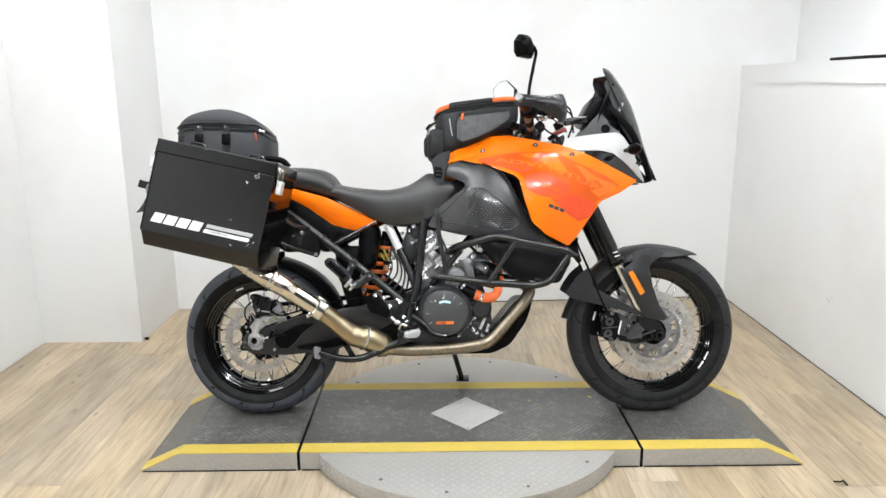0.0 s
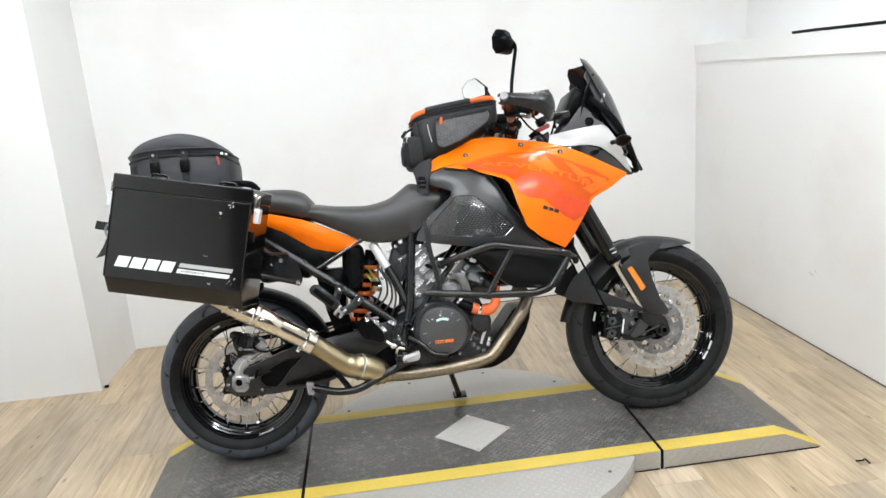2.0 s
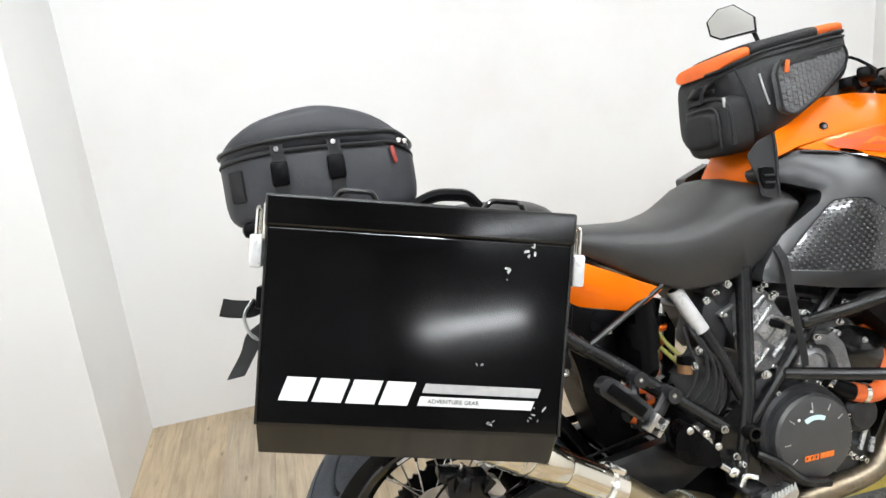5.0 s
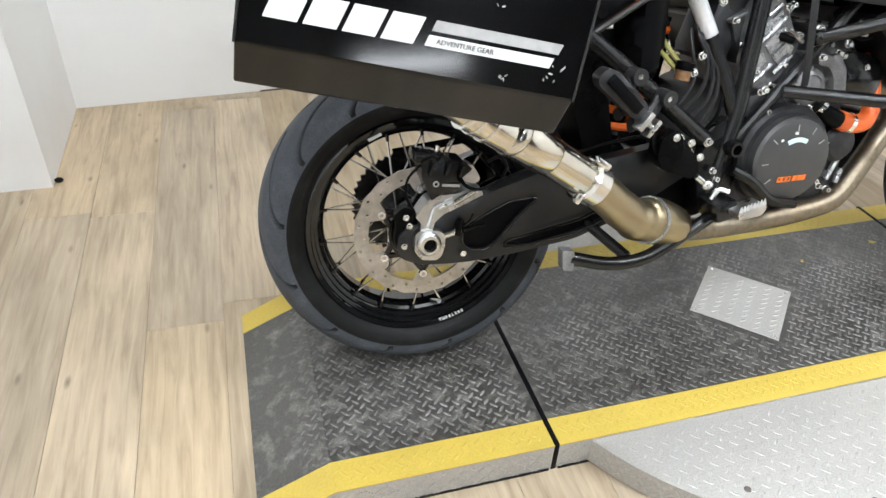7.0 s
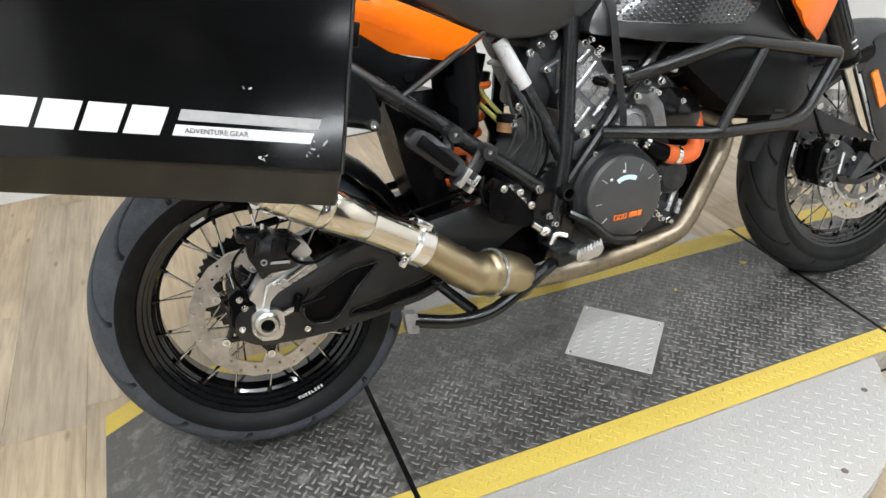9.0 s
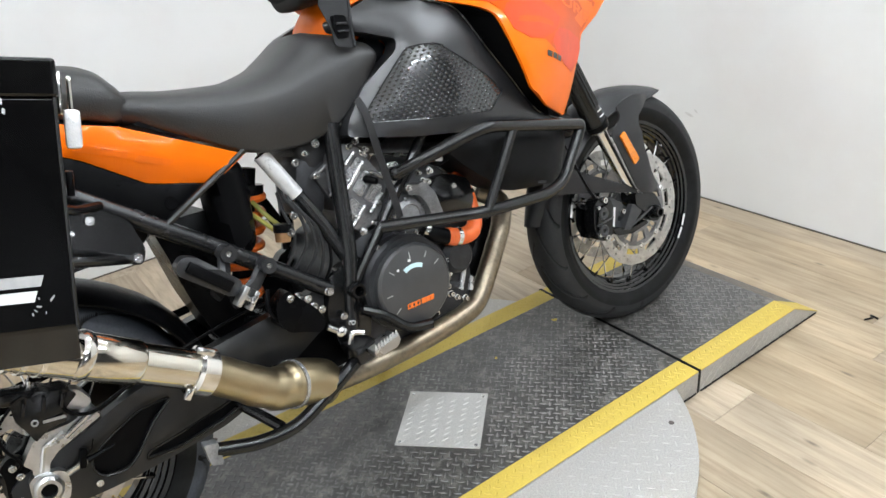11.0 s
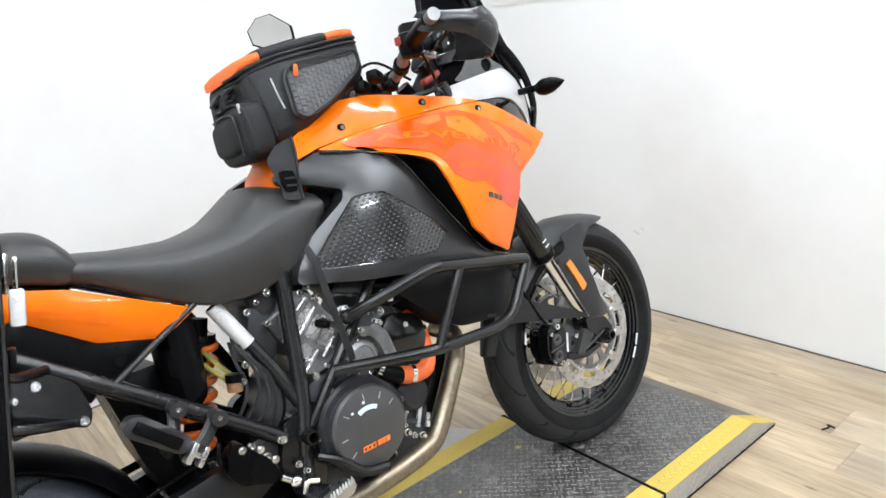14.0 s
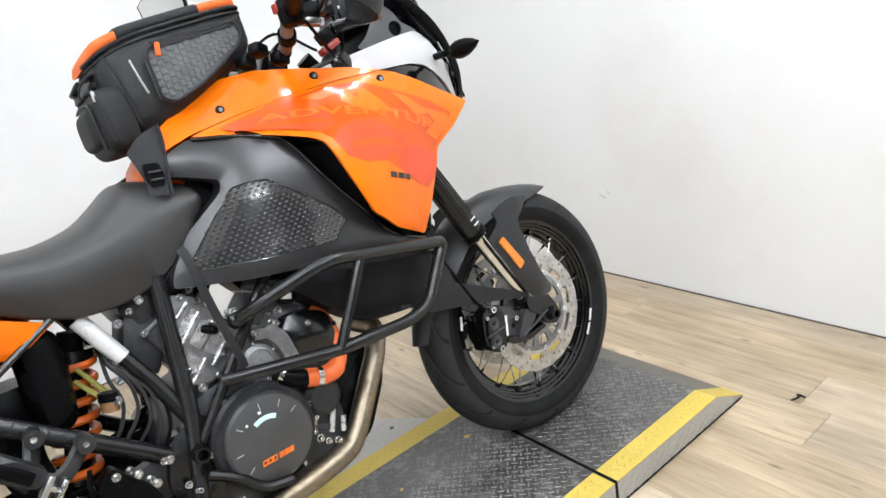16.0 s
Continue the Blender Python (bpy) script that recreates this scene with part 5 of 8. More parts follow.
# cables and tubes behind the frame
for k, (mt, pts) in enumerate([
        (PLASTIC_GREY, [(-0.282, -0.125, 0.668), (-0.285, -0.145, 0.648), (-0.268, -0.15, 0.613), (-0.263, -0.15, 0.583), (-0.270, -0.148, 0.546), (-0.305, -0.14, 0.505)]),
        (PLASTIC_GREY, [(-0.272, -0.125, 0.662), (-0.276, -0.145, 0.642), (-0.256, -0.15, 0.601), (-0.248, -0.15, 0.562), (-0.256, -0.148, 0.524), (-0.285, -0.14, 0.492)]),
        (PLASTIC_GREY, [(-0.288, -0.12, 0.66), (-0.292, -0.14, 0.62), (-0.285, -0.145, 0.580), (-0.296, -0.145, 0.546), (-0.318, -0.14, 0.515)]),
        (PLASTIC_GREY, [(-0.262, -0.13, 0.655), (-0.262, -0.145, 0.62), (-0.240, -0.15, 0.58), (-0.236, -0.15, 0.54), (-0.246, -0.145, 0.50), (-0.262, -0.14, 0.47)]),
        (PLASTIC, [(-0.232, -0.145, 0.60), (-0.222, -0.15, 0.55), (-0.228, -0.15, 0.50), (-0.25, -0.14, 0.46)]),
        (YELLOW_TUBE, [(-0.335, -0.07, 0.63), (-0.318, -0.09, 0.605), (-0.300, -0.11, 0.58), (-0.29, -0.12, 0.575)]),
        (YELLOW_TUBE, [(-0.325, -0.07, 0.65), (-0.31, -0.085, 0.62), (-0.297, -0.11, 0.595)])]):
    part("cable", tube(bm_new(), curve_points(pts), 0.0036 if mt != YELLOW_TUBE else 0.0048, 8), mt, frame_ob)
rs = part("fluid_reservoir", lathe(bm_new(), [(0.0, -0.02), (0.019, -0.02), (0.021, 0.004), (0.0, 0.004)], (0, 0, 0), 20, closed=False), AMBER_FLUID, bike, "small brown brake fluid reservoir with a black cap")
rs.matrix_basis = pose(-0.303, -0.135, 0.583, 90, 12, 0) @ Matrix.Diagonal((0.78, 0.78, 0.78, 1))
part("cap", lathe(bm_new(), [(0.0, 0.004), (0.0235, 0.004), (0.0235, 0.024), (0.0, 0.026)], (0, 0, 0), 20, closed=False), PLASTIC, rs)

# shock absorber
p0, p1 = Vector((-0.323, -0.028, 0.662)), Vector((-0.383, -0.018, 0.457))
axs = (p1 - p0)
coil = []
for k in range(121):
    f = k / 120
    a = 2 * math.pi * 6.5 * f
    u = axs.normalized()
    s1 = u.cross(Vector((0, 1, 0))).normalized()
    s2 = u.cross(s1)
    coil.append(p0 + axs * f + (s1 * math.cos(a) + s2 * math.sin(a)) * 0.036)
shock = part("shock_spring", tube(bm_new(), coil, 0.0084, 8), SPRING, bike, "orange coil spring of the rear shock")
part("shock_body", cyl(bm_new(), p0 - axs * 0.25, p1 + axs * 0.25, 0.022, seg=20), PLASTIC, shock)
part("shock_collar", cyl(bm_new(), p0 - axs * 0.10, p0 + axs * 0.02, 0.038, seg=24), BLACK_METAL, shock)
part("shock_collar", cyl(bm_new(), p1 - axs * 0.01, p1 + axs * 0.05, 0.040, seg=24), BLACK_METAL, shock)
part("shock_linkage", box(bm_new(), (-0.40, -0.02, 0.415), (0.07, 0.07, 0.035), (0, 20, 0), 0.012), BLACK_METAL, shock)
rv = skin(bm_new(), round_loop([(-0.412, 0.735), (-0.418, 0.62), (-0.412, 0.590), (-0.396, 0.572), (-0.372, 0.567), (-0.354, 0.580), (-0.346, 0.61), (-0.333, 0.70), (-0.338, 0.735), (-0.37, 0.75)], 0.016), lambda x, z: -0.145 + 14 * (x + 0.378) ** 2, 0.07, grid=0.014, edge=0.014)
part("shock_reservoir", rv, PLASTIC, shock)

# -- exhaust --
ex = part("exhaust", tube(bm_new(), curve_points([(0.205, -0.075, 0.52), (0.245, -0.10, 0.485), (0.222, -0.122, 0.44), (0.175, -0.138, 0.388), (0.130, -0.15, 0.338), (0.100, -0.156, 0.306), (0.06, -0.16, 0.284), (-0.05, -0.16, 0.268), (-0.20, -0.16, 0.262), (-0.30, -0.165, 0.268)], 5), 0.0235, 16), HEADER_STEEL, bike, "dull heat-stained steel exhaust pipe")
part("collector", tube(bm_new(), curve_points([(-0.285, -0.165, 0.268), (-0.31, -0.17, 0.272), (-0.33, -0.18, 0.288), (-0.375, -0.195, 0.312), (-0.40, -0.205, 0.318)], 4), [0.024, 0.026, 0.034, 0.044, 0.046, 0.046, 0.046, 0.044, 0.038], 18), GOLD_STEEL, ex)
part("weld_ring", cyl(bm_new(), (-0.384, -0.199, 0.314), (-0.390, -0.2015, 0.316), 0.0475, seg=24), ENGINE_GREY, ex)
part("mid_pipe", tube(bm_new(), curve_points([(-0.385, -0.20, 0.316), (-0.415, -0.21, 0.322), (-0.45, -0.222, 0.345), (-0.495, -0.236, 0.385), (-0.54, -0.25, 0.424)], 5), [0.044, 0.041, 0.037, 0.035, 0.034], 18), GOLD_STEEL, ex)
MD = (Vector((-0.87, -0.345, 0.655)) - Vector((-0.54, -0.25, 0.424))).normalized()
M0 = Vector((-0.54, -0.25, 0.424))
sil = part("silencer", tube(bm_new(), [M0 - MD * 0.01, M0 + MD * 0.185], 0.0335, 24), SILENCER, ex, "polished straight silencer tube")
part("clamp", tube(bm_new(), [M0 - MD * 0.012, M0 - MD * 0.007, M0 + MD * 0.022, M0 + MD * 0.027], [0.036, 0.042, 0.042, 0.036], 24), STEEL, sil)
part("clamp_bolt", box(bm_new(), tuple(M0 + MD * 0.01 + Vector((0.016, -0.02, 0.036))), (0.03, 0.016, 0.012), (0, 35, 0), 0.003), BOLT, sil)
part("clamp_bolt", box(bm_new(), tuple(M0 + MD * 0.012 + Vector((-0.03, -0.03, -0.02))), (0.012, 0.012, 0.02), (0, 35, 0), 0.003), BOLT, sil)
part("sleeve", tube(bm_new(), [M0 + MD * 0.12, M0 + MD * 0.125, M0 + MD * 0.20, M0 + MD * 0.205], [0.034, 0.0365, 0.0365, 0.034], 24), SILENCER, sil)
part("hanger_clamp", tube(bm_new(), [M0 + MD * 0.20, M0 + MD * 0.206, M0 + MD * 0.214, M0 + MD * 0.22], [0.036, 0.039, 0.039, 0.036], 24), STEEL, sil)
M1 = M0 + MD * 0.215 + Vector((0, 0, -0.008))
part("muffler", tube(bm_new(), [M1, M1 + MD * 0.085, M1 + MD * 0.09, M1 + MD * 0.29], [0.031, 0.031, 0.029, 0.016], 24), SILENCER, sil, "slim polished muffler with a tapered tip")
for f in (0.05, 0.075, 0.095):
    part("band", tube(bm_new(), [M1 + MD * f, M1 + MD * (f + 0.006)], 0.0335, 24), STEEL, sil)
part("hanger", plate(bm_new(), round_loop([(-0.735, 0.62), (-0.705, 0.62), (-0.69, 0.57), (-0.715, 0.56)], 0.006), -0.27, -0.265), BLACK_METAL, sil)

# -- foot pegs, stands and levers --
peg = part("foot_peg", plate(bm_new(), round_loop([(-0.236, 0.333), (-0.176, 0.347), (-0.174, 0.336), (-0.184, 0.324), (-0.232, 0.319)], 0.005), -0.268, -0.224, 0.002), ALUMINIUM, bike, "serrated steel rider foot peg")
for k in range(8):
    tooth = bm_new()
    bmesh.ops.create_cone(tooth, cap_ends=True, segments=4, radius1=0.005, radius2=0.001, depth=0.012, matrix=pose(-0.229 + k * 0.0070, -0.265, 0.341 + k * 0.0016))
    part("tooth", tooth, ALUMINIUM, peg)
part("peg_bracket", box(bm_new(), (-0.235, -0.20, 0.325), (0.05, 0.07, 0.04), (0, -10, 0), 0.008), BLACK_METAL, peg)
part("return_spring", tube(bm_new(), curve_points([(-0.255, -0.205, 0.345), (-0.245, -0.21, 0.365), (-0.225, -0.215, 0.36)]), 0.006, 8), BOLT, peg)
part("brake_pedal", tube(bm_new(), bent([(-0.205, -0.19, 0.395), (-0.165, -0.205, 0.372), (-0.128, -0.215, 0.328), (-0.075, -0.225, 0.322)], 0.03), 0.0105, 10), BLACK_METAL, bike, "black rear brake pedal")
mc = part("master_cylinder", plate(bm_new(), round_loop([(-0.374, 0.474), (-0.346, 0.492), (-0.318, 0.458), (-0.300, 0.438), (-0.286, 0.402), (-0.302, 0.388), (-0.330, 0.400), (-0.364, 0.412), (-0.380, 0.438)], 0.01), -0.205, -0.16, 0.006), PLASTIC, bike, "black master cylinder housing")
part("push_rod", cyl(bm_new(), (-0.285, -0.19, 0.39), (-0.262, -0.195, 0.37), 0.0065), BOLT, mc)
part("rod_end", ball(bm_new(), (-0.262, -0.197, 0.372), (0.013, 0.009, 0.011), 10), BOLT, mc)
part("hose", tube(bm_new(), curve_points([(-0.375, -0.175, 0.50), (-0.385, -0.185, 0.465), (-0.365, -0.19, 0.43), (-0.345, -0.19, 0.42)]), 0.0045, 6), PLASTIC, mc)
for x, z in ((-0.345, 0.475), (-0.312, 0.462), (-0.29, 0.432)):
    bolt("bolt", (x, -0.2, z), mc, 0.0075, 0.006)
# passenger peg bracket: two arms and a folded peg
pg = part("passenger_peg_bracket", tube(bm_new(), bent([(-0.432, -0.17, 0.59), (-0.45, -0.195, 0.545), (-0.475, -0.205, 0.53)], 0.02), 0.0165, 8, flat=0.6), PLASTIC_GREY, bike, "dark bracket holding a folded passenger peg")
part("bracket_arm", tube(bm_new(), bent([(-0.368, -0.17, 0.545), (-0.405, -0.195, 0.517), (-0.45, -0.21, 0.51)], 0.02), 0.0155, 8, flat=0.6), PLASTIC_GREY, pg)
part("folded_peg", skin(bm_new(), round_loop([(-0.530, 0.606), (-0.514, 0.620), (-0.492, 0.612), (-0.430, 0.548), (-0.436, 0.528), (-0.456, 0.526), (-0.510, 0.574), (-0.528, 0.590)], 0.008), lambda x, z: -0.240, 0.034, grid=0.02, edge=0.006), PLASTIC_GREY, pg)
part("peg_rubber", box(bm_new(), (-0.482, -0.242, 0.574), (0.085, 0.010, 0.020), (0, 45, 0), 0.003), PLASTIC, pg)
hg = bm_new()
box(hg, (-0.440, -0.238, 0.524), (0.010, 0.026, 0.038), (0, 42, 0), 0.002)
box(hg, (-0.424, -0.238, 0.510), (0.009, 0.026, 0.036), (0, 42, 0), 0.002)
box(hg, (-0.432, -0.238, 0.517), (0.024, 0.02, 0.009), (0, 42, 0), 0.002)
part("hinge", hg, ALUMINIUM, pg, "bare aluminium peg hinge")
for x, z in ((-0.43, 0.592), (-0.366, 0.548)):
    part("boss", lathe(bm_new(), [(0.006, -0.20), (0.015, -0.20), (0.015, -0.16), (0.006, -0.16)], (x, 0, z), 16), PLASTIC_GREY, pg)
    bolt("bolt", (x, -0.192, z), pg, 0.008, 0.006)
# centre stand folded up under the engine, and the side stand
cs = part("centre_stand", tube(bm_new(), bent([(-0.195, -0.175, 0.318), (-0.275, -0.205, 0.292), (-0.40, -0.215, 0.237), (-0.475, -0.215, 0.238), (-0.555, -0.21, 0.262)], 0.06), 0.0135, 12), BLACK_METAL, bike, "black tubular centre stand folded up")
part("stand_foot", plate(bm_new(), round_loop([(-0.575, 0.285), (-0.55, 0.28), (-0.55, 0.238), (-0.572, 0.243)], 0.004), -0.222, -0.200), ENGINE_MID, cs)
part("stand_brace", tube(bm_new(), [(-0.43, -0.205, 0.245), (-0.50, -0.06, 0.31)], 0.011, 10), BLACK_METAL, cs)
ss = part("side_stand", tube(bm_new(), bent([(-0.10, 0.14, 0.27), (-0.05, 0.17, 0.21), (-0.012, 0.243, 0.075)], 0.03), 0.011, 10), BLACK_METAL, bike, "black side stand")
ft = bm_new()
box(ft, (-0.008, 0.252, 0.072), (0.055, 0.05, 0.009), (15, 0, 0), 0.003)
part("stand_foot", ft, BLACK_METAL, ss)

# -- seats --
def seat_part(name, stations, label):
    rings = []
    for x, zt, zs, zb, w in stations:
        half = [(0.0, zt), (0.35, zt - 0.04 * (zt - zs)), (0.65, zt - 0.2 * (zt - zs)), (0.86, zt - 0.52 * (zt - zs)), (0.97, zs + 0.004), (1.0, zs - 0.12 * (zs - zb)), (0.99, zs - 0.45 * (zs - zb)), (0.95, zb + 0.006), (0.90, zb)]
        ring = [(x, -w * u, z) for u, z in half] + [(x, w * u, z) for u, z in half[:0:-1]]
        rings.append(ring)
    smooth_rings = []
    for k in range(len(rings[0])):
        smooth_rings.append(curve_points([r[k] for r in rings], 4))
    return part(name, loft(bm_new(), [[col[i] for col in smooth_rings] for i in range(len(smooth_rings[0]))]), SEAT, bike, label, smooth=50)


seat = seat_part("seat", [(-0.535, 0.888, 0.865, 0.850, 0.125), (-0.50, 0.903, 0.875, 0.842, 0.145), (-0.43, 0.891, 0.862, 0.805, 0.158), (-0.36, 0.884, 0.850, 0.765, 0.165), (-0.30, 0.882, 0.846, 0.742, 0.168), (-0.23, 0.897, 0.852, 0.737, 0.17), (-0.18, 0.926, 0.866, 0.745, 0.17), (-0.145, 0.947, 0.876, 0.757, 0.172), (-0.10, 0.938, 0.886, 0.790, 0.180), (-0.066, 0.924, 0.884, 0.828, 0.188), (-0.046, 0.914, 0.880, 0.850, 0.188), (-0.038, 0.902, 0.876, 0.860, 0.176)], "dark grey vinyl rider seat")
pillion = seat_part("pillion_seat", [(-0.80, 0.965, 0.94, 0.905, 0.10), (-0.74, 0.973, 0.945, 0.90, 0.13), (-0.65, 0.972, 0.935, 0.885, 0.14), (-0.58, 0.966, 0.925, 0.868, 0.145), (-0.535, 0.950, 0.91, 0.853, 0.145), (-0.505, 0.915, 0.885, 0.852, 0.135)], "dark grey vinyl pillion seat")
part("seat_base", plate(bm_new(), round_loop([(-0.51, 0.845), (-0.34, 0.755), (-0.16, 0.755), (-0.05, 0.85), (-0.10, 0.86), (-0.40, 0.85)], 0.01), -0.14, 0.14, 0.0), PLASTIC, seat)

# -- tail --
for sgn in (-1, 1):
    d = (lambda s: (lambda x, z: s * (0.157 - 0.10 * max(0, (z - 0.80)) - 0.04 * max(0, -x - 0.55) - 0.42 * max(0, 0.767 - 0.46 * (x + 0.47) - z))))(sgn)
    tp = part("tail_panel", skin(bm_new(), round_loop([(-0.78, 0.915), (-0.70, 0.893), (-0.532, 0.846), (-0.338, 0.750), (-0.405, 0.714), (-0.512, 0.742), (-0.60, 0.805), (-0.70, 0.858), (-0.78, 0.89)], 0.006), d, -sgn * 0.02, edge=0.003), ORANGE, bike, "orange painted tail panel")
    for lp in ([(-0.60, 0.832), (-0.53, 0.802), (-0.535, 0.793), (-0.61, 0.823)], [(-0.515, 0.793), (-0.46, 0.770), (-0.475, 0.764), (-0.525, 0.784)]):
        part("decal", skin(bm_new(), lp, (lambda s, f: (lambda x, z: f(x, z) + s * 0.0008))(sgn, d), -sgn * 0.0006), DECAL_LIGHT, tp)
    sc = part("side_cover", skin(bm_new(), round_loop([(-0.78, 0.89), (-0.70, 0.857), (-0.60, 0.803), (-0.512, 0.740), (-0.405, 0.712), (-0.495, 0.664), (-0.54, 0.668), (-0.62, 0.715), (-0.72, 0.79), (-0.79, 0.84)], 0.01), (lambda s: (lambda x, z: s * 0.143))(sgn), -sgn * 0.05, edge=0.004), PLASTIC, bike, "black plastic side cover")
    part("plug", cyl(bm_new(), (-0.486, sgn * 0.142, 0.699), (-0.486, sgn * 0.1445, 0.699), 0.012, 0.011, 16), BLACK_GLOSS, sc)
part("tail_core", box(bm_new(), (-0.70, 0, 0.865), (0.36, 0.24, 0.09), (0, 14, 0), 0.02), PLASTIC, bike, "black tail section below the pillion seat")
part("under_tail", box(bm_new(), (-0.62, 0, 0.75), (0.26, 0.22, 0.13), (0, 30, 0), 0.02), PLASTIC, bike)
rk = part("luggage_rack", box(bm_new(), (-0.94, 0, 0.966), (0.33, 0.24, 0.012), (0, 2, 0), 0.004), BLACK_METAL, bike, "black rear luggage rack")
for y in (-0.1, 0.1):
    part("rack_strut", tube(bm_new(), [(-0.80, y, 0.89), (-0.93, y, 0.96)], 0.009, 8), BLACK_METAL, rk)
# carrier for the side case
pr = part("case_carrier", tube(bm_new(), bent([(-0.60, -0.165, 0.73), (-0.66, -0.23, 0.74), (-0.73, -0.262, 0.86), (-1.02, -0.262, 0.93), (-1.06, -0.262, 0.80), (-0.75, -0.262, 0.70), (-0.66, -0.23, 0.66), (-0.58, -0.165, 0.63)], 0.04), 0.0085, 10), BLACK_METAL, bike, "black tubular side case carrier")
part("bracket_plate", plate(bm_new(), round_loop([(-0.70, 0.765), (-0.615, 0.735), (-0.565, 0.695), (-0.553, 0.64), (-0.566, 0.614), (-0.60, 0.632), (-0.64, 0.640), (-0.68, 0.637), (-0.72, 0.66)], 0.012), -0.172, -0.164), BLACK_METAL, pr)
part("lower_bracket", plate(bm_new(), round_loop([(-0.69, 0.645), (-0.69, 0.625), (-0.71, 0.605), (-0.75, 0.60), (-0.76, 0.63)], 0.008), -0.17, -0.163), BLACK_METAL, pr)
for x, z, r in ((-0.622, 0.712, 0.0115), (-0.571, 0.630, 0.0115), (-0.655, 0.70, 0.007), (-0.69, 0.655, 0.007)):
    bolt("bolt", (x, -0.170, z), pr, r, 0.012)

# -- tank, shrouds, black side panels --
SIDE = tps([(-0.06, 0.98, 0.165), (0.07, 1.018, 0.145), (0.26, 1.034, 0.185), (0.402, 0.992, 0.212), (0.466, 1.017, 0.185), (0.647, 0.898, 0.15), (0.501, 0.82, 0.19), (0.372, 0.658, 0.225), (0.16, 0.913, 0.27), (0.316, 0.795, 0.285), (0.25, 0.87, 0.29), (0.15, 1.085, 0.11), (0.3, 1.06, 0.145), (0, 1.05, 0.12)])
KNEE = tps([(-0.1, 0.95, 0.17), (0, 0.97, 0.19), (0.15, 0.93, 0.22), (0.05, 0.87, 0.235), (0.2, 0.84, 0.24), (0.25, 0.76, 0.24), (0.38, 0.645, 0.23), (0.15, 0.69, 0.25), (0, 0.71, 0.24), (-0.15, 0.74, 0.19), (-0.1, 0.85, 0.18)])
near = lambda f, lift=0.0: (lambda x, z: -f(x, z) - lift)
far = lambda f, lift=0.0: (lambda x, z: f(x, z) + lift)
TANK = [(-0.100, 0.962), (-0.013, 0.987), (0.084, 1.001), (0.186, 1.010), (0.318, 1.017), (0.420, 1.015), (0.345, 1.042), (0.235, 1.066), (0.166, 1.083), (0.101, 1.083), (0.008, 1.050), (-0.061, 1.012), (-0.108, 0.975)]
SHROUD = [(-0.014, 0.984), (0.083, 1.000), (0.186, 1.009), (0.316, 1.015), (0.418, 1.013), (0.485, 0.985), (0.572, 0.943), (0.657, 0.902), (0.585, 0.856), (0.507, 0.822), (0.470, 0.770), (0.411, 0.690), (0.379, 0.655), (0.290, 0.697), (0.234, 0.745), (0.207, 0.825), (0.195, 0.882), (0.190, 0.902), (0.172, 0.917), (0.130, 0.937), (0.075, 0.961)]
BLACKP = [(-0.110, 0.950), (-0.024, 0.980), (0.028, 0.969), (0.097, 0.950), (0.143, 0.927), (0.183, 0.843), (0.236, 0.765), (0.292, 0.689), (0.371, 0.647), (0.432, 0.615), (0.342, 0.637), (0.125, 0.682), (-0.018, 0.704), (-0.145, 0.733), (-0.134, 0.760), (-0.089, 0.817), (-0.011, 0.872), (-0.003, 0.894), (-0.061, 0.919), (-0.105, 0.93)]
PAD = [(-0.098, 0.774), (-0.044, 0.827), (0.004, 0.873), (0.035, 0.874), (0.068, 0.869), (0.124, 0.822), (0.174, 0.778), (0.198, 0.748), (0.158, 0.716), (0.013, 0.732), (-0.096, 0.750)]
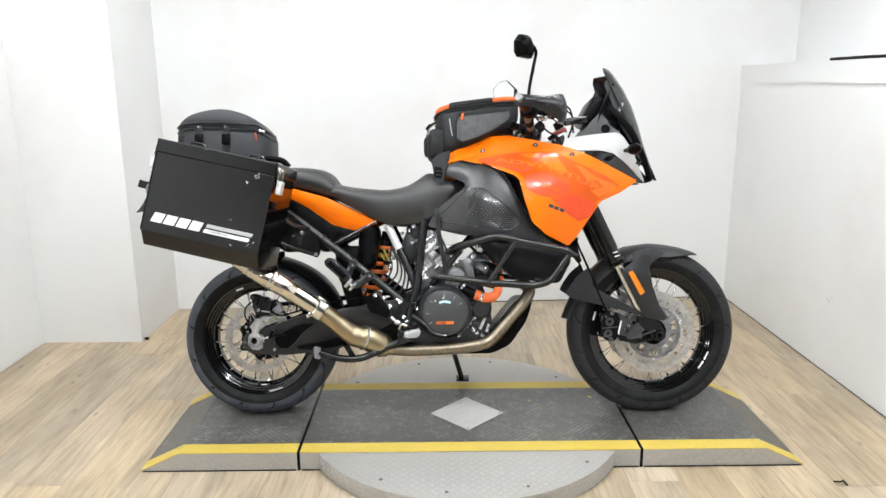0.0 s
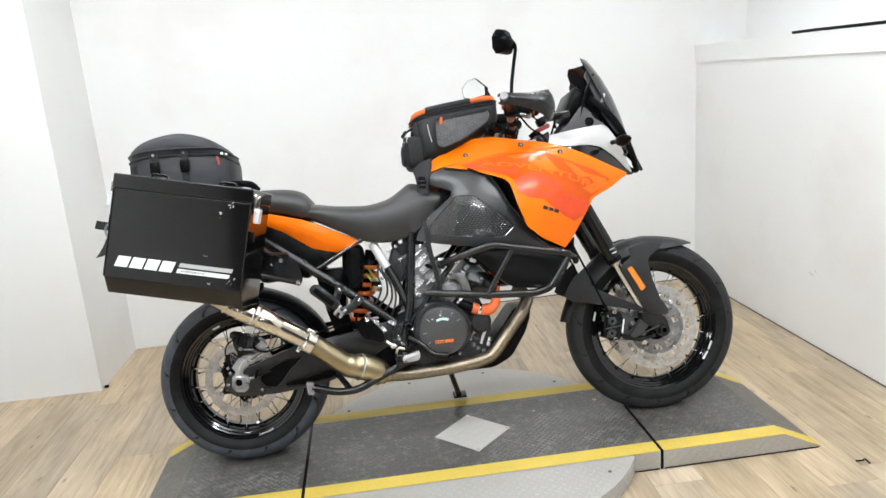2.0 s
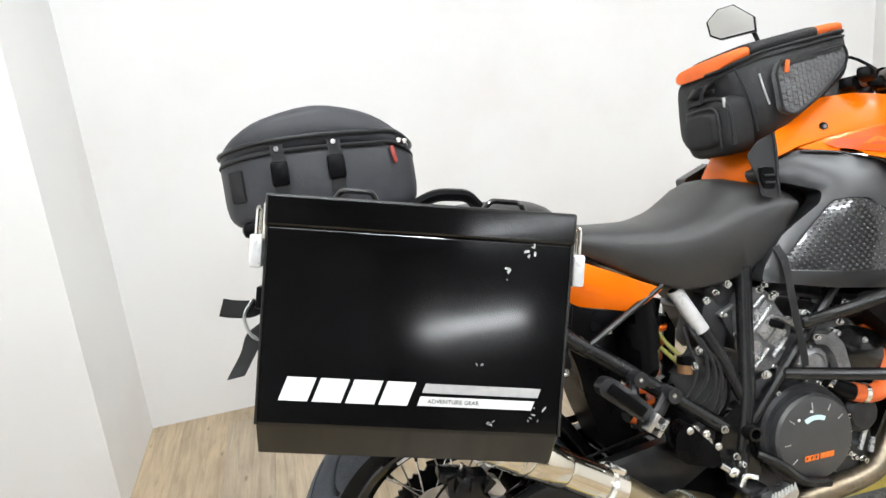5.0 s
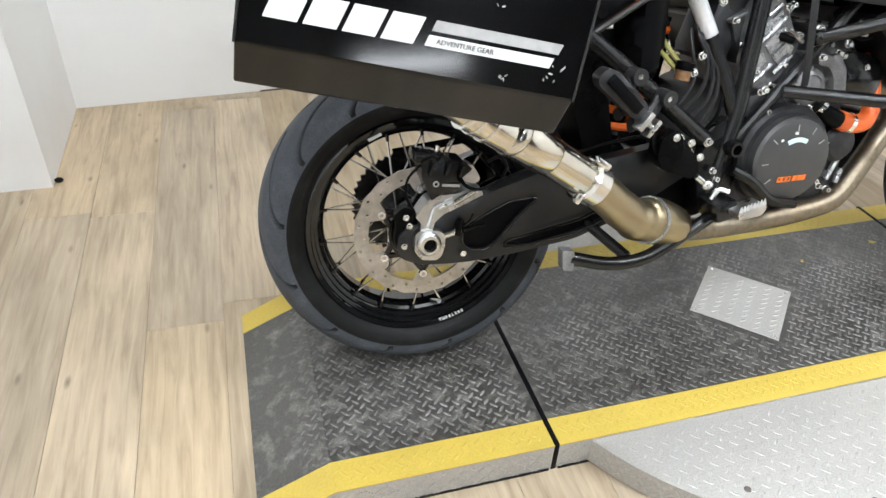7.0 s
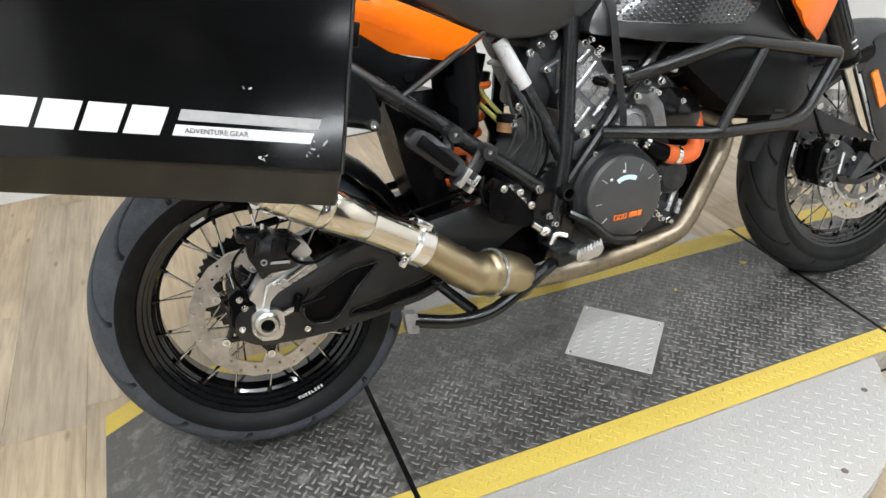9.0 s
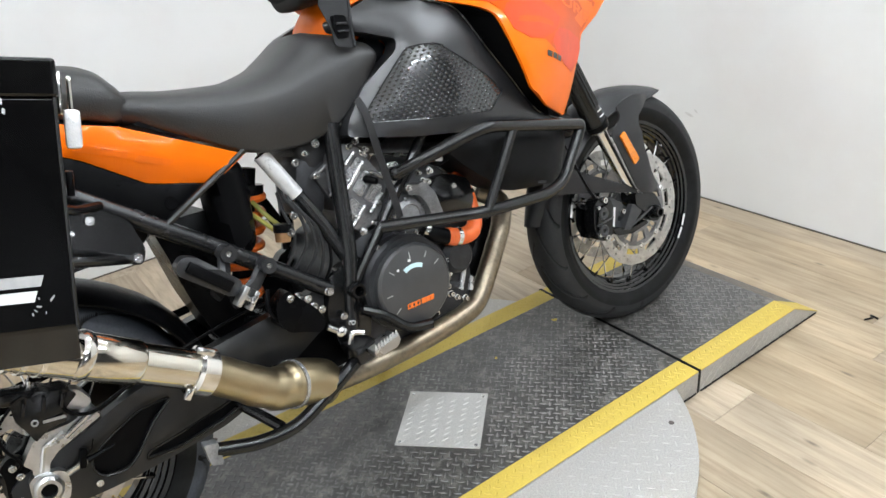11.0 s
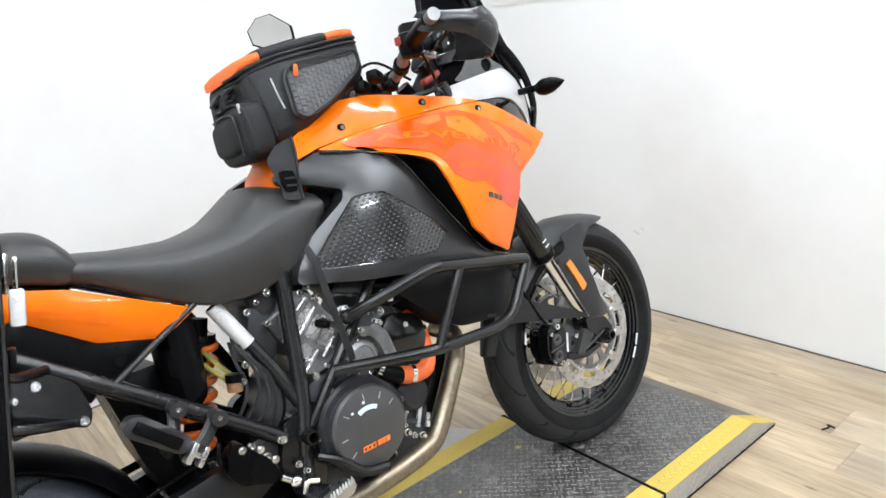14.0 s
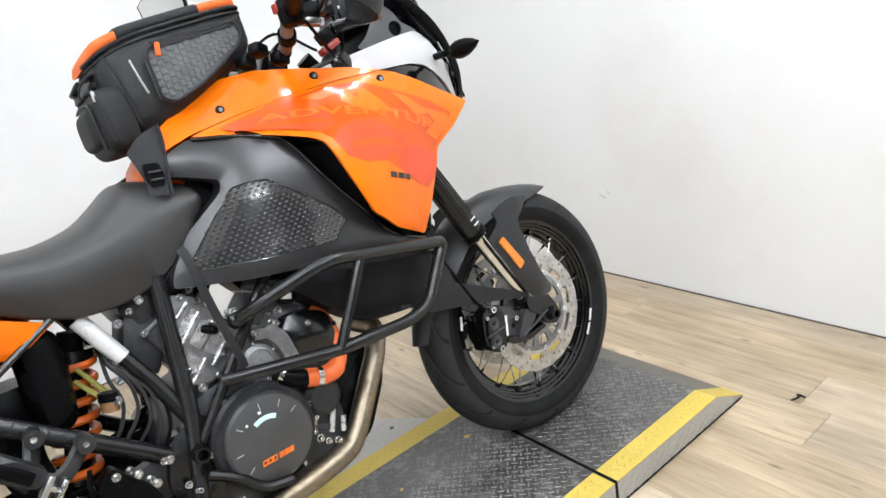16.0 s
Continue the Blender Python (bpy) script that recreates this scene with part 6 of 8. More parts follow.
for sgn in (-1, 1):
    f = near if sgn < 0 else far
    t = -sgn * 0.012
    tank = part("tank_cover", skin(bm_new(), round_loop(TANK if sgn < 0 else [(max(x, -0.062 + 0.001 * k), z) for k, (x, z) in enumerate(TANK)][1:-1], 0.006), f(SIDE), -sgn * 0.03, edge=0.002, grid=0.022), ORANGE, bike, "glossy orange tank cover")
    sh = part("shroud", skin(bm_new(), round_loop(SHROUD, 0.008), f(SIDE, 0.003), t, edge=0.004, grid=0.02), ORANGE, bike, "glossy orange radiator shroud with red graphics")
    if sgn < 0:
        for lift, m, lp in ((0.0036, DECAL_DARK, [(0.04, 0.986), (0.10, 0.996), (0.142, 1.002), (0.234, 1.006), (0.335, 1.004), (0.415, 0.962), (0.516, 0.922), (0.580, 0.885), (0.545, 0.855), (0.490, 0.822), (0.482, 0.790), (0.458, 0.762), (0.418, 0.746), (0.376, 0.769), (0.322, 0.812), (0.300, 0.832), (0.253, 0.841), (0.217, 0.865), (0.205, 0.908), (0.186, 0.926), (0.12, 0.953), (0.055, 0.973)]),
                            (0.0040, DECAL_RED, [(0.061, 0.990), (0.128, 0.984), (0.183, 0.973), (0.237, 0.957), (0.225, 0.926), (0.195, 0.924), (0.119, 0.955), (0.055, 0.975)]),
                            (0.0040, DECAL_RED, [(0.209, 0.900), (0.222, 0.915), (0.248, 0.925), (0.275, 0.926), (0.303, 0.921), (0.349, 0.893), (0.382, 0.868), (0.362, 0.852), (0.334, 0.841), (0.295, 0.835), (0.253, 0.843), (0.217, 0.865)]),
                            (0.0040, DECAL_RED, [(0.325, 0.825), (0.345, 0.840), (0.369, 0.848), (0.42, 0.838), (0.478, 0.814), (0.476, 0.790), (0.456, 0.765), (0.418, 0.749), (0.376, 0.769), (0.337, 0.802)]),
                            (0.0044, DECAL_DARK, [(0.10, 0.972), (0.16, 0.962), (0.215, 0.946), (0.214, 0.939), (0.15, 0.953), (0.09, 0.966)]),
                            (0.0044, DECAL_DARK, [(0.245, 0.888), (0.30, 0.880), (0.345, 0.862), (0.340, 0.853), (0.29, 0.868), (0.235, 0.878)]),
                            (0.0040, DECAL_LIGHT, [(0.199, 0.998), (0.24, 1.001), (0.276, 1.002), (0.266, 0.986), (0.227, 0.983)]),
                            (0.0040, DECAL_LIGHT, [(0.288, 0.993), (0.341, 0.985), (0.353, 0.964), (0.380, 0.920), (0.306, 0.942), (0.270, 0.970)]),
                            (0.0040, DECAL_LIGHT, [(0.399, 0.962), (0.434, 0.947), (0.500, 0.899), (0.447, 0.900)]),
                            (0.0040, DECAL_LIGHT, [(0.480, 0.914), (0.563, 0.886), (0.568, 0.866), (0.500, 0.837), (0.463, 0.860), (0.513, 0.876)])):
            part("decal", skin(bm_new(), lp, f(SIDE, lift), -sgn * 0.0004, grid=0.02), m, sh)
        # the model word along a falling line, bent onto the panel
        word = text_mesh("ADVENTURE", 1.0, 0.0, 0.025)
        us = [v.co.x for v in word.vertices]
        for v in word.vertices:
            u = (v.co.x - min(us)) / (max(us) - min(us))
            h = 0.014 + 0.012 * u
            x = 0.105 + 0.435 * u + 0.5 * v.co.y * h
            z = 0.980 - 0.055 * u - 0.075 * u * u + v.co.y * h * 1.3
            v.co = (x, -SIDE(x, z) - 0.0050, z)
        word.materials.append(WRITING_ORANGE)
        piece("writing", word, sh, Matrix())
        for k in range(3):
            part("logo_mark", skin(bm_new(), [(0.298 + k * 0.021, 0.810 - k * 0.0075), (0.315 + k * 0.021, 0.804 - k * 0.0075), (0.311 + k * 0.021, 0.793 - k * 0.0075), (0.294 + k * 0.021, 0.799 - k * 0.0075)], f(SIDE, 0.0045), 0.0004, grid=0.02), BLACK_GLOSS, sh, "small plain black mark")
        for x, z in ((0.066, 1.020), (0.262, 1.036), (0.395, 0.995)):
            y = -SIDE(x, z)
            part("screw", lathe(bm_new(), [(0.003, y - 0.006), (0.008, y - 0.0055), (0.0095, y - 0.001), (0.003, y - 0.001)], (x, 0, z), 14), BLACK_METAL, tank)
            part("screw_head", cyl(bm_new(), (x, y - 0.0068, z), (x, y - 0.003, z), 0.0042, seg=12), ENGINE_MID, tank)
    kp = part("knee_panel", skin(bm_new(), round_loop(BLACKP, 0.01), f(KNEE), -sgn * 0.05, edge=0.006, grid=0.022), KNEE_GREY, bike, "matt black plastic knee panel")
    pd = part("grip_pad", skin(bm_new(), round_loop(PAD, 0.006), f(KNEE, 0.0025), -sgn * 0.002, edge=0.001, grid=0.02), PAD_CLEAR, kp, "clear dimpled tank grip pad")
    edge_line = round_loop(PAD, 0.006)
    part("pad_rim", tube(bm_new(), [(x, sgn * (KNEE(x, z) + 0.0028), z) for x, z in edge_line + edge_line[:1]], 0.0013, 5), PAD_CLEAR, pd)
    if sgn < 0:
        b = bm_new()
        z = 0.72
        row = 0
        while z < 0.874:
            x = -0.10 + (row % 2) * 0.0065
            while x < 0.20:
                if inside((x, z), PAD):
                    y = -KNEE(x, z) - 0.0022
                    ring = [b.verts.new((x + 0.0042 * math.cos(a), y, z + 0.0032 * math.sin(a))) for a in [math.pi * k / 3 for k in range(6)]]
                    tip = b.verts.new((x, y - 0.0034, z))
                    for k in range(6):
                        b.faces.new((ring[k], ring[(k + 1) % 6], tip))
                x += 0.013
            z += 0.0075
            row += 1
        tagged(part("dimple_relief", b, PAD_CLEAR, kp, smooth=60), kind="stuff")
    part("vent_back", skin(bm_new(), [(0.11, 0.945), (0.20, 0.93), (0.23, 0.80), (0.30, 0.68), (0.24, 0.69), (0.16, 0.80), (0.10, 0.92)], (lambda s: (lambda x, z: s * 0.195))(sgn), -sgn * 0.01), PLASTIC, kp)
    bead = [(-0.02, 0.977), (0.028, 0.968), (0.097, 0.949), (0.141, 0.926), (0.183, 0.842), (0.236, 0.764), (0.292, 0.688), (0.371, 0.647)]
    part("edge_bead", tube(bm_new(), curve_points([(x, sgn * (KNEE(x, z) - 0.001), z) for x, z in bead], 3), 0.0035, 8), BLACK_GLOSS, kp)
    kn = [(0.06, 0.968), (0.110, 0.944), (0.145, 0.920), (0.183, 0.843), (0.236, 0.765), (0.292, 0.689), (0.371, 0.647), (0.42, 0.622)]
    shr = [(0.09, 0.955), (0.135, 0.936), (0.188, 0.900), (0.212, 0.825), (0.242, 0.745), (0.295, 0.700), (0.379, 0.662), (0.41, 0.69)]
    rows = [[(a[0], sgn * (KNEE(*a) - 0.012), a[1]), ((a[0] + q[0]) / 2, sgn * (KNEE(*a) - 0.04), (a[1] + q[1]) / 2), (q[0] + 0.006, sgn * (SIDE(*q) - 0.008), q[1])] for a, q in zip(kn, shr)]
    part("vent_duct", sheet(bm_new(), rows, 0.003), PLASTIC, kp)
    part("upper_recess", skin(bm_new(), [(-0.13, 0.745), (-0.085, 0.80), (-0.055, 0.845), (-0.05, 0.90), (-0.03, 0.92), (0.0, 0.885), (-0.055, 0.80), (-0.10, 0.74)], (lambda s: (lambda x, z: s * 0.152))(sgn), -sgn * 0.03), PLASTIC, kp)
# tank body between the covers
rings = []
for x, zt, zb, w in ((-0.095, 0.968, 0.84, 0.075), (-0.05, 1.015, 0.82, 0.105), (0.03, 1.07, 0.80, 0.13), (0.14, 1.09, 0.80, 0.13), (0.24, 1.075, 0.82, 0.14), (0.34, 1.045, 0.84, 0.15), (0.40, 1.015, 0.90, 0.15)):
    n = 20
    rings.append([(x, w * math.copysign(abs(math.cos(a)) ** 0.6, math.cos(a)), (zt + zb) / 2 + (zt - zb) / 2 * math.copysign(abs(math.sin(a)) ** 0.6, math.sin(a))) for a in [2 * math.pi * k / n for k in range(n)]])
part("fuel_tank", loft(bm_new(), rings), ORANGE, bike, "orange fuel tank", smooth=60)

# lower radiator housing behind the crash bars
for sgn in (-1, 1):
    part("radiator_housing", skin(bm_new(), round_loop([(0.04, 0.675), (0.10, 0.69), (0.36, 0.642), (0.395, 0.605), (0.345, 0.515), (0.25, 0.525), (0.175, 0.535), (0.09, 0.615)], 0.02), (lambda s: (lambda x, z: s * (0.215 + 0.03 * math.sin(max(0, min(1, (x - 0.04) / 0.35)) * math.pi))))(sgn), -sgn * 0.12, edge=0.012), HOUSING, bike, "black radiator housing")
part("radiator", box(bm_new(), (0.27, 0, 0.68), (0.05, 0.26, 0.30), (0, -22, 0), 0.006), PLASTIC, bike)
part("maker_mark", box(bm_new(), (0.262, -0.247, 0.533), (0.024, 0.002, 0.006), (0, 14, 0)), ENGINE_DARK, bike, "plain stamped mark")

# crash bars
for sgn in (-1, 1):
    P = lambda x, y, z: (x, sgn * y, z)
    cb = part("crash_bar", tube(bm_new(), bent([P(-0.065, 0.195, 0.640), P(-0.03, 0.235, 0.655), P(0.105, 0.292, 0.694), P(0.372, 0.278, 0.636), P(0.372, 0.275, 0.625), P(0.300, 0.275, 0.525), P(0.245, 0.28, 0.512), P(0.075, 0.285, 0.524), P(-0.125, 0.195, 0.545)], 0.03), 0.0128, 12), FRAME_PAINT, bike, "black tubular steel crash bar")
    part("brace", tube(bm_new(), [P(0.178, 0.288, 0.677), P(0.078, 0.285, 0.526)], 0.0105, 10), FRAME_PAINT, cb)
    part("front_stay", tube(bm_new(), bent([P(0.355, 0.275, 0.638), P(0.40, 0.25, 0.62), P(0.43, 0.15, 0.60)], 0.03), 0.0115, 10), FRAME_PAINT, cb)
    part("bar_end", ball(bm_new(), P(-0.065, 0.195, 0.640), (0.016, 0.016, 0.016), 12), BLACK_METAL, cb)
bolt("bolt", (-0.062, -0.19, 0.655), bike, 0.009, 0.01)

# -- nose: white cowl, screen, instruments --
COWL = tps([(0.28, 1.06, 0.15), (0.42, 1.08, 0.15), (0.57, 1.083, 0.125), (0.63, 1.03, 0.125), (0.66, 0.96, 0.10), (0.70, 0.92, 0.06), (0.48, 1.015, 0.175), (0.55, 1.0, 0.16), (0.36, 1.04, 0.165)])
WHITE = [(0.27, 1.047), (0.304, 1.053), (0.381, 1.065), (0.471, 1.078), (0.54, 1.087), (0.588, 1.092), (0.606, 1.083), (0.638, 1.032), (0.672, 0.975), (0.712, 0.905), (0.672, 0.93), (0.615, 0.972), (0.565, 1.006), (0.52, 1.016), (0.42, 1.018), (0.345, 1.043)]
BSTRIP = [(0.42, 1.017), (0.52, 1.013), (0.565, 1.003), (0.615, 0.968), (0.712, 0.900), (0.660, 0.900), (0.572, 0.945), (0.485, 0.987)]
for sgn in (-1, 1):
    f = near if sgn < 0 else far
    cw = part("nose_cowl", skin(bm_new(), round_loop(WHITE, 0.008), f(COWL), -sgn * 0.01, edge=0.003, grid=0.022), WHITE_PAINT, bike, "white painted nose cowl")
    part("trim_strip", skin(bm_new(), round_loop(BSTRIP, 0.004), f(COWL, -0.006), -sgn * 0.02, edge=0.002, grid=0.022), BLACK_GLOSS, cw, "gloss black strip below the white cowl")
    y = sgn * COWL(0.645, 0.985)
    part("cowl_screw", cyl(bm_new(), (0.664, y, 0.973), (0.664, y + sgn * 0.003, 0.973), 0.006, 0.005, 10), ENGINE_DARK, cw)
    st = part("indicator", tube(bm_new(), curve_points([(0.612, sgn * 0.115, 1.020), (0.618, sgn * 0.165, 1.018), (0.623, sgn * 0.20, 1.016)]), 0.0085, 10), PLASTIC, bike, "black teardrop turn signal on a short stalk")
    rings = []
    for k, (fr, r) in enumerate([(0, 0.008), (0.08, 0.017), (0.25, 0.0215), (0.5, 0.0195), (0.75, 0.0125), (0.92, 0.005), (1.0, 0.0015)]):
        c0 = Vector((0.621, sgn * 0.195, 1.013)).lerp(Vector((0.634, sgn * 0.275, 1.016)), fr)
        rings.append([(c0.x + r * 1.15 * math.cos(a), c0.y, c0.z + r * math.sin(a)) for a in [2 * math.pi * j / 14 for j in range(14)]])
    part("lens", loft(bm_new(), rings), PLASTIC, st)
part("headlight", box(bm_new(), (0.60, 0, 0.985), (0.17, 0.16, 0.16), (0, 35, 0), 0.03, 3), BLACK_GLOSS, bike, "dark headlight unit in the nose")


def screen_row(f):
    """Centre line of the screen from its low tip (0) to its top (1): x, z, half width."""
    t = [(0.772, 0.915, 0.012), (0.742, 0.985, 0.045), (0.716, 1.06, 0.085), (0.697, 1.13, 0.113), (0.672, 1.205, 0.124), (0.638, 1.275, 0.122), (0.604, 1.326, 0.106), (0.588, 1.346, 0.088)]
    s = f * (len(t) - 1)
    i = min(int(s), len(t) - 2)
    u = s - i
    return [a + (b - a) * u for a, b in zip(t[i], t[i + 1])]


rows = []
for k in range(22):
    x, z, w = screen_row(k / 21)
    rows.append([(x - 3.3 * (w * v) ** 2 - 0.25 * w * v * v, w * v, z + 0.15 * (w * v) ** 2) for v in (-1, -0.8, -0.5, -0.2, 0, 0.2, 0.5, 0.8, 1)])
scr = part("windscreen", sheet(bm_new(), rows, 0.004), SMOKE, bike, "dark smoked windscreen", smooth=60)
for sgn in (-1, 1):
    part("screen_bracket", tube(bm_new(), bent([(0.50, sgn * 0.10, 1.09), (0.53, sgn * 0.105, 1.19), (0.575, sgn * 0.10, 1.28)], 0.04), 0.012, 8, flat=0.5), PLASTIC, scr)
    part("screen_slide", plate(bm_new(), round_loop([(0.555, 1.30), (0.60, 1.22), (0.635, 1.13), (0.66, 1.06), (0.645, 1.05), (0.60, 1.12), (0.57, 1.20), (0.54, 1.28)], 0.01), sgn * 0.112, sgn * 0.103), PLASTIC_GREY, scr)
    part("screen_rail", tube(bm_new(), curve_points([(0.552, sgn * 0.119, 1.19), (0.60, sgn * 0.122, 1.145), (0.638, sgn * 0.122, 1.098), (0.668, sgn * 0.114, 1.045), (0.70, sgn * 0.088, 0.985), (0.724, sgn * 0.05, 0.94), (0.740, sgn * 0.02, 0.912)]), 0.0125, 8, flat=0.5), PLASTIC, scr)
    part("slot", box(bm_new(), (0.603, sgn * 0.1135, 1.19), (0.010, 0.002, 0.035), (0, 25, 0), 0.003), PRINT_GREY, scr)
    part("knob", cyl(bm_new(), (0.585, sgn * 0.113, 1.155), (0.585, sgn * 0.122, 1.155), 0.007), ENGINE_DARK, scr)
dash = part("dashboard", box(bm_new(), (0.50, 0, 1.185), (0.05, 0.20, 0.11), (0, 28, 0), 0.014), PLASTIC, bike, "black instrument panel behind the screen")
part("display", box(bm_new(), (0.477, 0, 1.178), (0.004, 0.16, 0.075), (0, 28, 0), 0.002), BLACK_GLOSS, dash)
part("dash_cowl", box(bm_new(), (0.545, 0, 1.10), (0.12, 0.21, 0.10), (0, 18, 0), 0.03), PLASTIC, dash)
part("dash_trim", box(bm_new(), (0.428, -0.105, 1.139), (0.092, 0.024, 0.028), (0, -7, 0), 0.005), BLACK_GLOSS, dash)
for sgn in (-1, 1):
    part("inner_cowl", skin(bm_new(), round_loop([(0.425, 1.080), (0.457, 1.100), (0.492, 1.140), (0.520, 1.168), (0.546, 1.146), (0.562, 1.118), (0.600, 1.092), (0.575, 1.060), (0.50, 1.055)], 0.006), (lambda s: (lambda x, z: s * (0.114 + 0.10 * max(0, 0.50 - x))))(sgn), -sgn * 0.006, holes=[ring_loop(0.543, 1.106, 0.018, 18)], edge=0.001), INNER_GREY, dash, "grey plastic inner cowl with a round hole")

# -- fork, bars, mirrors --
# the whole fork leans a little further upright than the frame
STEER = Matrix.Translation((-0.020, -0.002, -0.012)) @ Matrix.Translation(FW) @ Matrix.Rotation(radians(2.4), 4, "X") @ Matrix.Translation(-FW)
front_wheel.matrix_basis = STEER


def steered(ob):
    ob.matrix_basis = STEER
    return ob


FD = (Vector((0.735, 0, 0.335)) - Vector((0.50, 0, 0.82))).normalized()
for sgn in (-1, 1):
    top, low = Vector((0.370, sgn * 0.103, 1.085)), Vector((0.604, sgn * 0.103, 0.602))
    leg = part("fork_leg", cyl(bm_new(), top, low, 0.0285, seg=24), BLACK_METAL, bike, "black upside-down fork leg")
    steered(leg)
    part("dust_seal", cyl(bm_new(), low - FD * 0.012, low + FD * 0.004, 0.0315, 0.030, seg=24), PLASTIC, leg)
    part("seal_ring", cyl(bm_new(), low + FD * 0.004, low + FD * 0.009, 0.0305, 0.0275, seg=24), BOLT, leg, "thin bright ring")
    for d in (0.034, 0.050):
        part("height_mark", box(bm_new(), tuple(low - FD * d + Vector((0.009, sgn * 0.0268, 0.0))), (0.019, 0.003, 0.0032), (0, -14, sgn * -18)), PRINT_WHITE, leg, "short white tick")
    for k in range(9):
        a = radians(-80 + 20 * k)
        q = Vector((0.0284 * math.sin(a) * 0.9, sgn * 0.0284 * math.cos(a), 0.0284 * math.sin(a) * 0.43))
        part("flute", tube(bm_new(), [tuple(low - FD * 0.30 + q), tuple(low - FD * 0.06 + q)], 0.0016, 5), BLACK_METAL, leg)
    part("slider", cyl(bm_new(), low, low + FD * 0.27, 0.0172, seg=20), FORK_STEEL, leg, "bright fork slider")
    lug = part("axle_lug", plate(bm_new(), round_loop([(0.686, 0.402), (0.715, 0.394), (0.762, 0.382), (0.782, 0.345), (0.788, 0.318), (0.768, 0.299), (0.740, 0.306), (0.722, 0.338), (0.686, 0.366)], 0.01), sgn * 0.132, sgn * 0.08, holes=[ring_loop(FW.x, FW.z + 0.004, 0.0155, 20)]), BLACK_METAL, leg)
    part("lug_arm", plate(bm_new(), round_loop([(0.676, 0.374), (0.716, 0.356), (0.700, 0.338), (0.656, 0.306), (0.634, 0.314), (0.650, 0.336)], 0.006), sgn * 0.129, sgn * 0.112), CAST_DARK, lug)
    part("lug_rib", tube(bm_new(), [(0.748, sgn * 0.131, 0.345), (0.70, sgn * 0.131, 0.328), (0.648, sgn * 0.127, 0.311)], 0.0035, 6), CAST_DARK, lug)
    part("lug_foot", plate(bm_new(), round_loop([(0.598, 0.326), (0.612, 0.304), (0.672, 0.291), (0.735, 0.302), (0.730, 0.312), (0.665, 0.306), (0.628, 0.322)], 0.006), sgn * 0.124, sgn * 0.104), BLACK_METAL, lug)
    fg = part("fork_guard", skin(bm_new(), round_loop([(0.652, 0.640), (0.679, 0.652), (0.723, 0.660), (0.790, 0.645), (0.775, 0.634), (0.727, 0.604), (0.720, 0.584), (0.732, 0.519), (0.758, 0.447), (0.794, 0.394), (0.785, 0.381), (0.757, 0.383), (0.714, 0.394), (0.692, 0.418), (0.651, 0.502), (0.616, 0.571), (0.626, 0.588), (0.655, 0.607), (0.661, 0.623)], 0.008), (lambda s: (lambda x, z: s * (0.139 - 0.3 * max(0, x - 0.745) - 0.22 * max(0, z - 0.56) + 0.05 * (z - 0.47))))(sgn), -sgn * 0.006, edge=0.002, grid=0.02), PLASTIC_GREY, bike, "dark grey plastic fork guard")
    steered(fg)
    refl = part("reflector", skin(bm_new(), round_loop([(0.637, 0.569), (0.653, 0.579), (0.702, 0.494), (0.684, 0.482)], 0.003), (lambda s: (lambda x, z: s * (0.145 + 0.05 * (z - 0.47))))(sgn), -sgn * 0.006, edge=0.001), AMBER, fg, "amber side reflector")
    part("mudguard_arm", skin(bm_new(), round_loop([(0.425, 0.510), (0.455, 0.552), (0.500, 0.588), (0.512, 0.556), (0.512, 0.512), (0.576, 0.477), (0.635, 0.447), (0.705, 0.408), (0.705, 0.398), (0.595, 0.427), (0.487, 0.452), (0.441, 0.461), (0.410, 0.480)], 0.008), (lambda s: (lambda x, z: s * (0.082 + 0.043 * min(1, max(0, (x - 0.45) / 0.25)))))(sgn), -sgn * 0.006, edge=0.002, grid=0.025), PLASTIC_GREY, fg)
    cl = part("front_caliper", plate(bm_new(), round_loop([(0.549, 0.408), (0.572, 0.421), (0.604, 0.414), (0.617, 0.385), (0.612, 0.340), (0.600, 0.306), (0.580, 0.298), (0.551, 0.308), (0.538, 0.346)], 0.012), sgn * 0.116, sgn * 0.080), BLACK_METAL, bike, "black radial brake caliper")
    part("caliper_half", plate(bm_new(), round_loop([(0.553, 0.402), (0.600, 0.406), (0.610, 0.340), (0.594, 0.306), (0.553, 0.314), (0.542, 0.346)], 0.012), sgn * 0.060, sgn * 0.042), BLACK_METAL, cl)
    for z in (0.398, 0.318):
        part("caliper_web", box(bm_new(), (0.553, sgn * 0.07, z), (0.020, 0.036, 0.014), (0, 0, 0), 0.003), BLACK_METAL, cl)
    steered(cl)
    part("caliper_mount", plate(bm_new(), round_loop([(0.607, 0.414), (0.655, 0.382), (0.668, 0.357), (0.646, 0.320), (0.612, 0.308), (0.615, 0.340), (0.620, 0.385)], 0.008), sgn * 0.111, sgn * 0.09, holes=[ring_loop(0.640, 0.342, 0.008, 12)]), CAST_DARK, cl)
    part("caliper_bridge", plate(bm_new(), round_loop([(0.556, 0.392), (0.600, 0.400), (0.608, 0.372), (0.596, 0.358), (0.602, 0.326), (0.590, 0.309), (0.556, 0.318), (0.548, 0.352)], 0.008), sgn * 0.122, sgn * 0.116), BLACK_METAL, cl)
    for x, z in ((0.572, 0.378), (0.567, 0.332)):
        part("piston_cap", lathe(bm_new(), [(0.006, sgn * 0.1235), (0.009, sgn * 0.1265), (0.0145, sgn * 0.1265), (0.0165, sgn * 0.122), (0.0165, sgn * 0.118), (0.006, sgn * 0.118)], (x, 0, z), 20), CAST_DARK, cl)
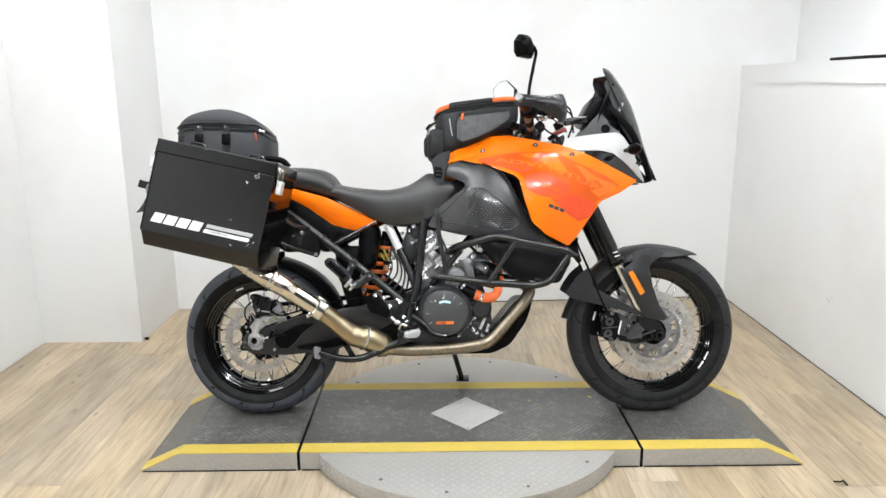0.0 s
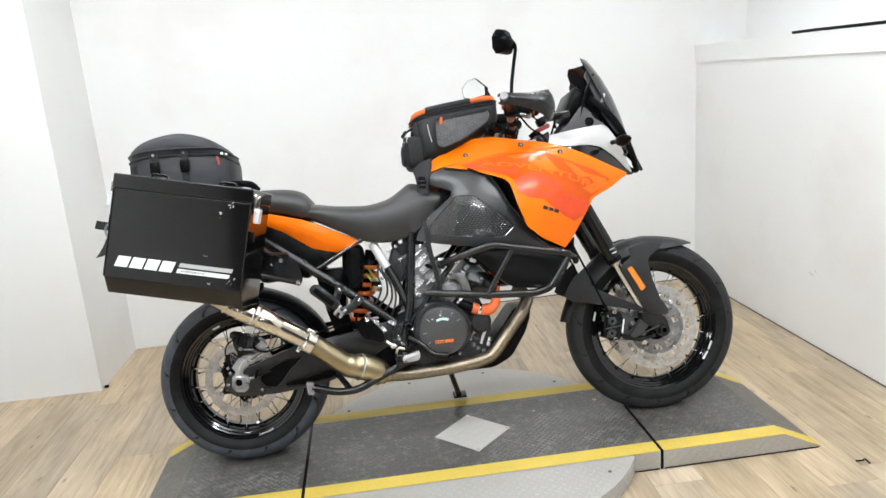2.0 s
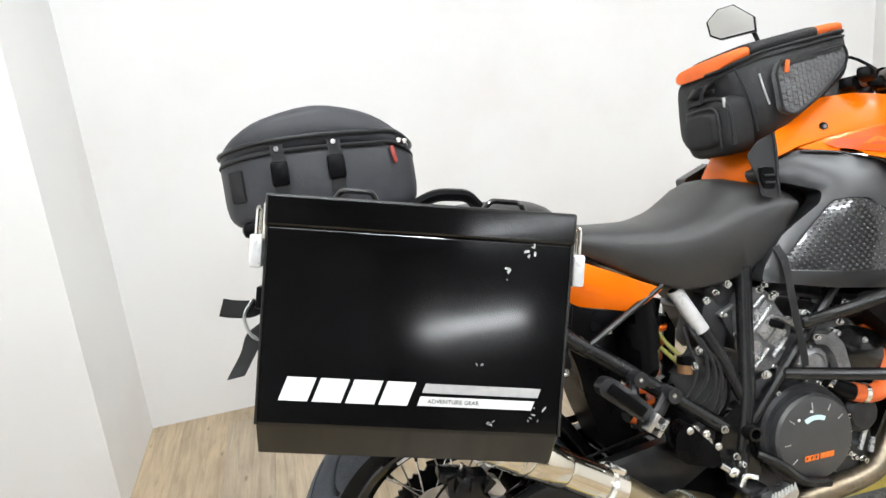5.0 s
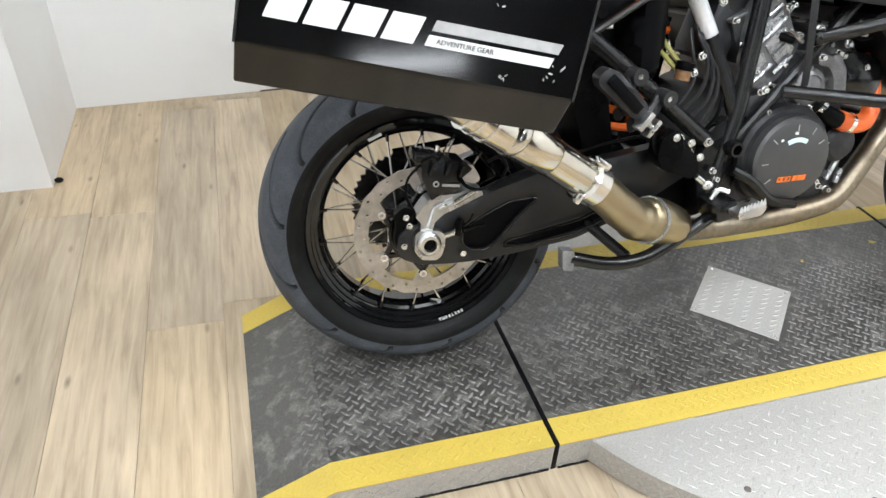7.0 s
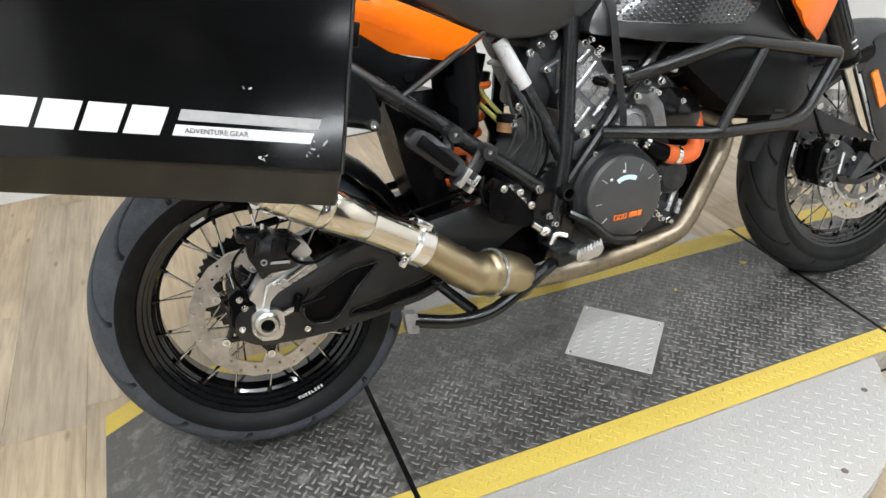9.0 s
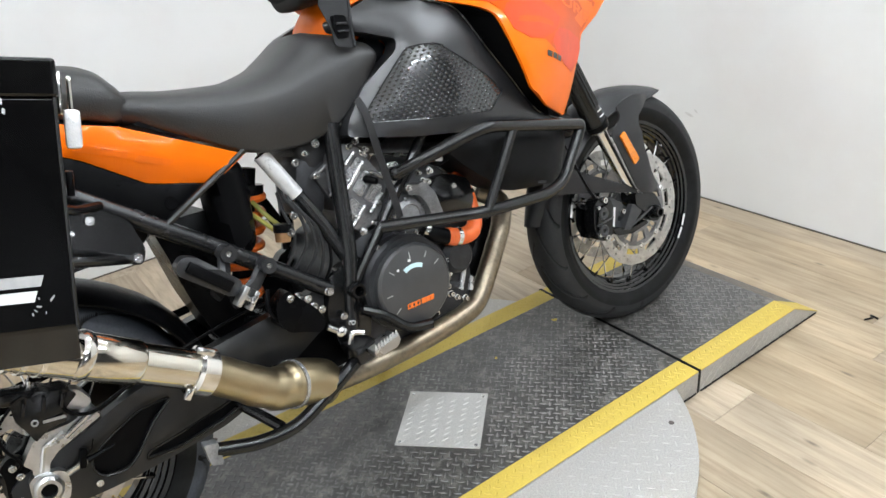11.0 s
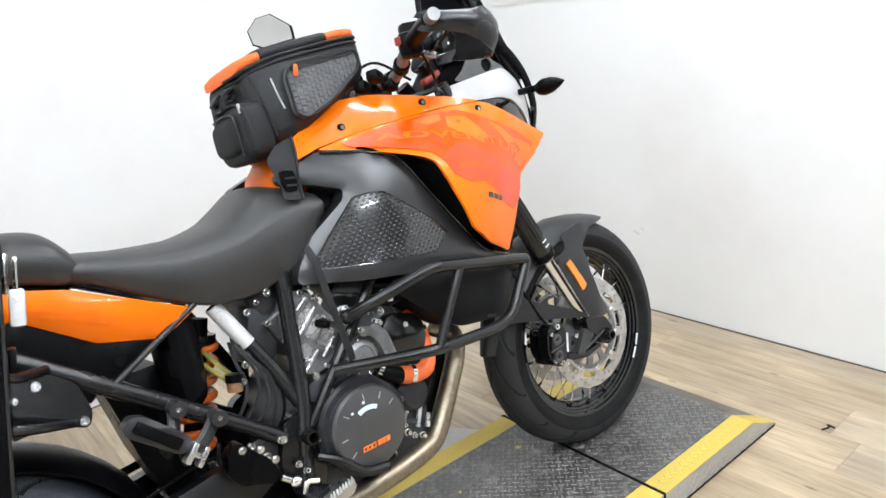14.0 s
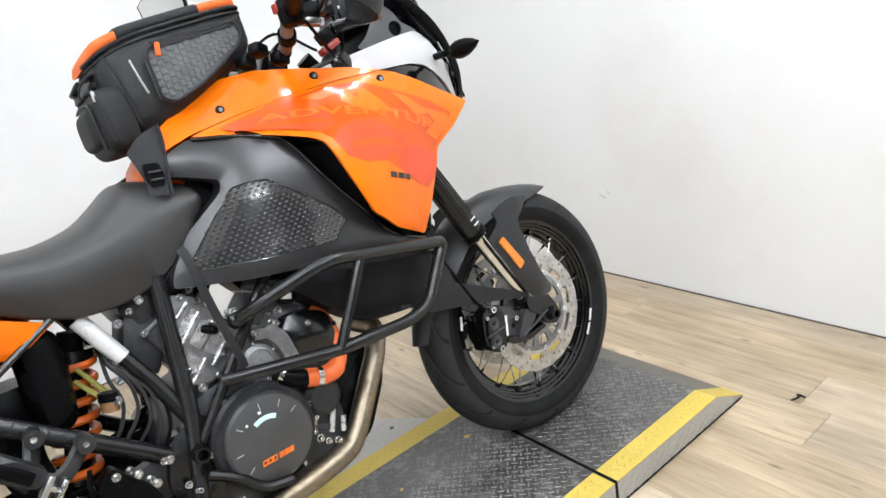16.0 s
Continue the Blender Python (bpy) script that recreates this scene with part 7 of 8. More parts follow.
    part("pad_pin", cyl(bm_new(), (0.545, sgn * 0.122, 0.352), (0.606, sgn * 0.122, 0.358), 0.0022), CAST_DARK, cl)
    part("caliper_mark", box(bm_new(), (0.6135, sgn * 0.1165, 0.355), (0.006, 0.003, 0.052), (0, 12, 0)), PRINT_WHITE, cl, "plain white mark")
    for x, z, r in ((0.583, 0.411, 0.0085), (0.578, 0.309, 0.0085), (0.557, 0.398, 0.005), (0.552, 0.324, 0.005), (0.646, 0.362, 0.007)):
        part("caliper_bolt", lathe(bm_new(), [(0.35 * r, sgn * 0.119), (0.5 * r, sgn * 0.1245), (0.9 * r, sgn * 0.1245), (r, sgn * 0.123), (r, sgn * 0.108), (0.35 * r, sgn * 0.108)], (x, 0, z), 12), BOLT, cl)
    part("brake_line", tube(bm_new(), curve_points([(0.565, sgn * 0.105, 0.418), (0.545, sgn * 0.098, 0.46), (0.515, sgn * 0.088, 0.54), (0.47, sgn * 0.09, 0.64), (0.42, sgn * 0.10, 0.75)]), 0.0042, 6), PLASTIC, cl)
steered(part("front_axle", lathe(bm_new(), [(0.009, -0.15), (0.014, -0.15), (0.018, -0.14), (0.018, 0.13), (0.009, 0.13)], (FW.x, 0, FW.z), 20), BLACK_METAL, bike))
# black fill added to stand for the shade inside the hollow axle
steered(part("axle_shade_fill", cyl(bm_new(), (FW.x, -0.125, FW.z), (FW.x, 0.10, FW.z), 0.0095, seg=16), PLASTIC, bike))
for z, x, w in ((1.06, 0.382, 0.26), (0.86, 0.479, 0.26)):
    steered(part("fork_clamp", box(bm_new(), (x, 0, z), (0.075, w, 0.03), (0, 26, 0), 0.01), BLACK_METAL, bike))
# front mudguard: an arch with a beak
rows = []
for k, (x, z, w) in enumerate([(0.408, 0.376, 0.026), (0.420, 0.410, 0.038), (0.442, 0.462, 0.052), (0.472, 0.512, 0.068), (0.512, 0.558, 0.077), (0.56, 0.602, 0.079), (0.615, 0.638, 0.08), (0.68, 0.661, 0.08), (0.75, 0.670, 0.078), (0.815, 0.664, 0.072), (0.875, 0.652, 0.062), (0.915, 0.64, 0.05), (0.938, 0.629, 0.03)]):
    n = Vector((x - FW.x, 0, z - FW.z)).normalized()
    rows.append([tuple(Vector((x, w * v, z)) - n * (0.045 if x < 0.84 else 0.045 - 0.42 * (x - 0.84)) * abs(v) ** 2.2) for v in (-1, -0.85, -0.6, -0.3, 0, 0.3, 0.6, 0.85, 1)])
steered(part("front_mudguard", sheet(bm_new(), rows, 0.004), PLASTIC_GREY, bike, "dark grey plastic front mudguard", smooth=60))

bars = part("handlebar", tube(bm_new(), curve_points([(0.186, -0.376, 1.173), (0.222, -0.265, 1.160), (0.230, -0.21, 1.143), (0.239, -0.17, 1.122), (0.252, -0.115, 1.109), (0.258, 0, 1.108), (0.252, 0.115, 1.109), (0.239, 0.17, 1.122), (0.230, 0.21, 1.143), (0.222, 0.265, 1.160), (0.186, 0.376, 1.173)], 5), 0.0135, 14), BAR_METAL, bike, "wide grey-brown metal handlebar with hand guards")
for sgn in (-1, 1):
    gd = (Vector((0.222, sgn * 0.265, 1.160)) - Vector((0.186, sgn * 0.376, 1.173))).normalized()
    g0 = Vector((0.186, sgn * 0.376, 1.173))
    for a, q in (((0.243, 0.163, 1.120), (0.236, 0.183, 1.129)), ((0.2555, 0.080, 1.1085), (0.252, 0.112, 1.109))):
        part("bar_collar", cyl(bm_new(), (a[0], sgn * a[1], a[2]), (q[0], sgn * q[1], q[2]), 0.019, seg=16), PLASTIC, bars)
    cup = part("clutch_cylinder", cyl(bm_new(), (0.326, sgn * 0.165, 1.158), (0.326, sgn * 0.222, 1.163), 0.023, seg=20), BLACK_METAL, bars)
    part("cylinder_cap", cyl(bm_new(), (0.322, sgn * 0.222, 1.165), (0.322, sgn * 0.228, 1.166), 0.009, seg=14), BOLT, cup)
    for dx, dz in ((0.018, -0.012), (0.014, 0.014), (-0.014, -0.016)):
        part("cup_screw", cyl(bm_new(), (0.326 + dx, sgn * 0.221, 1.163 + dz), (0.326 + dx, sgn * 0.225, 1.163 + dz), 0.003, seg=8), BOLT, cup)
    part("perch_clamp", box(bm_new(), (0.282, sgn * 0.215, 1.134), (0.045, 0.02, 0.016), (0, 12, 0), 0.004), ENGINE_GREY, bars)
    part("grip", cyl(bm_new(), g0, g0 + gd * 0.125, 0.0185, seg=18), PLASTIC, bars, "black rubber grip")
    part("bar_end", cyl(bm_new(), g0 - gd * 0.028, g0 + gd * 0.002, 0.0132, seg=20), ENGINE_MID, bars, "bright bar end weight")
    sw = part("switch_housing", box(bm_new(), tuple(g0 + gd * 0.152), (0.05, 0.055, 0.055), (0, 0, sgn * 30), 0.012), PLASTIC, bars)
    part("switch", box(bm_new(), tuple(g0 + gd * 0.15 + Vector((-0.028, 0, 0.01))), (0.012, 0.018, 0.018), (0, 0, 0), 0.003), RED_TAB if sgn < 0 else PLASTIC_GREY, sw)
    part("perch", box(bm_new(), tuple(g0 + gd * 0.185 + Vector((0.03, 0, 0.004))), (0.07, 0.035, 0.035), (0, 0, sgn * 20), 0.008), PLASTIC, bars)
    part("lever", tube(bm_new(), curve_points([tuple(g0 + gd * 0.18 + Vector((0.06, 0, -0.005))), tuple(g0 + gd * 0.10 + Vector((0.065, 0, -0.01))), tuple(g0 + Vector((0.055, 0, -0.012)))]), 0.006, 8), BLACK_METAL, bars)
    part("fluid_cup", box(bm_new(), tuple(g0 + gd * 0.19 + Vector((0.03, 0, 0.04))), (0.06, 0.035, 0.04), (0, 0, sgn * 20), 0.01), PLASTIC, bars)
    # hand guard shell
    rows = []
    for x, y, zl, zh in ((0.172, 0.370, 1.160, 1.184), (0.176, 0.378, 1.154, 1.190), (0.190, 0.388, 1.151, 1.189), (0.223, 0.400, 1.147, 1.182), (0.257, 0.410, 1.134, 1.178), (0.289, 0.410, 1.118, 1.178), (0.312, 0.407, 1.103, 1.182), (0.328, 0.398, 1.094, 1.185), (0.340, 0.378, 1.088, 1.188), (0.346, 0.345, 1.090, 1.191), (0.346, 0.30, 1.098, 1.192), (0.340, 0.25, 1.11, 1.186)):
        rows.append([(x - 0.012 * (v - 0.5) ** 2 * 4 + 0.006, sgn * (y - 0.016 * (2 * v - 1) ** 2), zl + (zh - zl) * v) for v in (0, 0.2, 0.4, 0.6, 0.8, 1)])
    part("hand_guard", sheet(bm_new(), rows, 0.004), GUARD_GREY, bars, "dark grey plastic hand guard", smooth=60)
    mb = Vector((0.262, sgn * 0.285, 1.185))
    if sgn < 0:
        stem = [(0.222, -0.30, 1.185), (0.229, -0.30, 1.24), (0.243, -0.305, 1.31), (0.250, -0.312, 1.352), (0.238, -0.322, 1.372)]
        hc, yaw = Vector((0.208, -0.325, 1.372)), -48
    else:
        stem = [tuple(mb), (0.262, 0.285, 1.22), (0.256, 0.30, 1.295), (0.240, 0.31, 1.335), (0.222, 0.318, 1.345)]
        hc, yaw = Vector((0.198, 0.315, 1.345)), 48
    mr = part("mirror", tube(bm_new(), curve_points(stem), 0.006, 8), PLASTIC, bars, "black rear-view mirror on a thin stem")
    shape = [(q * (0.66 if sgn < 0 else 1), r * (0.95 if sgn < 0 else 1)) for q, r in ((0.062, -0.042), (0.062, -0.004), (0.012, 0.042), (-0.030, 0.040), (-0.062, 0.012), (-0.056, -0.028), (-0.03, -0.044))]
    fr = pose(*hc, 0, 6, yaw) if sgn < 0 else pose(*hc, 0, 4, yaw)
    rings = [[tuple(fr @ Vector((dx, -sgn * yy * s, zz * s))) for yy, zz in shape] for dx, s in ((-0.018, 0.97), (-0.014, 1.0), (0.004, 0.95), (0.024, 0.62), (0.032, 0.3))]
    hd = part("mirror_head", loft(bm_new(), rings), PLASTIC, mr)
    g = bm_new()
    loft(g, [[tuple(fr @ Vector((dx, -sgn * yy * 0.92, zz * 0.92))) for yy, zz in shape] for dx in (-0.0195, -0.0175)])
    part("mirror_glass", g, MIRROR, mr, "plain mirror glass", smooth=0)
for pts in ([(0.27, -0.21, 1.15), (0.33, -0.15, 1.20), (0.41, -0.08, 1.19), (0.43, -0.05, 1.10)], [(0.27, -0.22, 1.14), (0.35, -0.16, 1.18), (0.42, -0.10, 1.15), (0.40, -0.07, 1.06)], [(0.25, -0.24, 1.14), (0.30, -0.20, 1.09), (0.36, -0.12, 1.07), (0.40, -0.06, 1.03)], [(0.29, 0.2, 1.15), (0.36, 0.12, 1.19), (0.42, 0.05, 1.12)]):
    part("cable", tube(bm_new(), curve_points(pts), 0.0036, 6), PLASTIC, bars)
part("bar_clamp", box(bm_new(), (0.262, 0, 1.098), (0.05, 0.11, 0.05), (0, 20, 0), 0.01), BLACK_METAL, bars)
part("ignition", cyl(bm_new(), (0.37, 0, 1.07), (0.35, 0, 1.10), 0.02), PLASTIC, bars)
part("red_cap", box(bm_new(), (0.367, -0.10, 1.098), (0.056, 0.022, 0.016), (0, -22, 0), 0.005), RED_TAB, bars, "red anodised clamp")
part("lever_block", box(bm_new(), (0.362, -0.102, 1.122), (0.034, 0.03, 0.03), (0, -25, 0), 0.006), PLASTIC, bars)
for p in ((0.165, -0.11, 1.10), (0.185, -0.14, 1.115), (0.24, -0.11, 1.095)):
    part("bar_fitting", box(bm_new(), p, (0.035, 0.03, 0.025), (0, 20, 30), 0.006), PLASTIC, bars)
# rim lettering
for k, chr_ in enumerate("TUBELESS"):
    a = radians(-80 + k * 1.9)
    me = text_mesh(chr_, 0.0085, bold=0.0004)
    me.materials.append(PRINT_WHITE)
    m = Matrix.Translation((RW.x + 0.2140 * math.cos(a), -0.0722, RW.z + 0.2140 * math.sin(a))) @ pose(0, 0, 0, 90, 0, 0) @ pose(0, 0, 0, 0, 0, math.degrees(a) + 90)
    piece("letter", me, rear_wheel, m)
part("rim_sticker", box(bm_new(), (RW.x - 0.078, -0.070, RW.z + 0.192), (0.027, 0.001, 0.0055), (0, -22, 0)), PRINT_WHITE, rear_wheel, "plain pale rim sticker")
for a in (-25, -35, 165):
    part("rim_sticker", box(bm_new(), (FW.x + 0.238 * math.cos(radians(a)), -0.0495, FW.z + 0.238 * math.sin(radians(a))), (0.035, 0.001, 0.007), (0, -a + 90, 0)), PRINT_WHITE, front_wheel)
part("valve", cyl(bm_new(), (RW.x + 0.03, -0.03, RW.z - 0.185), (RW.x + 0.035, -0.075, RW.z - 0.165), 0.005), BOLT, rear_wheel)

# ---- luggage ----
B = bike.matrix_basis.copy()
CO, CU, CV = Vector((-1.113, -0.464, 0.726)), Vector((0.407, -0.042, -0.093)).normalized(), Vector((0.069, -0.002, 0.307)).normalized()
CN = CU.cross(CV).normalized()
CU = CV.cross(CN).normalized()
CM = Matrix(((CU.x, CV.x, CN.x, CO.x), (CU.y, CV.y, CN.y, CO.y), (CU.z, CV.z, CN.z, CO.z), (0, 0, 0, 1)))
# in the case's own axes: x along, y up, z outwards
CL, CH, CD = 0.420, 0.270, 0.215


def slab(bm, loop, z0, z1, bevel=0.0):
    """A plate with an outline in the case's x and y, from z0 to z1."""
    loft(bm, [[(x, y, z0) for x, y in loop], [(x, y, z1) for x, y in loop]])
    if bevel:
        bmesh.ops.bevel(bm, geom=bm.edges[:], offset=bevel, segments=2, affect="EDGES", profile=0.5)
    return bm


b = bm_new()
sec = [(0, 0), (CH, 0), (CH, -CD), (-0.052, -CD), (-0.052, -0.038)]
loft(b, [[(x, y, z) for y, z in sec] for x in (0.0, CL)])
bmesh.ops.bevel(b, geom=b.edges[:], offset=0.003, segments=2, affect="EDGES", profile=0.5)
case = thing("side_case", b, CASE_BLACK, "black aluminium side case with a white maker's mark and stripes", "side case", smooth=0)
case.matrix_basis = B @ CM
lid = part("lid", slab(bm_new(), [(-0.004, CH), (CL + 0.004, CH), (CL + 0.004, CH + 0.044), (-0.004, CH + 0.044)], 0.004, -CD - 0.004, 0.004), CASE_BLACK, case, "black lid with a folded rim", smooth=0)
for x in (0.115, 0.33):
    part("lid_handle", tube(bm_new(), bent([(x - 0.03, CH + 0.042, -0.05), (x - 0.022, CH + 0.056, -0.05), (x + 0.022, CH + 0.056, -0.05), (x + 0.03, CH + 0.042, -0.05)], 0.012), 0.004, 8), BLACK_GLOSS, lid)
for x in (0.0, CL):
    part("corner_edge", tube(bm_new(), [(x, -0.0, 0.0005), (x, CH, 0.0005)], 0.0022, 6), BLACK_METAL, case)
for k, w in enumerate((0.0395, 0.0395, 0.0395, 0.0395)):
    x = 0.036 + k * 0.0455
    part("logo_block", slab(bm_new(), [(x - 0.008, 0.034), (x + w - 0.008, 0.034), (x + w + 0.003, 0.067), (x + 0.003, 0.067)], 0.0, 0.0008), PRINT_WHITE, case, "plain white slanted block")
part("stripe", slab(bm_new(), [(0.224, 0.053), (0.386, 0.053), (0.390, 0.066), (0.228, 0.066)], 0.0, 0.0008), PRINT_GREY, case)
stripe = part("stripe", slab(bm_new(), [(0.218, 0.035), (0.378, 0.035), (0.382, 0.048), (0.222, 0.048)], 0.0, 0.0008), PRINT_WHITE, case)
me = text_mesh("ADVENTURE GEAR", 0.0085)
me.materials.append(PLASTIC_GREY)
piece("writing", me, stripe, Matrix.Translation((0.268, 0.0415, 0.0012)))
rng = random.Random(11)
for cx, cy, n, s in ((0.366, 0.262, 7, 0.012), (0.335, 0.222, 3, 0.010), (0.325, 0.018, 5, 0.007), (0.385, 0.03, 6, 0.012), (0.30, 0.10, 2, 0.006)):
    for k in range(n):
        x, y, a, l = cx + rng.uniform(-s, s), cy + rng.uniform(-s, s), rng.uniform(0, 3.1), rng.uniform(0.2, 1) * s * 0.9
        w = l * rng.uniform(0.15, 0.6)
        c, sn = math.cos(a), math.sin(a)
        part("scratch", slab(bm_new(), [(x + c * u - sn * v, y + sn * u + c * v) for u, v in ((-l / 2, -w / 3), (l / 3, -w / 2), (l / 2, w / 4), (-l / 4, w / 2))], 0.0, 0.0006), SCRATCH, case)
# padlocks on both ends, hasps, and a loose strap at the back
for x, sg in ((-0.008, -1), (CL + 0.008, 1)):
    lk = part("padlock", box(bm_new(), (x + sg * 0.008, CH - 0.036, -0.03), (0.018, 0.046, 0.034), (0, 0, 0), 0.004), SLEEVE, case, "pale padlock with a steel shackle")
    part("shackle", tube(bm_new(), bent([(x + sg * 0.008, CH - 0.016, -0.020), (x + sg * 0.008, CH + 0.024, -0.022), (x + sg * 0.008, CH + 0.024, -0.036), (x + sg * 0.008, CH - 0.016, -0.040)], 0.008), 0.0032, 8), STEEL, lk)
    part("hasp", box(bm_new(), (x - sg * 0.003, CH + 0.006, -0.03), (0.007, 0.05, 0.03), (0, 0, 0), 0.002), STEEL, case)
    part("latch_base", box(bm_new(), (x - sg * 0.001, CH - 0.10, -0.03), (0.009, 0.03, 0.034), (0, 0, 0), 0.002), PLASTIC, case)


def ribbon(bm, pts, width, thick, side):
    """A flat strap along points; side is the direction of its width."""
    s = Vector(side).normalized() * width / 2
    rows = [[tuple(Vector(p) - s), tuple(Vector(p) + s)] for p in pts]
    return sheet(bm, rows, thick)


st = part("strap", ribbon(bm_new(), curve_points([(0.0, 0.16, -0.06), (-0.018, 0.15, -0.05), (-0.045, 0.148, -0.045), (-0.062, 0.15, -0.04)]), 0.026, 0.002, (0.2, 1, 0.1)), WEBBING, case, "loose black webbing strap")
part("strap_tail", ribbon(bm_new(), curve_points([(0.0, 0.13, -0.06), (-0.015, 0.115, -0.05), (-0.020, 0.092, -0.045), (-0.029, 0.070, -0.045), (-0.036, 0.052, -0.04)]), 0.026, 0.002, (1, 0.35, 0.2)), WEBBING, case)
part("strap_loop", tube(bm_new(), curve_points([(-0.02, 0.165, -0.045), (-0.03, 0.14, -0.04), (-0.02, 0.115, -0.04), (-0.005, 0.105, -0.05)]), 0.006, 6, flat=0.4), PRINT_GREY, case)


def soft_box(stations, power=0.45, n=28):
    """Rounded sections along x: (x, z low, z high, half width)."""
    rings = []
    for x, z0, z1, w in stations:
        rings.append([(x, w * math.copysign(abs(math.cos(a)) ** power, math.cos(a)), (z0 + z1) / 2 + (z1 - z0) / 2 * math.copysign(abs(math.sin(a)) ** power, math.sin(a))) for a in [2 * math.pi * k / n for k in range(n)]])
    cols = [curve_points([r[k] for r in rings], 3) for k in range(n)]
    return [[c[i] for c in cols] for i in range(len(cols[0]))]


# tail bag
tb = thing("tail_bag", loft(bm_new(), soft_box([(-1.160, 1.02, 1.105, 0.05), (-1.150, 0.995, 1.122, 0.095), (-1.122, 0.978, 1.134, 0.135), (-1.07, 0.970, 1.138, 0.158), (-0.96, 0.970, 1.134, 0.164), (-0.87, 0.970, 1.126, 0.16), (-0.81, 0.974, 1.115, 0.142), (-0.775, 0.985, 1.10, 0.11), (-0.762, 1.01, 1.08, 0.06)], 0.35)), TAIL_FABRIC, "dark slate grey fabric tail bag with a domed zip lid", "bag", smooth=60)
tb.matrix_basis = B @ Matrix.Translation((-0.047, 0.042, 0.008)) @ Matrix.Diagonal((0.95, 0.84, 1, 1))
rings = soft_box([(-1.158, 1.104, 1.116, 0.052), (-1.146, 1.104, 1.138, 0.10), (-1.115, 1.105, 1.162, 0.14), (-1.06, 1.106, 1.186, 0.16), (-0.96, 1.103, 1.200, 0.166), (-0.87, 1.098, 1.180, 0.161), (-0.81, 1.09, 1.146, 0.142), (-0.778, 1.07, 1.112, 0.108), (-0.764, 1.06, 1.085, 0.06)], 0.52)
part("domed_lid", loft(bm_new(), rings), TAIL_FABRIC, tb, "black domed lid", smooth=60)
loop = [(-1.163, 0.0), (-1.158, -0.06), (-1.146, -0.103), (-1.115, -0.143), (-1.06, -0.164), (-0.96, -0.169), (-0.87, -0.165), (-0.81, -0.146), (-0.777, -0.11), (-0.763, -0.05), (-0.761, 0.0)]
zz = lambda x: 1.135 - 0.06 * max(0, x + 0.95) - 0.5 * max(0, x + 0.81) - 0.12 * max(0, -1.08 - x)
part("piping", tube(bm_new(), curve_points([(x, y, zz(x)) for x, y in loop]), 0.0045, 8), PLASTIC_GREY, tb)
part("piping", tube(bm_new(), curve_points([(x, y, zz(x) - 0.022) for x, y in loop]), 0.0035, 8), WEBBING, tb)
for x in (-1.04, -0.93):
    sp = part("compression_strap", ribbon(bm_new(), curve_points([(x, -0.167, zz(x) - 0.01), (x + 0.002, -0.172, 1.09), (x, -0.170, 1.03), (x + 0.004, -0.168, 0.985)]), 0.026, 0.003, (1, 0, 0)), WEBBING, tb, "black strap with a side-release buckle")
    part("buckle", box(bm_new(), (x, -0.176, 1.072), (0.034, 0.012, 0.045), (0, 0, 0), 0.005), PLASTIC, sp)
    part("rivet", cyl(bm_new(), (x, -0.172, 1.118), (x, -0.178, 1.118), 0.005), BOLT, sp)
part("zip_pull", box(bm_new(), (-0.812, -0.150, 1.082), (0.009, 0.006, 0.034), (0, -8, 0), 0.003), RED_TAB, tb, "red zip pull")
part("zip_slider", box(bm_new(), (-0.785, -0.130, 1.105), (0.012, 0.008, 0.010), (0, 0, 30), 0.002), BOLT, tb)
part("zip_slider", box(bm_new(), (-0.798, -0.140, 1.107), (0.012, 0.008, 0.010), (0, 0, 30), 0.002), BOLT, tb)
part("side_patch", box(bm_new(), (-1.125, -0.132, 1.06), (0.035, 0.012, 0.06), (0, 0, -38), 0.004), CORDURA, tb)
part("base_panel", box(bm_new(), (-1.05, -0.02, 0.982), (0.16, 0.27, 0.03), (0, -4, 0), 0.012), PLASTIC, tb)
part("grab_loop", tube(bm_new(), bent([(-0.80, -0.13, 0.985), (-0.76, -0.14, 1.0), (-0.70, -0.14, 0.99), (-0.68, -0.13, 0.965)], 0.02), 0.012, 8), PLASTIC, bike, "black grab rail")

# tank bag: widest behind, drawn in towards the front and the top
def drawn_in(rings, z0, z1, k):
    return [[(x, y * (1 - k * max(0, min(1, (z - z0) / (z1 - z0)))), z) for x, y, z in r] for r in rings]


tk = thing("tank_bag", loft(bm_new(), drawn_in(soft_box([(-0.110, 1.06, 1.150, 0.085), (-0.104, 1.02, 1.176, 0.118), (-0.07, 1.000, 1.194, 0.142), (-0.02, 1.012, 1.204, 0.146), (0.05, 1.050, 1.213, 0.136), (0.12, 1.085, 1.222, 0.118), (0.175, 1.112, 1.228, 0.098), (0.202, 1.135, 1.226, 0.078), (0.212, 1.155, 1.215, 0.055)], 0.42), 1.06, 1.21, 0.10)), WRINKLED, "black fabric tank bag with an orange lid rim", "bag", smooth=60)
tk.matrix_basis = B
part("lid", loft(bm_new(), soft_box([(-0.116, 1.166, 1.178, 0.080), (-0.100, 1.172, 1.200, 0.108), (-0.03, 1.188, 1.216, 0.120), (0.06, 1.200, 1.227, 0.114), (0.14, 1.212, 1.240, 0.098), (0.192, 1.218, 1.243, 0.080), (0.206, 1.222, 1.234, 0.055)], 0.5)), ORANGE_FABRIC, tk, "orange domed lid", smooth=60)
part("lid_band", loft(bm_new(), soft_box([(-0.062, 1.180, 1.212, 0.1195), (-0.05, 1.182, 1.217, 0.1215), (0.02, 1.193, 1.226, 0.1195), (0.095, 1.203, 1.236, 0.111), (0.108, 1.205, 1.236, 0.108)], 0.5)), CORDURA, tk, smooth=60)
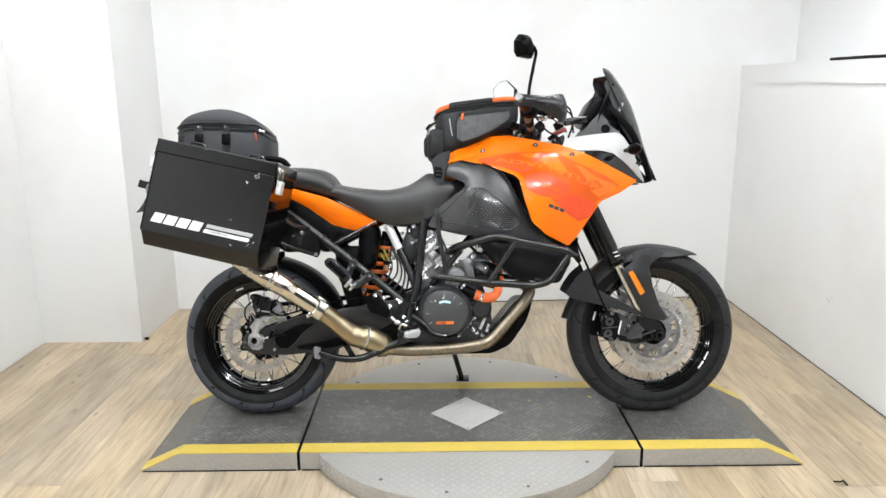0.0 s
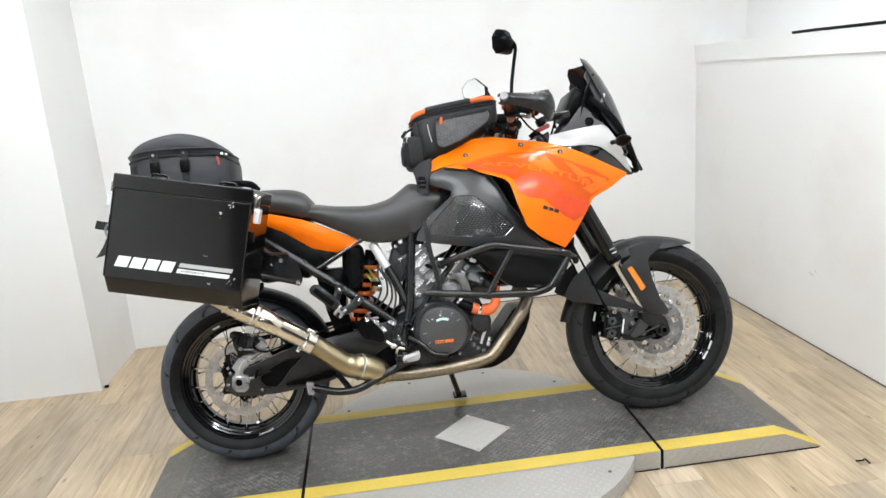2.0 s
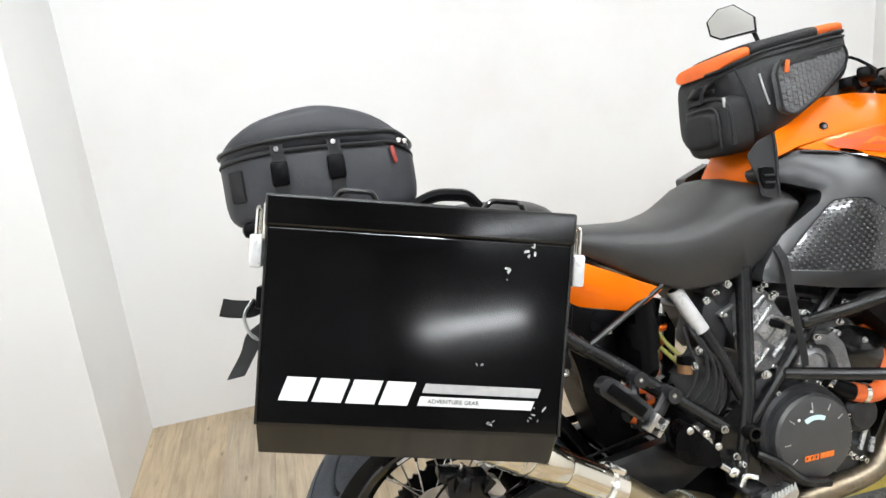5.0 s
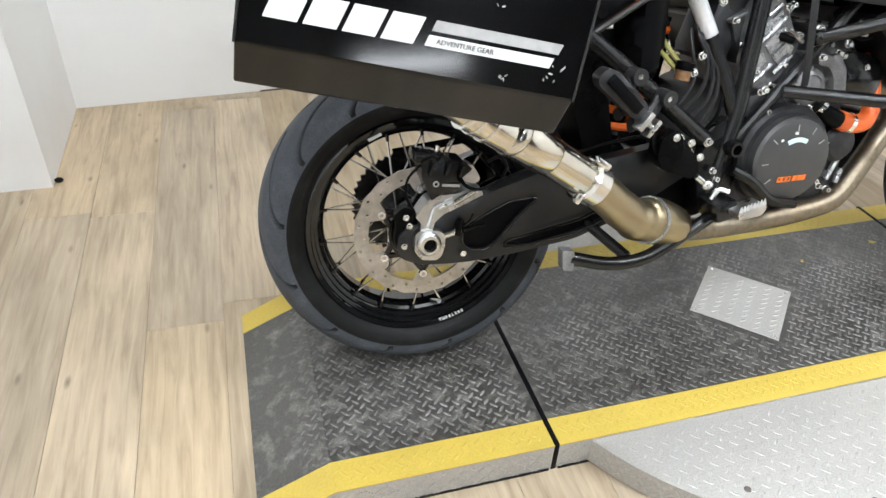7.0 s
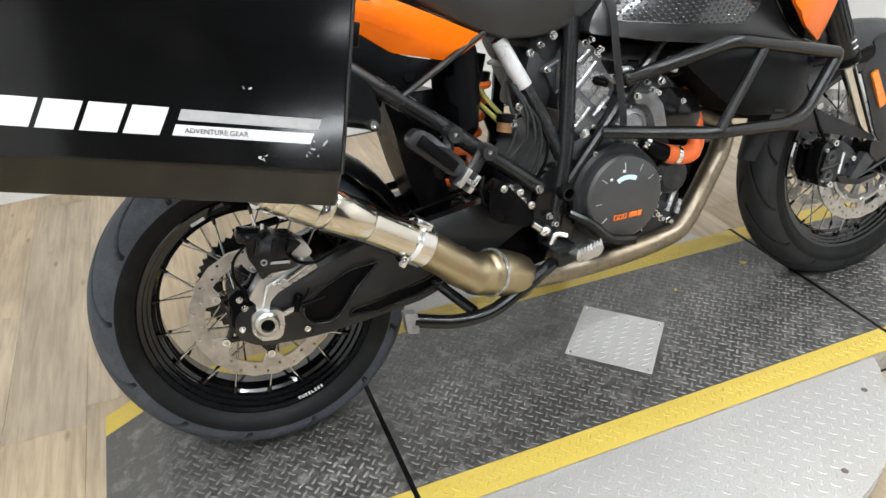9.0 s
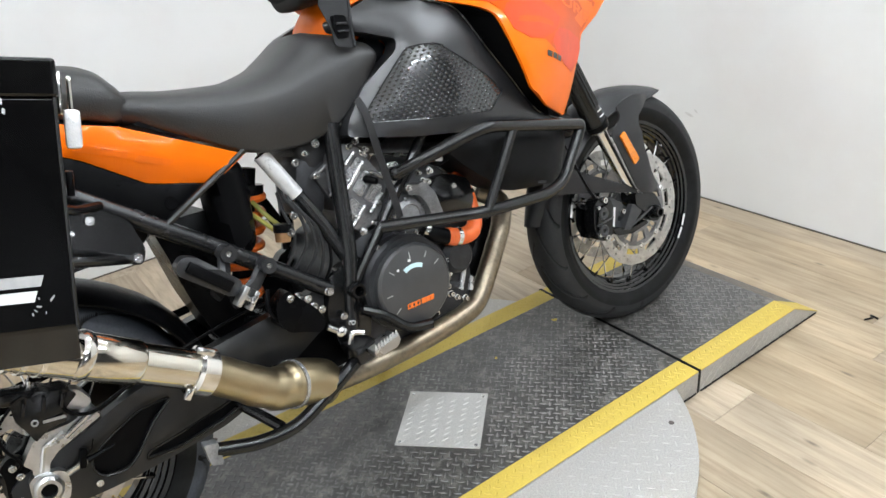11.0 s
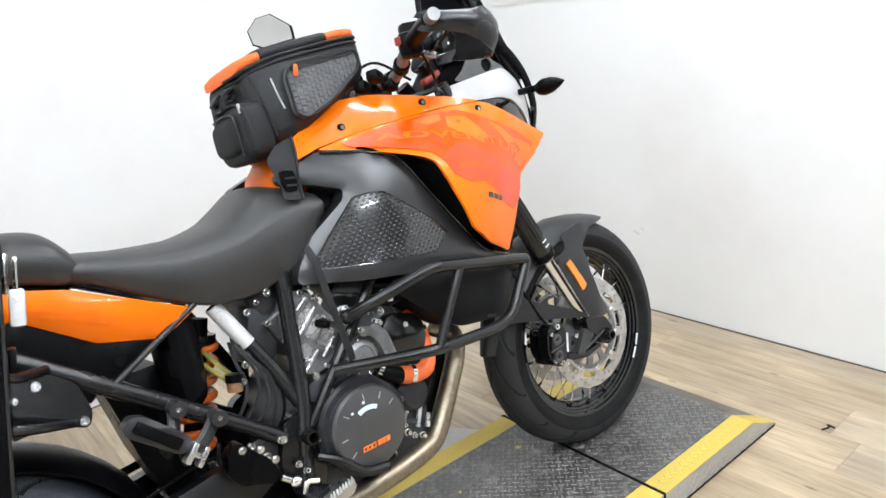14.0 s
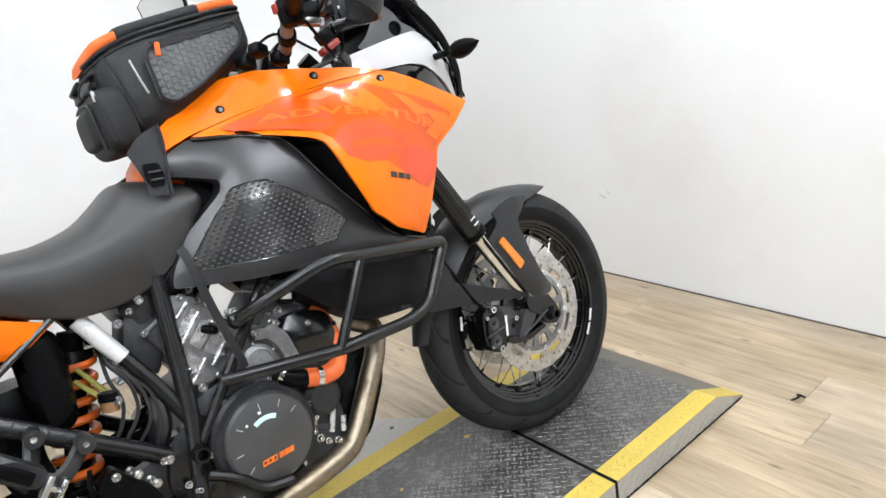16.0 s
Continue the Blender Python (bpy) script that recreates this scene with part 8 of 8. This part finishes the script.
seam = [(-0.120, -0.04, 1.166), (-0.112, -0.085, 1.168), (-0.085, -0.116, 1.178), (-0.04, -0.126, 1.189), (0.03, -0.123, 1.199), (0.10, -0.110, 1.209), (0.17, -0.091, 1.218), (0.207, -0.06, 1.222), (0.216, 0, 1.223)]
part("piping", tube(bm_new(), curve_points(seam), 0.0036, 8), WEBBING, tk)
part("lid_zip", tube(bm_new(), curve_points([(x, y - 0.001, z - 0.011) for x, y, z in seam]), 0.0028, 8), WEBBING, tk)
PK = [(-0.035, 1.140), (-0.022, 1.162), (0.10, 1.176), (0.172, 1.188), (0.180, 1.165), (0.165, 1.140), (0.10, 1.100), (0.05, 1.074), (-0.01, 1.052), (-0.035, 1.062)]
PY = lambda x, z: (-0.150 + 0.30 * max(0, x - 0.0) - 0.05 * max(0, -x)) * (1 - 0.10 * max(0, min(1, (z - 1.06) / 0.15))) - 0.004
pk = part("side_pocket", skin(bm_new(), round_loop(PK, 0.012), lambda x, z: PY(x, z) - 0.008, 0.02, edge=0.004, grid=0.02), HEX_GREY, tk, "grey printed side pocket")
part("pocket_zip", skin(bm_new(), [(-0.02, 1.166), (0.162, 1.191), (0.163, 1.178), (-0.02, 1.150)], lambda x, z: PY(x, z) - 0.010, 0.004, grid=0.03), CORDURA, pk)
part("pocket_piping", tube(bm_new(), [(x, PY(x, z) - 0.008, z) for x, z in round_loop(PK, 0.012)] + [(PK[0][0], PY(*PK[0]) - 0.008, PK[0][1])], 0.003, 6), WEBBING, pk)
b = bm_new()
for i in range(16):
    for j in range(9):
        x, z = -0.028 + i * 0.0128, 1.062 + j * 0.0135 + (i % 2) * 0.0067
        if inside((x, z), PK) and inside((x - 0.006, z - 0.007), PK) and inside((x + 0.006, z - 0.007), PK) and z < 1.150 + 0.14 * (x + 0.02):
            slabr = [(x - 0.0052, z - 0.005), (x + 0.0052, z - 0.005), (x + 0.0052, z + 0.005), (x - 0.0052, z + 0.005)]
            loft(b, [[(px, PY(px, pz) - 0.0082, pz) for px, pz in slabr], [(x + (px - x) * 0.86, PY(px, pz) - 0.0089, z + (pz - z) * 0.86) for px, pz in slabr]])
tagged(part("printed_relief", b, HEX_GREY, pk, smooth=0), kind="stuff")
part("zip_pull", box(bm_new(), (-0.012, -0.159, 1.150), (0.010, 0.006, 0.026), (0, 12, 0), 0.003), ORANGE_FABRIC, tk, "orange zip pull")
pouch = part("rear_pouch", loft(bm_new(), [[(x, y - 0.05, z) for x, y, z in r] for r in soft_box([(-0.148, 1.012, 1.086, 0.056), (-0.143, 1.000, 1.100, 0.072), (-0.128, 0.990, 1.112, 0.084), (-0.085, 0.992, 1.114, 0.084)], 0.4)]), CORDURA, tk, "small black rear pouch", smooth=60)
part("pouch_face", loft(bm_new(), [[(x, y - 0.05, z) for x, y, z in r] for r in soft_box([(-0.161, 1.024, 1.068, 0.044), (-0.157, 1.014, 1.080, 0.056), (-0.144, 1.008, 1.088, 0.062)], 0.45)]), POUCH_BLACK, pouch, smooth=60)
part("pouch_zip", tube(bm_new(), curve_points([(-0.130, -0.133, 1.01), (-0.132, -0.132, 1.075), (-0.138, -0.112, 1.106), (-0.140, -0.05, 1.110), (-0.138, 0.01, 1.106)]), 0.004, 6), WEBBING, pouch)
part("pouch_piping", tube(bm_new(), curve_points([(-0.146, -0.110, 1.005), (-0.149, -0.114, 1.06), (-0.150, -0.104, 1.088), (-0.151, -0.05, 1.094), (-0.150, 0.0, 1.09)]), 0.0025, 6), PLASTIC_GREY, pouch)
part("pouch_pull", box(bm_new(), (-0.138, -0.124, 1.098), (0.006, 0.006, 0.02), (0, 0, 0), 0.002), PRINT_GREY, pouch)
part("seam", tube(bm_new(), curve_points([(-0.098, -0.113, 1.165), (-0.088, -0.134, 1.10), (-0.080, -0.139, 1.03)]), 0.0022, 6), WEBBING, tk)
part("flap", ribbon(bm_new(), curve_points([(-0.104, -0.03, 1.150), (-0.124, -0.03, 1.146), (-0.142, -0.03, 1.130), (-0.148, -0.03, 1.106)]), 0.050, 0.004, (0, 1, 0)), CORDURA, tk, "strap flap over the rear pouch")
part("clip", box(bm_new(), (-0.143, -0.03, 1.130), (0.012, 0.034, 0.028), (0, 40, 0), 0.004), PLASTIC, tk)
part("clip", box(bm_new(), (-0.112, -0.03, 1.130), (0.010, 0.05, 0.012), (0, 0, 0), 0.003), WEBBING, tk)
part("reflective_edge", tube(bm_new(), curve_points([(-0.060, -0.136, 1.145), (-0.056, -0.141, 1.11), (-0.050, -0.144, 1.08)]), 0.002, 6), PRINT_GREY, tk)
strap_y = lambda x, z: -0.160 - 0.26 * (1.02 - z) + 0.2 * max(0, x + 0.075)
sp = part("mount_strap", skin(bm_new(), round_loop([(-0.132, 0.984), (-0.100, 1.010), (-0.060, 1.022), (-0.066, 0.985), (-0.080, 0.935), (-0.088, 0.893), (-0.126, 0.902), (-0.122, 0.928), (-0.126, 0.956)], 0.008), strap_y, 0.004, grid=0.02, edge=0.001), CORDURA, tk, "wide black mounting strap with a buckle")
part("strap_edge", tube(bm_new(), curve_points([(x, strap_y(x, z) - 0.001, z) for x, z in ((-0.060, 1.022), (-0.066, 0.985), (-0.080, 0.935), (-0.088, 0.895))]), 0.0028, 6), WEBBING, sp)
bk = part("buckle", plate(bm_new(), round_loop([(-0.120, 0.934), (-0.116, 0.958), (-0.092, 0.954), (-0.088, 0.930), (-0.094, 0.912), (-0.116, 0.914)], 0.004), -0.192, -0.176, 0.003), PLASTIC, sp)
for z in (0.940, 0.926):
    part("buckle_bar", box(bm_new(), (-0.104, -0.193, z), (0.022, 0.003, 0.004), (0, 6, 0), 0.001), PLASTIC_GREY, bk)
part("long_strap", ribbon(bm_new(), curve_points([(-0.112, -0.196, 0.80), (-0.108, -0.212, 0.765), (-0.10, -0.212, 0.68), (-0.082, -0.20, 0.58), (-0.078, -0.195, 0.55)]), 0.016, 0.0015, (1, 0, 0.25)), WEBBING, tk, "thin hanging webbing strap")

# ---- floor planks, last ----
PLANK_W, PLANK_L = 0.178, 1.22
b = box(bm_new(), (0, 0, -0.004), (PLANK_W - 0.0006, PLANK_L - 0.0006, 0.008), bevel=0.0007, segs=1)
plank_mesh = finish("plank", b, PLANK, smooth=0)
rng = random.Random(3)
nx = int((FLOOR_X[1] - FLOOR_X[0]) / PLANK_W) + 1
for i in range(nx):
    x = FLOOR_X[0] + (i + 0.5) * PLANK_W
    y = FLOOR_Y[0] - rng.random() * PLANK_L
    while y < FLOOR_Y[1] - 0.01:
        lo, hi = max(y, FLOOR_Y[0]), min(y + PLANK_L, FLOOR_Y[1])
        if hi - lo > 0.01:
            piece("plank", plank_mesh, floor, Matrix.Translation((x, (lo + hi) / 2, 0)) @ Matrix.Diagonal((1, (hi - lo) / PLANK_L, 1, 1)))
        y += PLANK_L
